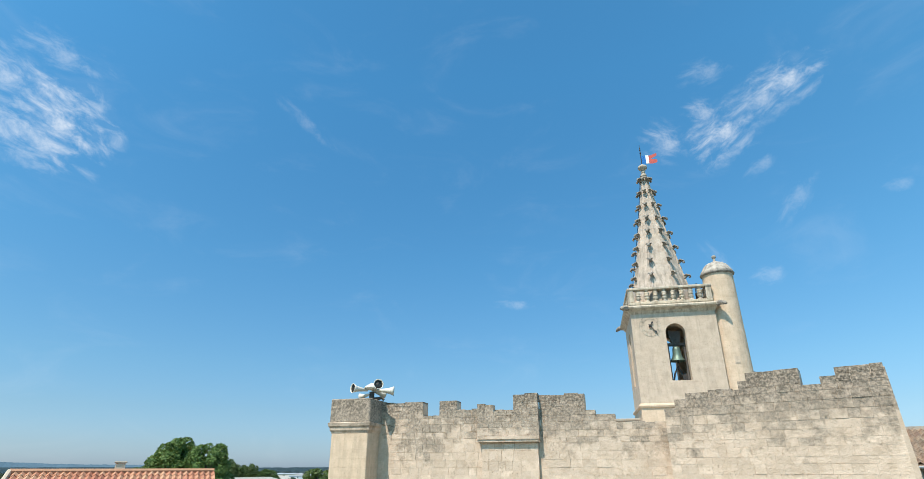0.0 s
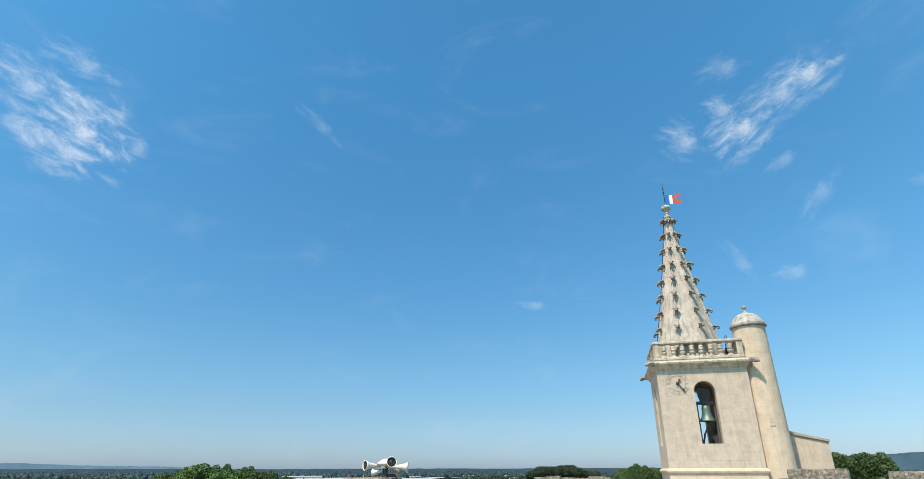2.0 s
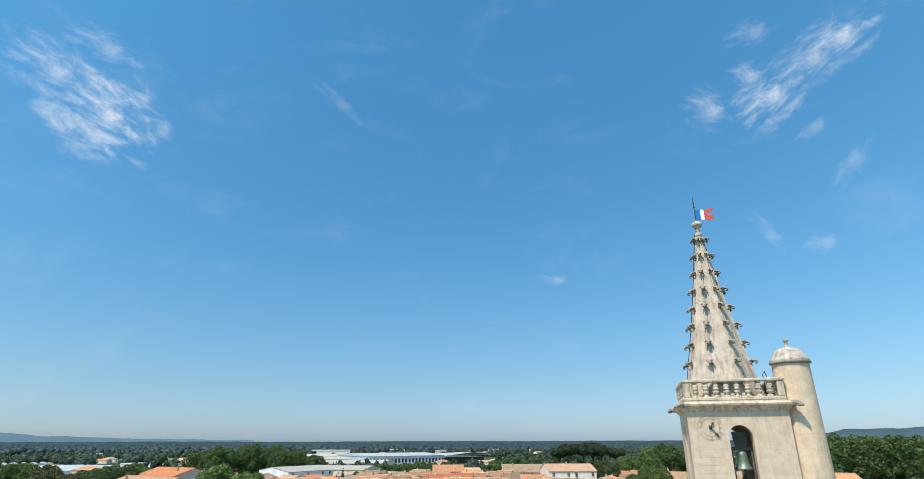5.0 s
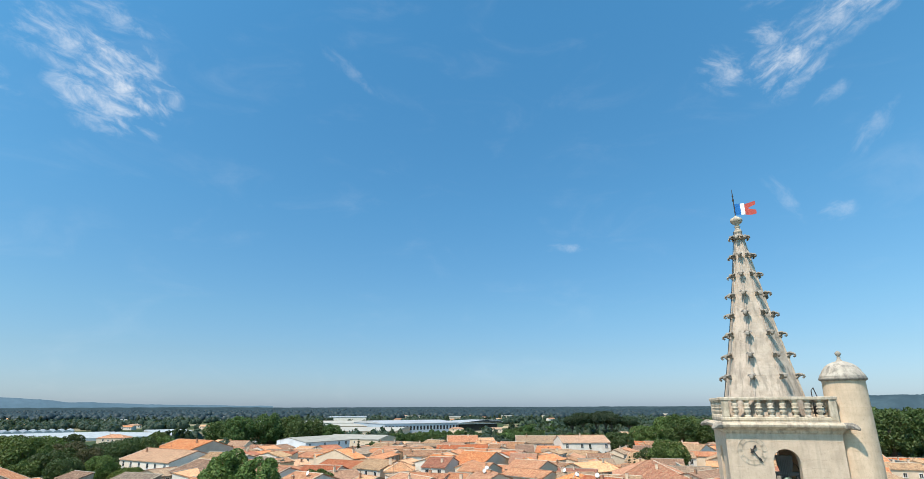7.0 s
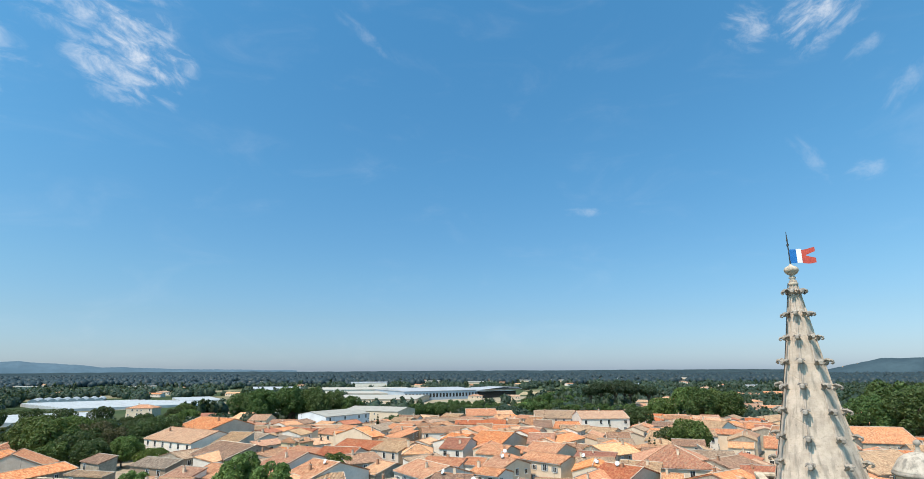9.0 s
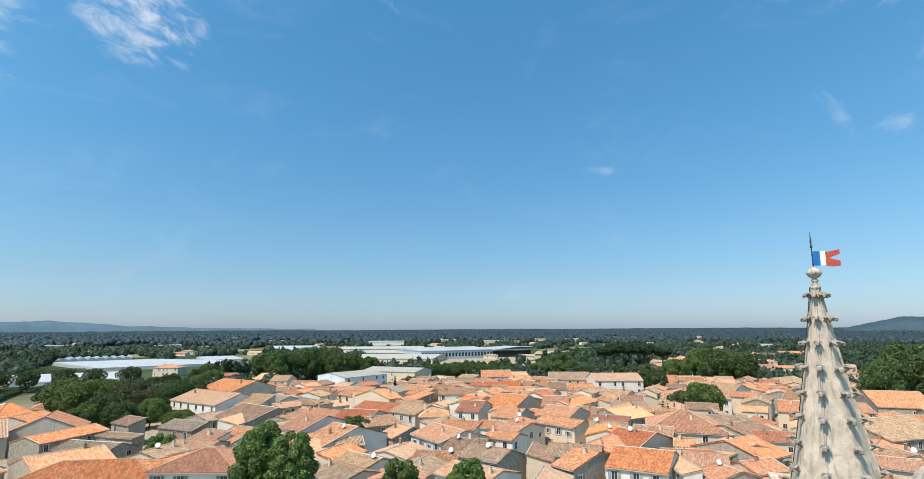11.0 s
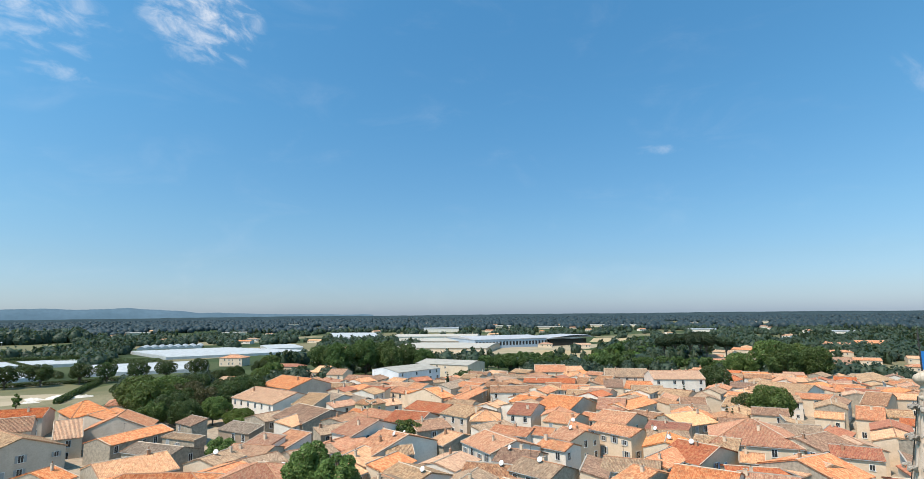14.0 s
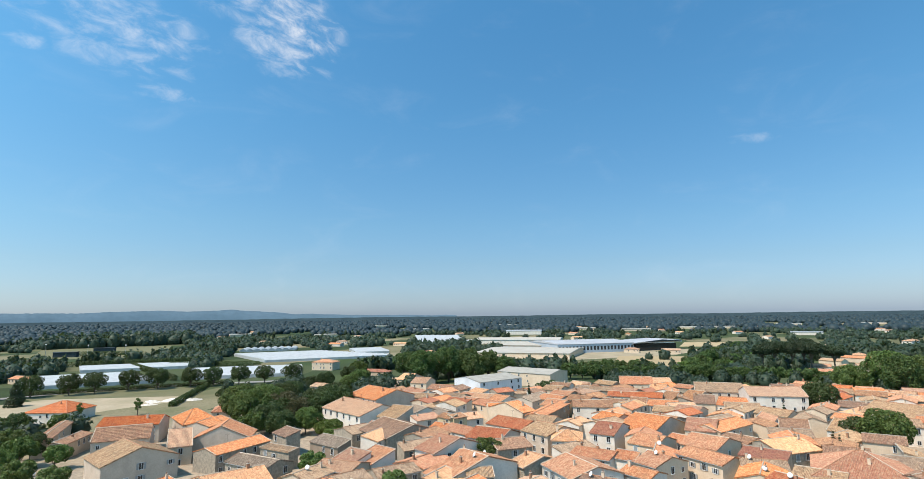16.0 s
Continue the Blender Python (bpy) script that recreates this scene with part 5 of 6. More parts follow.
house(-97.6, 103.5, 7, 10.8, 6.0, 6.0, 8.9, 1.79, "gable", "red", "grey")
house(-88.0, 96.2, 61, 9.7, 5.0, 5.0, 8.9, 1.51, "gable", "brown", "stone")
house(-71.8, 84.5, 339, 5.7, 5.3, 5.3, 9.4, 1.59, "gable", "pale", "stone")
house(-60.1, 83.7, 329, 12.4, 6.0, 6.0, 9.9, 1.80, "gable", "pink", "white")
house(-118.9, 111.7, 82, 5.4, 3.0, 0.0, 10.4, 0.88, "shed", "brown", "yellow")
house(-106.4, 226.6, 25, 14.3, 8.0, 8.0, 10.4, 2.40, "gable", "orange", "cream")
house(-100.8, 242.0, 33, 8.9, 6.1, 0.0, 9.3, 1.82, "shed", "pale", "white")
house(-92.3, 218.0, 8, 6.8, 7.2, 7.2, 8.9, 2.17, "gable", "pale", "white")
house(-80.0, 199.6, 355, 5.5, 7.1, 7.1, 8.9, 2.12, "gable", "brown", "cream")
house(-71.1, 200.2, 348, 6.6, 8.5, 8.0, 9.4, 2.56, "gable", "brown", "cream")
house(-67.1, 213.4, 19, 17.2, 8.2, 8.0, 11.4, 2.45, "gable", "tan", "grey")
house(-46.4, 205.0, 26, 18.8, 7.6, 7.6, 12.4, 2.29, "gable", "pale", "white")
house(-57.3, 197.5, 5, 10.4, 6.6, 6.6, 8.9, 1.97, "gable", "orange", "white")
house(-67.4, 195.5, 17, 7.2, 7.1, 7.1, 9.2, 2.12, "gable", "brown", "cream")
house(-86.0, 179.7, 17, 5.8, 6.0, 6.0, 8.9, 1.79, "gable", "brown", "cream")
house(-77.5, 181.0, 15, 10.3, 4.7, 4.7, 8.9, 1.42, "gable", "orange", "white")
house(-70.5, 178.3, 45, 9.3, 3.1, 0.0, 9.4, 0.93, "shed", "pale", "cream")
house(-64.9, 137.1, 171, 11.0, 8.8, 8.8, 9.9, 2.83, "gable", "orange", "grey")
house(-74.8, 145.9, 328, 5.2, 5.6, 5.6, 8.9, 1.69, "gable", "orange", "cream")
house(-69.3, 142.7, 334, 7.7, 5.6, 5.6, 8.9, 1.68, "gable", "orange", "cream")
house(-52.9, 143.3, 11, 7.9, 7.2, 7.2, 9.9, 2.15, "gable", "orange", "cream")
house(-48.9, 147.1, 77, 18.3, 4.5, 4.5, 9.9, 1.35, "gable", "orange", "cream")
house(-44.6, 121.0, 348, 9.3, 5.9, 5.9, 10.4, 1.78, "gable", "pink", "cream")
house(-41.4, 109.2, 336, 12.5, 4.0, 4.0, 9.9, 1.20, "gable", "pink", "cream")
house(-57.5, 116.8, 353, 7.6, 5.4, 5.4, 9.9, 1.63, "gable", "pink", "cream")
house(-49.8, 101.0, 339, 6.6, 5.0, 5.0, 9.4, 1.50, "gable", "pink", "cream")
house(-57.1, 101.4, 359, 5.6, 3.6, 0.0, 9.4, 1.09, "shed", "orange", "white")
house(-49.1, 89.2, 348, 7.3, 3.0, 3.0, 9.6, 0.90, "gable", "pink", "white")
house(-14.4, 118.2, 8, 17.1, 11.0, 7.0, 9.9, 3.30, "hip", "orange", "cream")
house(-22.4, 96.7, 337, 8.8, 7.1, 7.1, 9.4, 2.12, "gable", "red", "cream")
house(-18.3, 76.2, 356, 10.0, 6.9, 6.9, 9.9, 2.07, "gable", "orange", "white")
house(-27.5, 74.0, 331, 5.1, 6.7, 6.7, 9.4, 2.00, "gable", "pink", "stone")
house(-13.2, 100.0, 3, 4.3, 3.4, 3.4, 8.9, 1.02, "gable", "pale", "cream")
house(-8.3, 200.2, 338, 17.3, 8.9, 8.0, 9.9, 2.67, "gable", "tan", "white")
house(-20.1, 166.5, 350, 7.1, 7.5, 7.5, 9.4, 2.25, "gable", "tan", "white")
house(-33.1, 161.2, 12, 7.3, 7.5, 7.5, 8.9, 2.26, "gable", "brown", "white")
house(-31.6, 131.6, 58, 12.1, 6.3, 6.3, 9.4, 1.90, "gable", "pale", "stone")
house(-2.9, 93.2, 310, 7.5, 5.3, 5.3, 9.9, 1.60, "gable", "pale", "stone")
house(-5.0, 74.0, 306, 6.2, 4.2, 4.2, 9.4, 1.26, "gable", "orange", "stone")
house(-10.7, 74.7, 295, 8.6, 3.0, 0.0, 9.9, 0.62, "shed", "pale", "white")
house(17.0, 577.6, 311, 18.9, 11.0, 7.0, 6.0, 3.30, "hip", "pink", "cream")
house(13.5, 377.1, 22, 17.8, 11.0, 8.0, 6.0, 3.30, "gable", "brown", "brick")
house(9.4, 395.9, 332, 10.4, 9.7, 8.0, 5.0, 2.90, "gable", "pale", "white")
house(28.0, 557.6, 352, 14.0, 11.0, 8.0, 6.0, 3.30, "gable", "orange", "cream")
house(48.8, 603.9, 18, 31.5, 11.0, 8.0, 6.0, 3.30, "gable", "orange", "cream")
house(52.6, 519.1, 336, 17.9, 10.9, 8.0, 5.0, 3.26, "gable", "pink", "cream")
house(-2.0, 224.3, 55, 18.1, 3.9, 3.9, 8.9, 1.16, "gable", "orange", "cream")
house(11.5, 219.6, 343, 8.8, 5.6, 5.6, 8.9, 1.69, "gable", "orange", "cream")
house(16.4, 190.5, 344, 6.5, 8.9, 8.0, 9.4, 2.66, "gable", "brown", "cream")
house(19.3, 283.8, 59, 21.1, 8.1, 8.0, 6.5, 2.43, "gable", "tan", "grey")
house(11.5, 161.9, 354, 6.2, 7.5, 7.5, 9.4, 2.26, "gable", "orange", "cream")
house(-3.0, 115.6, 59, 11.6, 5.4, 5.4, 9.9, 1.62, "gable", "brown", "stone")
house(-3.2, 92.7, 57, 8.9, 7.2, 7.2, 9.9, 2.16, "gable", "orange", "stone")
house(-1.0, 81.5, 44, 7.1, 3.8, 3.8, 9.4, 1.15, "gable", "orange", "cream")
house(67.2, 357.6, 345, 8.9, 9.5, 8.0, 5.0, 2.85, "gable", "orange", "cream")
house(39.6, 212.0, 336, 6.2, 11.0, 8.0, 9.3, 3.30, "gable", "tan", "cream")
house(27.0, 166.0, 12, 6.6, 6.2, 6.2, 9.4, 1.85, "gable", "orange", "cream")
house(2.0, 155.5, 355, 6.5, 3.5, 3.5, 9.4, 1.06, "gable", "pale", "cream")
house(39.1, 179.4, 6, 14.0, 11.0, 8.0, 10.4, 3.30, "gable", "pink", "stone")
house(24.9, 123.7, 43, 19.0, 8.9, 8.0, 10.4, 2.68, "gable", "tan", "stone")
house(92.7, 302.7, 335, 20.2, 11.0, 8.0, 6.5, 3.30, "gable", "orange", "cream")

TAKEN += [(-36, 216, 12), (-11.5, 161, 9), (-182, 92, 34), (-170, 78, 26), (-190, 72, 14), (-150, 86, 12), (-116, 56, 4), (-90, 90, 5), (-199, 237, 62), (-166, 205, 42), (-142, 209, 10), (-48, 34, 22), (-20, 298, 20)]
# lower houses that close the rows between the larger ones
fill = random.Random(11)
extra = 0
for gx in range(-240, 100, 11):
    for gy in range(0, 330, 10):
        px, py = gx + fill.uniform(-3, 3), gy + fill.uniform(-3, 3)
        if (math.hypot(px + 70, py - 120) > 118 and math.hypot(px - 20, py - 225) > 82) or py < 62 - 0.35 * px - 60 or math.hypot(px, py + 28) < 92:
            continue
        if any(math.hypot(px - tx, py - ty) < tr * 0.66 + 3.3 for tx, ty, tr in TAKEN):
            continue
        extra += 1
        if extra > 250:
            continue
        house(px, py, fill.choice((0, 90)) + fill.uniform(-20, 20), fill.uniform(8, 11.5), fill.uniform(3.6, 5), fill.uniform(3.6, 5), mound(px, py) + fill.uniform(4.6, 6.0), fill.uniform(1.0, 1.4),
              fill.choice(("gable", "gable", "shed")), fill.choice(("orange", "brown", "pink", "pale", "red", "tan", "tan")), fill.choice(("cream", "white", "cream", "stone")), plainer=True)

house(-372, 252, 24, 18, 6.0, 6.0, 6.2, 2.0, "hip", "pink", "cream", base=0.0, name="villa", chimney=1)

# side chapel roof past the end of the church wall
house(12.0, 2.0, -18, 9.0, 5.5, 0.0, 16.4, 1.7, "shed", "tan", "stone", base=0.2, windows=False, chimney=0, name="side_chapel")

# tall house beside the church
tall = house(-27.2, -11.6, 45, 8.4, 5.0, 5.0, 14.0, 2.05, "gable", "orange", "cream", base=0.2, chimney=0, dish=False)
stack = part("chimney", boxed(-0.22, 0.22, 0.3, 0.75, 15.2, 16.25, bevel=0.02), "wall_cream", tall)
part("cap", boxed(-0.28, 0.28, 0.24, 0.81, 16.25, 16.33, bevel=0.02), "coping", stack)

# ---- trees ----
def leaf_cloud(rnd, blobs, count, size, flat=0.8):
    """Leaf sprays on the outside of overlapping boughs; each spray is one small bent-in triangle."""
    verts, faces = [], []
    weights = [b[3] ** 2 for b in blobs]
    made = tries = 0
    while made < count and tries < count * 4:
        tries += 1
        own = rnd.choices(blobs, weights)[0]
        bx, by, bz, br = own
        d = Vector((rnd.gauss(0, 1), rnd.gauss(0, 1), rnd.gauss(0.12, 1))).normalized()
        r = br * rnd.uniform(0.86, 1.08)
        cx, cy, cz = bx + d.x * r, by + d.y * r, bz + d.z * r * 0.88
        if rnd.random() < 0.9 and any(o is not own and (cx - o[0]) ** 2 + (cy - o[1]) ** 2 + (cz - o[2]) ** 2 < 0.62 * o[3] ** 2 for o in blobs):
            continue
        made += 1
        c = Vector((cx, cy, cz))
        nrm = (d + Vector((rnd.gauss(0, flat), rnd.gauss(0, flat), rnd.gauss(0.2, flat)))).normalized()
        u = nrm.orthogonal().normalized()
        w = nrm.cross(u)
        a = rnd.uniform(0, 6.28)
        u, w = u * math.cos(a) + w * math.sin(a), w * math.cos(a) - u * math.sin(a)
        s = size * rnd.uniform(0.7, 1.4)
        k = len(verts)
        verts += [c - u * s - w * s * 0.6, c + u * s * 1.15, c - u * s * 0.5 + w * s]
        faces.append((k, k + 1, k + 2))
    return verts, faces


def crown_blobs(rnd, h, r, clear, n):
    """A full, lopsided crown: boughs of differing reach over the face of a broad core."""
    mid, tall = (h + clear) / 2, (h - clear) / 2
    lop = rnd.uniform(0, 6.28)
    blobs = [(0, 0, mid, min(r, tall) * 0.64)]
    for i in range(n):
        a = i * 2.4 + rnd.uniform(-0.5, 0.5)
        k = -0.8 + 1.72 * (i + rnd.random()) / n
        flat = math.sqrt(max(0.05, 1 - k * k))
        br = r * rnd.uniform(0.17, 0.36)
        reach = (r * (1.0 + 0.16 * math.cos(a - lop)) - br * 0.9) * flat * rnd.uniform(0.74, 1.06)
        blobs.append((reach * math.cos(a), reach * math.sin(a), mid + k * (tall - br * 0.75), br))
    return blobs


def tree_meshes(seed, h, r, clear, leaf, count, size, blobs=14, shape="round"):
    rnd = random.Random(seed)
    bm = bmesh.new()
    lean = (rnd.uniform(-0.3, 0.3), rnd.uniform(-0.3, 0.3))
    t = max(0.12, h * 0.028)
    tube(bm, [(0, 0, -0.4), (lean[0] * 0.3, lean[1] * 0.3, clear * 0.6), (lean[0], lean[1], clear + 0.3), (lean[0] * 1.3, lean[1] * 1.3, h * 0.72)], [t * 1.25, t, t * 0.8, t * 0.25], 8)
    if shape == "cypress":
        bl = [(rnd.uniform(-0.1, 0.1) * r, rnd.uniform(-0.1, 0.1) * r, h * k / 11, r * (0.95 - 0.08 * k if k > 2 else 0.72)) for k in range(1, 11)]
    elif shape == "conifer":
        bl = [(rnd.uniform(-0.25, 0.25) * r, rnd.uniform(-0.25, 0.25) * r, clear + (h - clear) * k / 9, r * max(0.16, 0.98 - 0.1 * k)) for k in range(0, 9)]
    elif shape == "pine":
        bl = [(r * 0.62 * rnd.random() ** 0.5 * math.cos(k * 2.4), r * 0.62 * rnd.random() ** 0.5 * math.sin(k * 2.4), h - r * 0.35 - rnd.uniform(0, 0.35) * r, r * rnd.uniform(0.28, 0.42)) for k in range(blobs)]
    else:
        bl = crown_blobs(rnd, h, r, clear, blobs)
    for bx, by, bz, br in bl[:: 2 if len(bl) > 8 else 1]:
        if shape in ("round", "pine"):
            tube(bm, [(lean[0], lean[1], clear * 0.9), (bx * 0.45 + lean[0] * 0.5, by * 0.45 + lean[1] * 0.5, (clear + bz) / 2), (bx, by, bz)], [t * 0.5, t * 0.32, t * 0.1], 5)
    trunk = mesh_of("trunk", bm, "bark")
    v, f = leaf_cloud(rnd, bl, count, size)
    crown = mesh_from("crown", v, f, leaf)
    return trunk, crown


def tree(x, y, meshes, scale=1.0, label="leafy tree", group="", turn=None, base=None, name="tree"):
    rnd = random.Random(int(x * 13 + y * 7))
    z = mound(x, y) if base is None else base
    t = thing(name, pose(x, y, z, 0, 0, rnd.uniform(0, 360) if turn is None else turn) @ Matrix.Scale(scale, 4), label, "tree", group)
    part("trunk", meshes[0], "", t)
    part("crown", meshes[1], "", t)
    return t


PLANE = [tree_meshes(s, 11.5, 6.2, 2.2, "leaf_dark", 6000, 0.24, 22) for s in (1, 2, 3)]
for i, (x, y) in enumerate([(-381, 63), (-374, 79), (-372, 91), (-367, 107), (-361, 121), (-354, 137), (-347, 148), (-338, 160), (-330, 173), (-318, 186), (-388, 44), (-394, 24)]):
    tree(x, y, PLANE[i % 3], random.uniform(1.0, 1.12), "clipped plane tree with a round dark crown beside the road", "plane trees along the road")

BIG = [tree_meshes(s, 14.0, 8.0, 2.5, "leaf_plane", 11000, 0.27, 30) for s in (11, 12)]
DARK = [tree_meshes(s, 12.5, 7.5, 2.0, "leaf_dark", 10000, 0.26, 28) for s in (13, 14)]
BROWN = tree_meshes(15, 12.0, 7.5, 2.0, "leaf_brown", 10000, 0.26, 28)
BRIGHT = tree_meshes(16, 8.0, 6.5, 1.5, "leaf_bright", 9000, 0.23, 26)
SMALL = tree_meshes(17, 6.5, 3.4, 1.4, "leaf_plane", 4500, 0.17, 16)
SHRUB = tree_meshes(18, 4.8, 4.6, 0.4, "leaf_dark", 3600, 0.22, 14)
SAPLING = tree_meshes(19, 7.0, 1.7, 1.8, "leaf_plane", 600, 0.25, 8)
NEARBY = [tree_meshes(s, 15.5, 3.5, 4.0, "leaf_plane", 15000, 0.16, 46) for s in (21, 22)]
PINE = [tree_meshes(s, 20.0, 8.0, 9.0, "leaf_cypress", 6000, 0.36, 22, "pine") for s in (24, 25)]
OAK = [tree_meshes(s, 23.0, 9.5, 4.0, "leaf_oak", 9000, 0.38, 34) for s in (26, 27)]
CYPRESS = tree_meshes(28, 10.0, 1.25, 0.4, "leaf_cypress", 2200, 0.2, 10, "cypress")
CONIFER = tree_meshes(29, 15.0, 4.2, 1.0, "leaf_cypress", 3600, 0.33, 10, "conifer")

tree(-62.5, 31.5, NEARBY[0], 1.07, "tall lime tree with dense sunlit leaves")
tree(-56.8, 30.5, NEARBY[1], 1.02, "lime tree with dense sunlit leaves")
tree(-43.0, 36.0, NEARBY[1], 0.81, "leafy lime tree beside a lane")
tree(-35.0, 39.5, NEARBY[0], 0.81, "leafy lime tree beside a lane")
tree(-190, 88, BIG[0], 0.95, "broad plane tree in the town garden")
tree(-196, 95, BIG[1], 0.85, "broad plane tree in the town garden")
tree(-180.6, 90, BROWN, 0.98, "brownish broadleaf tree in the town garden")
tree(-172, 80, DARK[0], 0.82, "dark evergreen tree in the town garden")
tree(-170, 73, SMALL, 1.3, "small leafy garden tree")
tree(-172, 100, DARK[1], 0.92, "dark evergreen tree in the town garden")
tree(-186, 110, DARK[0], 0.9, "dark evergreen tree in the town garden")
tree(-183, 80, BIG[1], 0.98, "broad plane tree in the town garden")
tree(-200, 84, BIG[0], 0.98, "broad plane tree in the town garden")
tree(-174, 92, BROWN, 0.85, "brownish broadleaf tree in the town garden")
tree(-175, 110, DARK[1], 1.0, "dark evergreen tree in the town garden")
tree(-162, 78, DARK[0], 0.72, "dark evergreen tree in the town garden")
tree(-210, 100, BIG[1], 0.85, "broad plane tree in the town garden")
tree(-220, 116, DARK[1], 0.85, "dark evergreen tree behind the garden")
tree(-236, 130, DARK[0], 0.8, "dark evergreen tree behind the garden")
tree(-250, 142, SHRUB, 1.3, "round dark tree behind a lawn")
tree(-262, 160, DARK[1], 0.75, "dark evergreen tree behind the garden")
tree(-232, 150, SHRUB, 1.3, "round dark tree behind a lawn")
tree(-215, 140, DARK[0], 0.7, "dark evergreen tree behind the garden")
tree(-240, 168, BIG[0], 0.7, "leafy tree among villas")
tree(-275, 180, DARK[0], 0.8, "dark evergreen tree among villas")
tree(-258, 190, BIG[1], 0.8, "leafy tree among villas")
tree(-285, 205, DARK[1], 0.85, "dark evergreen tree among villas")
tree(-300, 225, BIG[0], 0.85, "leafy tree among villas")
tree(-150.5, 87.5, BRIGHT, 0.72, "bright green lime tree below a house")
tree(-142, 84, BRIGHT, 0.6, "bright green lime tree below a house")
tree(-116.5, 56.5, SMALL, 1.05, "small bright garden tree")
tree(-289, 126, SHRUB, 1.1, "round dark shrub on a lawn")
tree(-241, 27, DARK[1], 0.78, "dark leafy tree by a villa")
tree(-188, 17, SMALL, 1.3, "leafy tree over a parked car")
tree(-180, 10, SMALL, 1.15, "leafy tree over a parked car")
tree(-160, 10, SMALL, 1.2, "leafy tree over a parked car")
tree(-200, 22, DARK[0], 0.6, "dark garden tree beside a lane")
tree(-205, 12, SMALL, 1.3, "leafy garden tree beside a lane")
tree(-178, 22, SMALL, 1.0, "leafy garden tree beside a lane")
tree(-150, 14, SMALL, 1.1, "leafy garden tree beside a lane")
tree(-215, 20, SMALL, 1.2, "leafy garden tree beside a lane")
tree(-236, 38, SMALL, 1.25, "round clipped garden tree")
tree(-350, 50, CONIFER, 0.9, "dark conifer beside a villa")
tree(-279.7, 56.7, SAPLING, 1.0, "slim young tree on a sandy lot")
tree(-269, 75.6, SAPLING, 1.05, "slim young tree on a sandy lot")
tree(-34.4, 222, DARK[0], 0.95, "dense dark tree beside a tall house")
tree(-40, 214, SMALL, 1.2, "leafy tree beside a tall house")
tree(-30.7, 298, BIG[0], 1.05, "broad leafy tree among tiled roofs")
tree(-11.5, 161, BIG[1], 0.86, "rounded tree between tiled roofs")
tree(-16.5, 163, DARK[1], 0.76, "rounded tree between tiled roofs")
tree(-90.4, 90, SMALL, 1.15, "small tree in a walled court")
tree(-142.7, 209, SHRUB, 1.35, "olive-green round tree by a hall")
tree(-167.7, 195.7, SHRUB, 0.95, "shrub beside a white hall")
tree(-166.4, 209.9, SHRUB, 1.05, "shrub beside a white hall")
tree(-107, 164.5, SMALL, 0.8, "yellow-green bush in a walled garden")
tree(-18.9, 346, BIG[0], 1.45, "broad dark tree at the edge of town")
tree(-10, 290, OAK[0], 0.92, "tall dense tree at the edge of town")
tree(4, 298, OAK[1], 0.85, "tall dense tree at the edge of town")
tree(-7.7, 316, BIG[1], 1.45, "broad dark tree at the edge of town")
tree(-2, 330, DARK[0], 1.45, "broad dark tree at the edge of town")
tree(18.8, 102, SMALL, 0.7, "small yellowish garden tree")
for i, (x, y, s) in enumerate(((-130.8, 174, 1.0), (-21.7, 144, 0.85), (-20.3, 143, 0.8), (-39.8, 187, 0.85))):
    tree(x, y, CYPRESS, s, "slim dark cypress between the roofs", "cypresses", name="cypress_tree")
for i, (x, y, s) in enumerate(((-70, 402, 1.1), (-60, 408, 1.05), (-80, 398, 1.1), (-90, 412, 0.95), (-66, 420, 1.15), (-48, 415, 0.95))):
    tree(x, y, PINE[i % 2], s, "tall umbrella pine with a dark crown", "pine grove", name="pine_tree")
for i, (x, y, s) in enumerate(((60.7, 254, 1.1), (56.7, 203, 0.95), (43.4, 203, 0.82), (72, 215, 1.0), (80, 262, 1.1), (66, 232, 1.0))):
    tree(x, y, OAK[i % 2], s, "tall dense broadleaf tree past the church", "tall trees")
for i, (x, y, s) in enumerate(((-234.7, 243, 1.0), (-240, 224, 0.92), (-228, 255, 0.95), (-212, 240, 0.8), (-256, 236, 0.85), (-270, 240, 0.8), (-248, 262, 0.9), (-280, 256, 0.75), (-222, 268, 0.85), (-205, 262, 0.7))):
    tree(x, y, OAK[i % 2], s, "tall dark broadleaf tree behind a hall", "trees behind the hall")
# rows of plane trees along the edge of town
ROW = [tree_meshes(s, 10.0, 5.4, 2.0, "leaf_oak", 3600, 0.32, 18) for s in (31, 32)]
k = 0
for (ax, ay), (bx, by) in (((-178, 296), (-124, 330)), ((-122, 331), (-78, 342)), ((-76, 342), (-20, 333)), ((-190, 318), (-140, 350))):
    steps = int(math.hypot(bx - ax, by - ay) / 7.5)
    for i in range(steps):
        u = i / steps
        tree(ax + (bx - ax) * u + random.uniform(-1, 1), ay + (by - ay) * u + random.uniform(-1, 1), ROW[k % 2], random.uniform(0.9, 1.1), "plane tree in a clipped row", "plane tree rows")
        k += 1

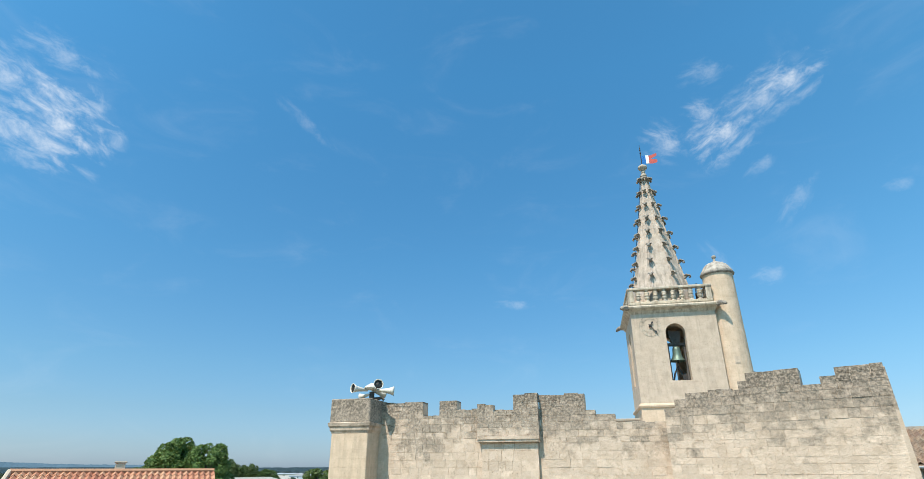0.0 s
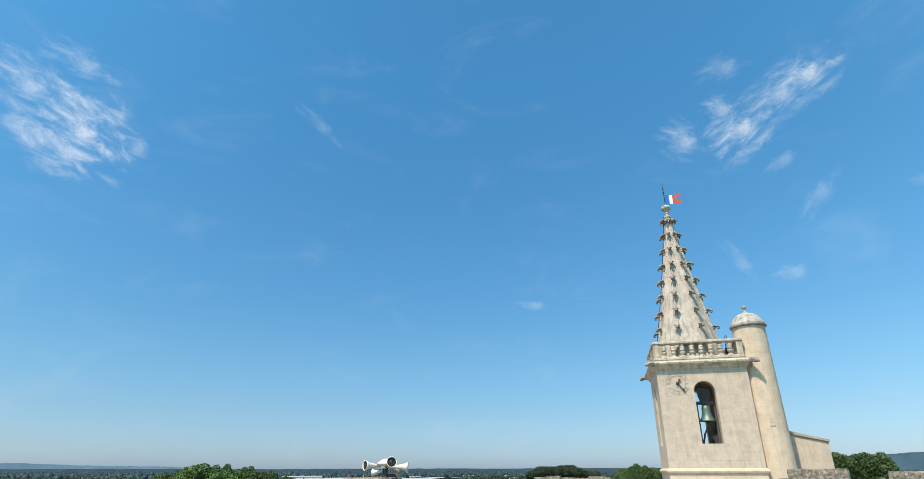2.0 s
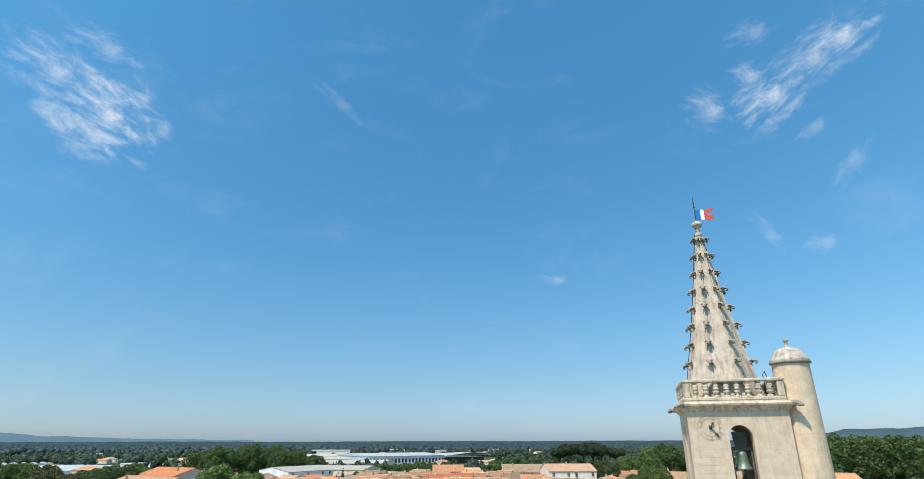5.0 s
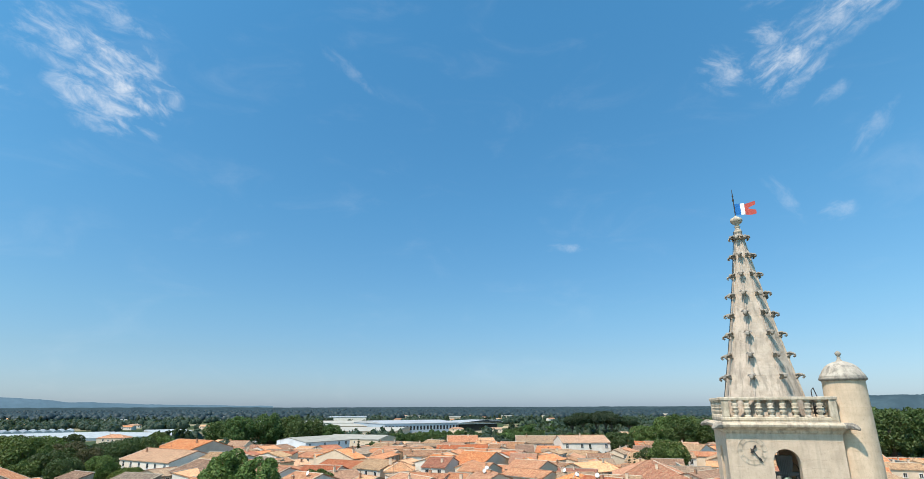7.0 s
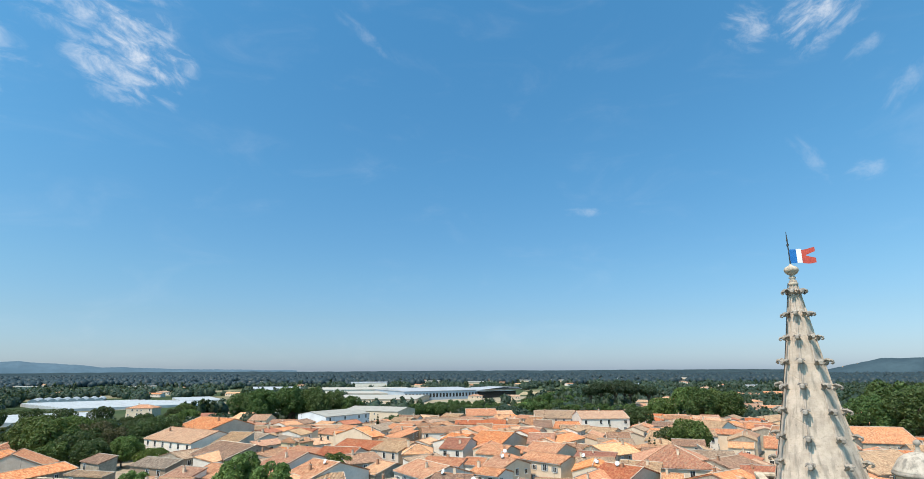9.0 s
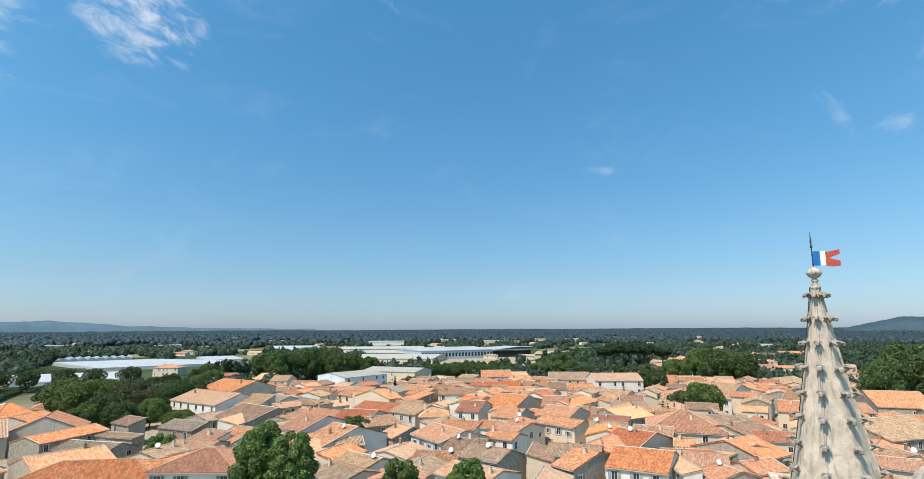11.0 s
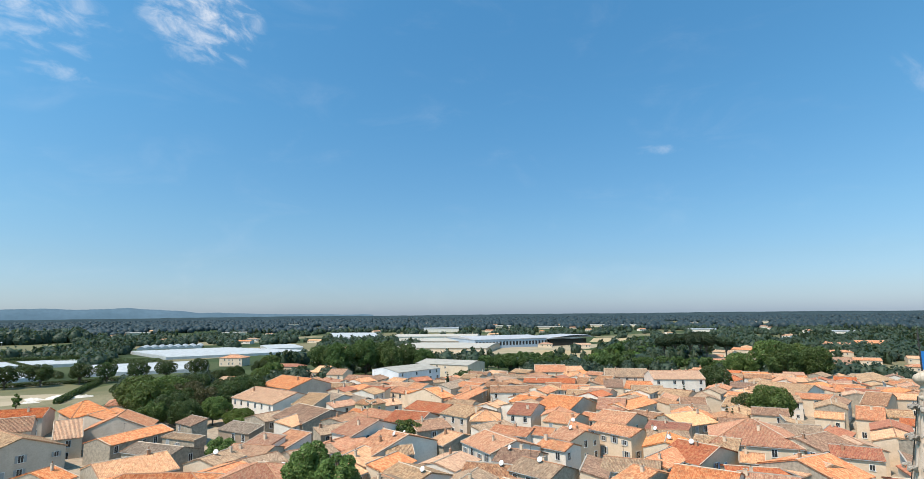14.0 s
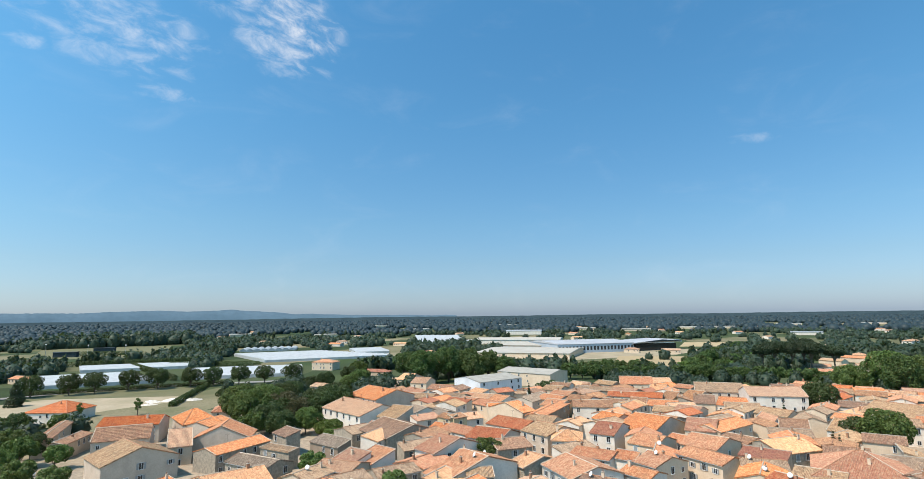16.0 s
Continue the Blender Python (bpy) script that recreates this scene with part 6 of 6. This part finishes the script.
grove = random.Random(8)
GROVE = tree_meshes(33, 8.5, 5.6, 1.5, "leaf_grove", 2600, 0.36, 18)
for i in range(26):
    u = i / 25
    for side in (-9, 9):
        x, y = -122 - 14 * u + side * (1 + u) + grove.uniform(-4, 4), 376 + 250 * u + grove.uniform(-4, 4)
        tree(x, y, (GROVE, ROW[0], ROW[1])[grove.randrange(3)], grove.uniform(0.85, 1.15), "fresh green tree in a dense grove", "green grove")
for x, y, s in ((-178, 86, 0.85), (-161, 86, 0.62)):
    tree(x, y, grove.choice((BIG[0], BIG[1], DARK[0])), s, "leafy tree in the dense town garden")


# ---- woods and hedgerows of the plain ----
def lump(rnd, sides=7):
    """The body of a far crown, one metre high and wide, with a knobbly skin."""
    v = []
    for z, r in ((0.03, 0.36), (0.34, 0.52), (0.70, 0.40)):
        v += [(r * rnd.uniform(0.78, 1.18) * math.cos(6.283 * (i + 0.5 * (z > 0.3)) / sides), r * rnd.uniform(0.78, 1.18) * math.sin(6.283 * (i + 0.5 * (z > 0.3)) / sides), z + rnd.uniform(-0.07, 0.07) * (z > 0.1)) for i in range(sides)]
    v.append((rnd.uniform(-0.1, 0.1), rnd.uniform(-0.1, 0.1), 1.0))
    f = []
    for k in (0, sides):
        for i in range(sides):
            j = (i + 1) % sides
            f += [(k + i, k + j, k + sides + i), (k + j, k + sides + j, k + sides + i)]
    f += [(2 * sides + i, 2 * sides + (i + 1) % sides, 3 * sides) for i in range(sides)]
    return v, f


def far_crown(rnd, sprays, shape="round"):
    """A crown of one metre: a dark body and leaf sprays that break its outline."""
    v, f = lump(rnd)
    slim = 0.42 if shape == "tall" else 1.0
    v = [(x * slim, y * slim, z * (0.93 if sprays else 1.0)) for x, y, z in v]
    if sprays:
        blobs = [(0, 0, 0.2 + 0.2 * k, slim * (0.40, 0.50, 0.42, 0.26)[k]) for k in range(4)]
        blobs += [(slim * 0.34 * math.cos(a), slim * 0.34 * math.sin(a), rnd.uniform(0.3, 0.7), slim * 0.22) for a in (0.4, 1.7, 2.9, 4.1, 5.4)]
        lv, lf = leaf_cloud(rnd, blobs, sprays, 0.075 if sprays > 120 else 0.11)
        f += [tuple(len(v) + i for i in q) for q in lf]
        v += [tuple(p) for p in lv]
    return np.array(v), np.array(f)


def scatter(name, spots, crowns, material, label):
    """Many crowns in one mesh: spots are x, y, height, width."""
    rnd = random.Random(len(spots))
    vs, fs, base = [], [], 0
    for x, y, h, w in spots:
        v, f = rnd.choice(crowns)
        a = rnd.uniform(0, 6.28)
        c, s = math.cos(a), math.sin(a)
        q = np.empty_like(v)
        q[:, 0] = (v[:, 0] * c - v[:, 1] * s) * w + x
        q[:, 1] = (v[:, 0] * s + v[:, 1] * c) * w + y
        q[:, 2] = v[:, 2] * h + mound(x, y) - 0.2
        vs.append(q)
        fs.append(f + base)
        base += len(v)
    verts, tris = np.concatenate(vs), np.concatenate(fs)
    me = bpy.data.meshes.new(name)
    me.vertices.add(len(verts))
    me.vertices.foreach_set("co", verts.astype(np.float32).ravel())
    me.loops.add(len(tris) * 3)
    me.loops.foreach_set("vertex_index", tris.astype(np.int32).ravel())
    me.polygons.add(len(tris))
    me.polygons.foreach_set("loop_start", np.arange(0, len(tris) * 3, 3, dtype=np.int32))
    me.update(calc_edges=True)
    me.validate()
    me.materials.append(MATS[material])
    tagged(new(name, me), label, "woods", kind="stuff")


def clear_of(x, y, r=0):
    """Keeps the woods off the roofs, plots and halls, and off the low ground before them."""
    if math.hypot(x + 70, y - 120) < 150 + r:
        return False
    for cx, cy, cr in OPEN:
        d = Vector((cx + 3, cy + 27))
        way = d.normalized()
        back = Vector((cx - x, cy - y)).dot(way)
        side = abs((x - cx) * way.y - (y - cy) * way.x)
        if -cr - r < back < cr + r + 0.10 * d.length and side < cr + r:
            return False
    return True


OPEN = [(-450, 112, 46), (-420, 92, 40), (-430, 150, 40), (-535, 165, 42), (-405, 195, 46), (-300, 85, 40), (-350, 110, 36), (-640, 375, 42), (-510, 310, 60), (-480, 345, 60), (-450, 300, 40), (-520, 420, 40), (-668, 720, 80),
        (-760, 190, 60), (-820, 235, 70), (-900, 290, 80), (-185, 425, 36), (-155, 435, 30), (-218, 725, 45), (-372, 255, 16),
        (-199, 237, 28), (-195, 279, 34), (-330, 455, 50), (-280, 455, 40), (-345, 540, 45), (-290, 560, 55), (-235, 600, 40), (-440, 650, 60), (-620, 920, 40), (-150, 1060, 26), (60, 990, 20)]
FAR_HALLS = [(15.5, 1480, 130), (22, 1300, 60), (27, 1420, 54), (44, 1500, 70), (53, 1180, 44), (9, 1750, 60), (61, 1320, 44), (35, 1950, 90), (48, 2100, 70), (3, 1900, 60)]
for bearing, d, run in FAR_HALLS:
    OPEN.append((-3 - d * math.sin(radians(bearing)), -27 + d * math.cos(radians(bearing)), run * 0.55))
VILLAS = [(-52, 394, 15, 16, "orange", "cream"), (-43, 433, 100, 14, "pale", "cream"), (-31, 449, 20, 18, "tan", "cream"), (-58, 432, 5, 12, "pink", "white"), (-26, 551, 10, 20, "pale", "yellow"), (-45, 560, 95, 16, "pale", "yellow"),
          (-12, 742, 75, 24, "pale", "white"), (5, 470, 12, 16, "pale", "cream"), (-8, 500, 80, 14, "tan", "cream"), (24, 520, 10, 18, "pink", "cream"), (35, 440, 4, 16, "orange", "cream"), (-14, 425, 95, 13, "tan", "white"),
          (-200, 548, 20, 18, "pale", "cream"), (-172, 562, 105, 14, "tan", "white"), (-240, 545, 15, 15, "pink", "cream"), (-330, 300, 30, 15, "orange", "cream"), (-312, 322, 120, 12, "orange", "white"), (-283, 318, 25, 14, "pink", "cream"),
          (-300, 240, 20, 22, "red", "cream"), (-640, 470, 15, 20, "orange", "white"), (-690, 520, 40, 16, "pale", "white"), (-560, 520, 15, 22, "pale", "cream"), (-470, 80, 20, 18, "orange", "cream"), (-700, 95, 10, 26, "orange", "cream"), (60, 400, 5, 18, "orange", "cream"), (90, 430, 100, 15, "pale", "cream"), (70, 470, 5, 20, "pale", "cream")]
far_rnd = random.Random(3)
for i in range(44):
    az = math.radians(far_rnd.uniform(-26, 80))
    d = far_rnd.uniform(480, 1600)
    x, y = -3 - d * math.sin(az), -27 + d * math.cos(az)
    if clear_of(x, y, 8):
        VILLAS.append((x, y, far_rnd.uniform(0, 180), far_rnd.uniform(12, 22), far_rnd.choice(("orange", "pale", "pink", "tan")), far_rnd.choice(("white", "cream"))))
for x, y, turn, run, roof, wall in VILLAS:
    OPEN.append((x, y, run * 0.6))
    house(x, y, turn, run, 4.5, 4.5, 3.7 if run != 24 else 8.0, 1.4, "gable" if int(x) % 3 else "hip", roof, wall, base=0.0, name="farmhouse")
rnd = random.Random(77)
near_c = [far_crown(rnd, 210) for i in range(6)]
far_c = [far_crown(rnd, 60) for i in range(7)]
thin_c = [far_crown(rnd, 0) for i in range(9)]
tall_c = [far_crown(rnd, 46, "tall") for i in range(4)]
near_spots, far_spots, tall_spots, distant = [], [], [], []
for i in range(7600):
    az = math.radians(rnd.uniform(-30, 88))
    d = 230 * (1.0 / (1.0 - rnd.random() * 0.80)) ** 1.05
    x, y = -3 - d * math.sin(az), -27 + d * math.cos(az)
    if not clear_of(x, y, 6) or d > 1250:
        continue
    if noise.noise((x * 0.012, y * 0.012, 3.0)) < -0.12:
        continue
    left = math.degrees(az) > 50
    if left and d < 620 and rnd.random() < 0.5:
        continue
    if d < 420 and rnd.random() < 0.55:
        continue
    h = rnd.uniform(4.5, 9.0) if d < 520 else rnd.uniform(6.0, 13.0)
    (near_spots if d < 520 else far_spots).append((x, y, h, h * rnd.uniform(0.85, 1.3)))
for i in range(560):
    az = math.radians(rnd.uniform(-30, 88))
    d = 420 + 900 * rnd.random()
    cx, cy = -3 - d * math.sin(az), -27 + d * math.cos(az)
    ang = 0.5 + rnd.choice((0, 1.571)) + rnd.uniform(-0.1, 0.1)
    run = rnd.uniform(90, 220)
    poplar = rnd.random() < 0.45
    if i % 3 == 0 or d < 650:
        step = 4.6 + d / 260
        for j in range(int(run / step)):
            u = j * step - run / 2
            x, y = cx + u * math.cos(ang) + rnd.uniform(-1.5, 1.5), cy + u * math.sin(ang) + rnd.uniform(-1.5, 1.5)
            if not clear_of(x, y, 4):
                continue
            h = rnd.uniform(6, 11)
            (tall_spots if poplar else far_spots).append((x, y, h * (1.3 if poplar else 1.0), h * (1.2 if poplar else 1.1)))
# tall dark stand behind the playing field
for i in range(90):
    u = rnd.random()
    far_spots.append((-985 + 40 * u + rnd.uniform(-30, 30), 225 + 190 * u + rnd.uniform(-12, 12), rnd.uniform(15, 24), rnd.uniform(14, 22)))
for i in range(15000):
    az = math.radians(rnd.uniform(-30, 88))
    d = 1230 + 3050 * rnd.random() ** 1.15
    x, y = -3 - d * math.sin(az), -27 + d * math.cos(az)
    if noise.noise((x * 0.004, y * 0.004, 7.0)) < -0.26 or (d < 2300 and not clear_of(x, y, 4)):
        continue
    h = rnd.uniform(8, 15) * (1.25 if rnd.random() < 0.12 else 1.0)
    distant.append((x, y, h, h * rnd.uniform(0.7, 1.3) + d / 500))
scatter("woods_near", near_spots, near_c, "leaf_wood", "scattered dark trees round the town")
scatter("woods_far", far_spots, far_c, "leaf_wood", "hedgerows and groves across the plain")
scatter("woods_cypress", tall_spots, tall_c, "leaf_cypress", "dark windbreak rows of cypress")
scatter("woods_distant", distant, thin_c, "leaf_hazed", "woods towards the horizon, tinted blue for haze")


def hedge(ax, ay, bx, by, w, h, label):
    rnd = random.Random(int(ax))
    n = max(4, int(math.hypot(bx - ax, by - ay) / 1.2))
    bl = [(ax + (bx - ax) * i / n, ay + (by - ay) * i / n, h * 0.45, h * 0.55) for i in range(n + 1)]
    v, f = leaf_cloud(rnd, bl, n * 75, 0.34)
    o = new("hedge", mesh_from("hedge", v, f, "leaf_dark"))
    tagged(o, label, "hedge")


hedge(-283, 96, -350, 146, 3, 3.0, "long clipped dark hedge beside a lawn")
hedge(-540, 172, -398, 146, 4, 4.4, "long broad hedge between two greenhouses")
hedge(-600, 128, -545, 236, 3, 5.0, "clipped hedge behind greenhouses")
hedge(-520, 196, -452, 240, 3, 4.5, "dark clipped hedge behind a greenhouse")
hedge(-771, 196, -715, 245, 3, 5.0, "dark hedge along the playing field")
hedge(-395, 60, -352, 160, 3, 2.2, "low dark hedge along the road")


# ---- greenhouses and halls in the plain ----
def greenhouse(corner, along, across, spans, length, z_low, z_high, label, slip=0.0):
    """Rows of arched plastic tunnels side by side; slip: how far each one ends short of the last."""
    gh = thing("greenhouse", pose(corner[0], corner[1], 0), label, "greenhouse", "greenhouses")
    u, v = Vector(along).normalized(), Vector(across).normalized()
    w = Vector(across).length / spans
    for i in range(spans):
        verts, faces = [], []
        steps = 7
        o = v * (w * i)
        for e in (0, length - slip * i):
            for s in range(steps + 1):
                a = s / steps
                z = z_low + (z_high - z_low) * math.sin(math.pi * a)
                p = o + v * (w * a * 0.985) + u * e
                verts.append((p.x, p.y, z))
            for a in (0.985, 0):
                p = o + v * (w * a) + u * e
                verts.append((p.x, p.y, 0.0))
        k = steps + 3
        for s in range(k):
            t = (s + 1) % k
            faces.append((s, t, k + t, k + s))
        faces.append(tuple(range(k)))
        faces.append(tuple(range(2 * k - 1, k - 1, -1)))
        part("tunnel", mesh_from("tunnel", verts, faces, "plastic_sheet", False), "", gh)


greenhouse((-426, 66), (0.42, 0.9, 0), (-66, 16, 0), 10, 76, 2.3, 3.3, "pale plastic greenhouse tunnels side by side", 1.2)
greenhouse((-518, 126), (0.45, 0.88, 0), (-44, 12, 0), 6, 84, 2.4, 3.2, "grey-white plastic greenhouse tunnels behind a hedge", -1.5)
greenhouse((-392, 158), (0.60, 0.8, 0), (-62, 22, 0), 9, 70, 2.3, 3.3, "pale plastic greenhouse tunnels beside a broad hedge", -2.0)
greenhouse((-648, 330), (-0.8, 0.6, 0), (32, 59, 0), 8, 46, 1.6, 3.6, "white arched tunnels in a row")
greenhouse((-478, 262), (0.45, 0.89, 0), (-108, 28, 0), 13, 122, 2.2, 3.4, "long white greenhouse block", 2.4)
greenhouse((-486, 377), (0.5, 0.86, 0), (-60, 40, 0), 7, 38, 2.6, 3.4, "white greenhouse block among trees")
greenhouse((-632, 615), (0.9, 0.42, 0), (-130, 140, 0), 15, 84, 3.0, 3.8, "long white greenhouse block")
greenhouse((-560, 560), (-0.8, 0.5, 0), (80, 66, 0), 20, 60, 3.0, 3.6, "long white greenhouse block")


def flat_hall(name, x, y, turn, length, depth, height, rise, wall, roof, label, bays=0):
    h = thing(name, pose(x, y, 0, 0, 0, turn), label, "hall", "halls in the plain")
    part("wall", boxed(-length / 2, length / 2, 0, depth, -0.5, height), wall, h)
    bm = bmesh.new()
    vs = [[bm.verts.new((sx * (length / 2 + 0.6), yy, zz)) for yy, zz in ((-0.6, height), (depth / 2, height + rise), (depth + 0.6, height), (depth + 0.6, height - 0.3), (-0.6, height - 0.3))] for sx in (-1, 1)]
    bm.faces.new(vs[0])
    bm.faces.new(vs[1][::-1])
    for i in range(5):
        bm.faces.new((vs[0][i], vs[1][i], vs[1][(i + 1) % 5], vs[0][(i + 1) % 5]))
    bmesh.ops.recalc_face_normals(bm, faces=bm.faces)
    part("roof", bm, roof, h)
    if bays:
        pane = mesh_of("window", boxed(-1.1, 1.1, -0.12, 0.1, height * 0.30, height * 0.72), "dark_glass")
        for i in range(bays):
            o = part("window", pane, "", h)
            o.matrix_basis = Matrix.Translation((-length / 2 + (i + 0.5) * length / bays, 0, 0))
    return h


flat_hall("exhibition_hall", -272, 528, 52.5, 88, 90, 9.5, 2.2, "cladding_blue", "hall_roof", "long blue-grey hall with a row of tall dark windows", 22)
wing = thing("entrance_wing", pose(-232, 594, 0, 0, 0, 65), "low hall wing under a dark sloping roof", "hall")
part("wall", boxed(-30, 30, 0, 40, -0.5, 7.0), "dark_glass", wing)
bm = bmesh.new()
prism(bm, [(-36, 8.5), (36, 8.5), (36, 9.2), (30, 11.0), (-30, 9.6)], -4, 44)
part("roof", bm, "hall_roof", wing)
bm = bmesh.new()
prism(bm, [(-26, 9.6), (32, 9.4), (32, 9.9), (6, 11.6)], -6, -4.05)
part("gable", bm, "dark_net", wing)
flat_hall("packing_shed", -300, 425, 18, 92, 95, 5.0, 1.8, "wall_cream", "shed_roof", "wide cream shed with a very low roof")
flat_hall("packing_shed", -345, 520, 18, 80, 60, 6.0, 1.8, "wall_cream", "shed_roof", "wide cream shed with a very low roof")
flat_hall("packing_shed", -440, 625, 26, 120, 70, 6.0, 2.0, "wall_white", "shed_roof", "large pale shed in the plain")
flat_hall("packing_shed", -620, 920, 30, 70, 40, 8.0, 1.2, "wall_white", "hall_roof", "white hall far off in the plain")
flat_hall("packing_shed", -150, 1060, 10, 46, 30, 5.0, 0.8, "wall_white", "hall_roof", "white hall far off in the plain")
flat_hall("packing_shed", 60, 990, -4, 36, 30, 5.0, 0.8, "wall_white", "hall_roof", "white hall far off in the plain")
for bearing, d, run in FAR_HALLS:
    b = radians(bearing)
    flat_hall("packing_shed", -3 - d * math.sin(b), -27 + d * math.cos(b), bearing + 8, run, 28, 5.0, 0.8, "wall_cream", "shed_roof", "pale hall far off among the woods")
for x, y in ((-752, 178), (-811, 236)):
    flat_hall("net_house", x, y, 52, 23, 9, 5.6, 0.4, "dark_net", "dark_net", "dark shade-net house on a green field")


def floodlight(x, y):
    mast = thing("floodlight_mast", pose(x, y, 0.0), "slim grey floodlight mast beside the playing field", "floodlight", "floodlights")
    bm = bmesh.new()
    tube(bm, [(0, 0, -0.2), (0, 0, 14.0)], [0.3, 0.16], 8)
    part("mast", bm, "shutter_grey", mast)
    part("lamp_head", boxed(-1.3, 1.3, -0.25, 0.25, 13.6, 14.6, bevel=0.05), "white_paint", mast)


for x, y in ((-779, 167), (-709, 188), (-668, 211)):
    floodlight(x, y)


def heap(x, y, r, h, turn):
    """A loose mound of pale rubble."""
    rnd = random.Random(int(x))
    bm = bmesh.new()
    rings = [[bm.verts.new((r * k * rnd.uniform(0.8, 1.2) * math.cos(6.283 * i / 14), 0.5 * r * k * rnd.uniform(0.8, 1.2) * math.sin(6.283 * i / 14), h * (1 - k) ** 0.8 * rnd.uniform(0.7, 1.2) - 0.02)) for i in range(14)] for k in (1.0, 0.75, 0.5, 0.25)]
    for a, b in zip(rings, rings[1:]):
        for i in range(14):
            bm.faces.new((a[i], a[(i + 1) % 14], b[(i + 1) % 14], b[i]))
    bm.faces.new(rings[-1])
    o = tagged(new("rubble_heap", mesh_of("rubble_heap", bm, "chalk")), "low heap of white rubble on a sandy lot", "rubble", "rubble heaps")
    o.matrix_world = pose(x, y, 0.09, 0, 0, turn)


for x, y, r, h, turn in ((-302, 106, 7, 1.6, 50), (-308, 97, 5, 1.2, 20), (-296, 112, 5, 1.4, 70), (-299, 92, 4, 0.9, 40)):
    heap(x, y, r, h, turn)


# ---- hills on the horizon ----
def hills(name, az0, az1, dist, profile, label, material="hazed_hill"):
    verts, faces = [], []
    n = 420
    for i in range(n + 1):
        u = i / n
        az = math.radians(az0 + (az1 - az0) * u)
        seg = u * (len(profile) - 1)
        a = int(min(seg, len(profile) - 2))
        z = profile[a] + (profile[a + 1] - profile[a]) * (seg - a)
        z += (7.0 if dist > 4350 else 2.5) * noise.noise((u * 26, dist * 0.01, 0)) + 2.4 * noise.noise((u * 150, 3, 0)) + 2.0 * noise.noise((u * 420, 3, 0))
        for k, (dd, zz) in enumerate(((0, -5), (60, z * 0.55), (140, z), (300, -5))):
            d = dist + dd
            verts.append((-3 - d * math.sin(az), -27 + d * math.cos(az), zz))
    for i in range(n):
        for k in range(3):
            a = i * 4 + k
            faces.append((a, a + 1, a + 5, a + 4))
    tagged(new(name, mesh_from(name, verts, faces, material, True)), label, "hills", kind="structure")


hills("backdrop_hills_west", 90, 40, 4400, [77, 76, 77, 81, 86, 82, 90, 96, 89, 97, 81, 62, 54, 47, 44, 39, 35], "wooded hills along the horizon, haze painted blue-grey into their colour")
hills("backdrop_ridge_north", 92, -40, 4300, [25, 27, 25, 26, 29, 25, 28, 26, 29, 27, 29, 27, 26], "low dark wooded rise along the horizon, haze-blue painted into its colour", "hazed_wood")
hills("backdrop_hill_east", -9, -40, 3600, [24, 82, 84, 100, 112, 106, 100, 98, 92], "wooded hill with pale houses at its foot", "hazed_hill_wood")
for az, d, z, w in ((-10.4, 3730, 38, 26), (-11.0, 3735, 46, 34), (-11.5, 3735, 54, 30), (-12.1, 3730, 60, 22)):
    a = math.radians(az)
    house(-3 - d * math.sin(a), -27 + d * math.cos(a), az, w, 8, 8, z, 3.0, "gable", "pale", "white", base=z - 16, name="farmhouse", windows=False, chimney=0)



# ---- parked car ----
car = thing("car", pose(-176.5, 15.5, mound(-176.5, 15.5), 0, 0, 60), "white hatchback parked under trees", "car")
bm = bmesh.new()
prism(bm, [(-2.05, 0.35), (2.0, 0.35), (2.05, 0.75), (1.55, 0.92), (0.85, 1.0), (0.25, 1.45), (-1.2, 1.48), (-1.9, 1.0), (-2.08, 0.8)], -0.85, 0.85)
bmesh.ops.bevel(bm, geom=list(bm.edges), offset=0.06, segments=2, affect="EDGES")
part("body", bm, "car_white", car)
bm = bmesh.new()
prism(bm, [(0.80, 1.02), (0.26, 1.40), (-1.15, 1.42), (-1.75, 1.03)], -0.865, 0.865)
part("windows", bm, "dark_glass", car)
for wx in (-1.3, 1.3):
    for wy in (-0.78, 0.78):
        o = part("wheel", lathe([(0.0, -0.1), (0.20, -0.1), (0.32, -0.09), (0.33, 0.0), (0.32, 0.09), (0.20, 0.1), (0.0, 0.1)], 14), "rubber", car)
        o.matrix_basis = pose(wx, wy, 0.33, 90, 0, 0)
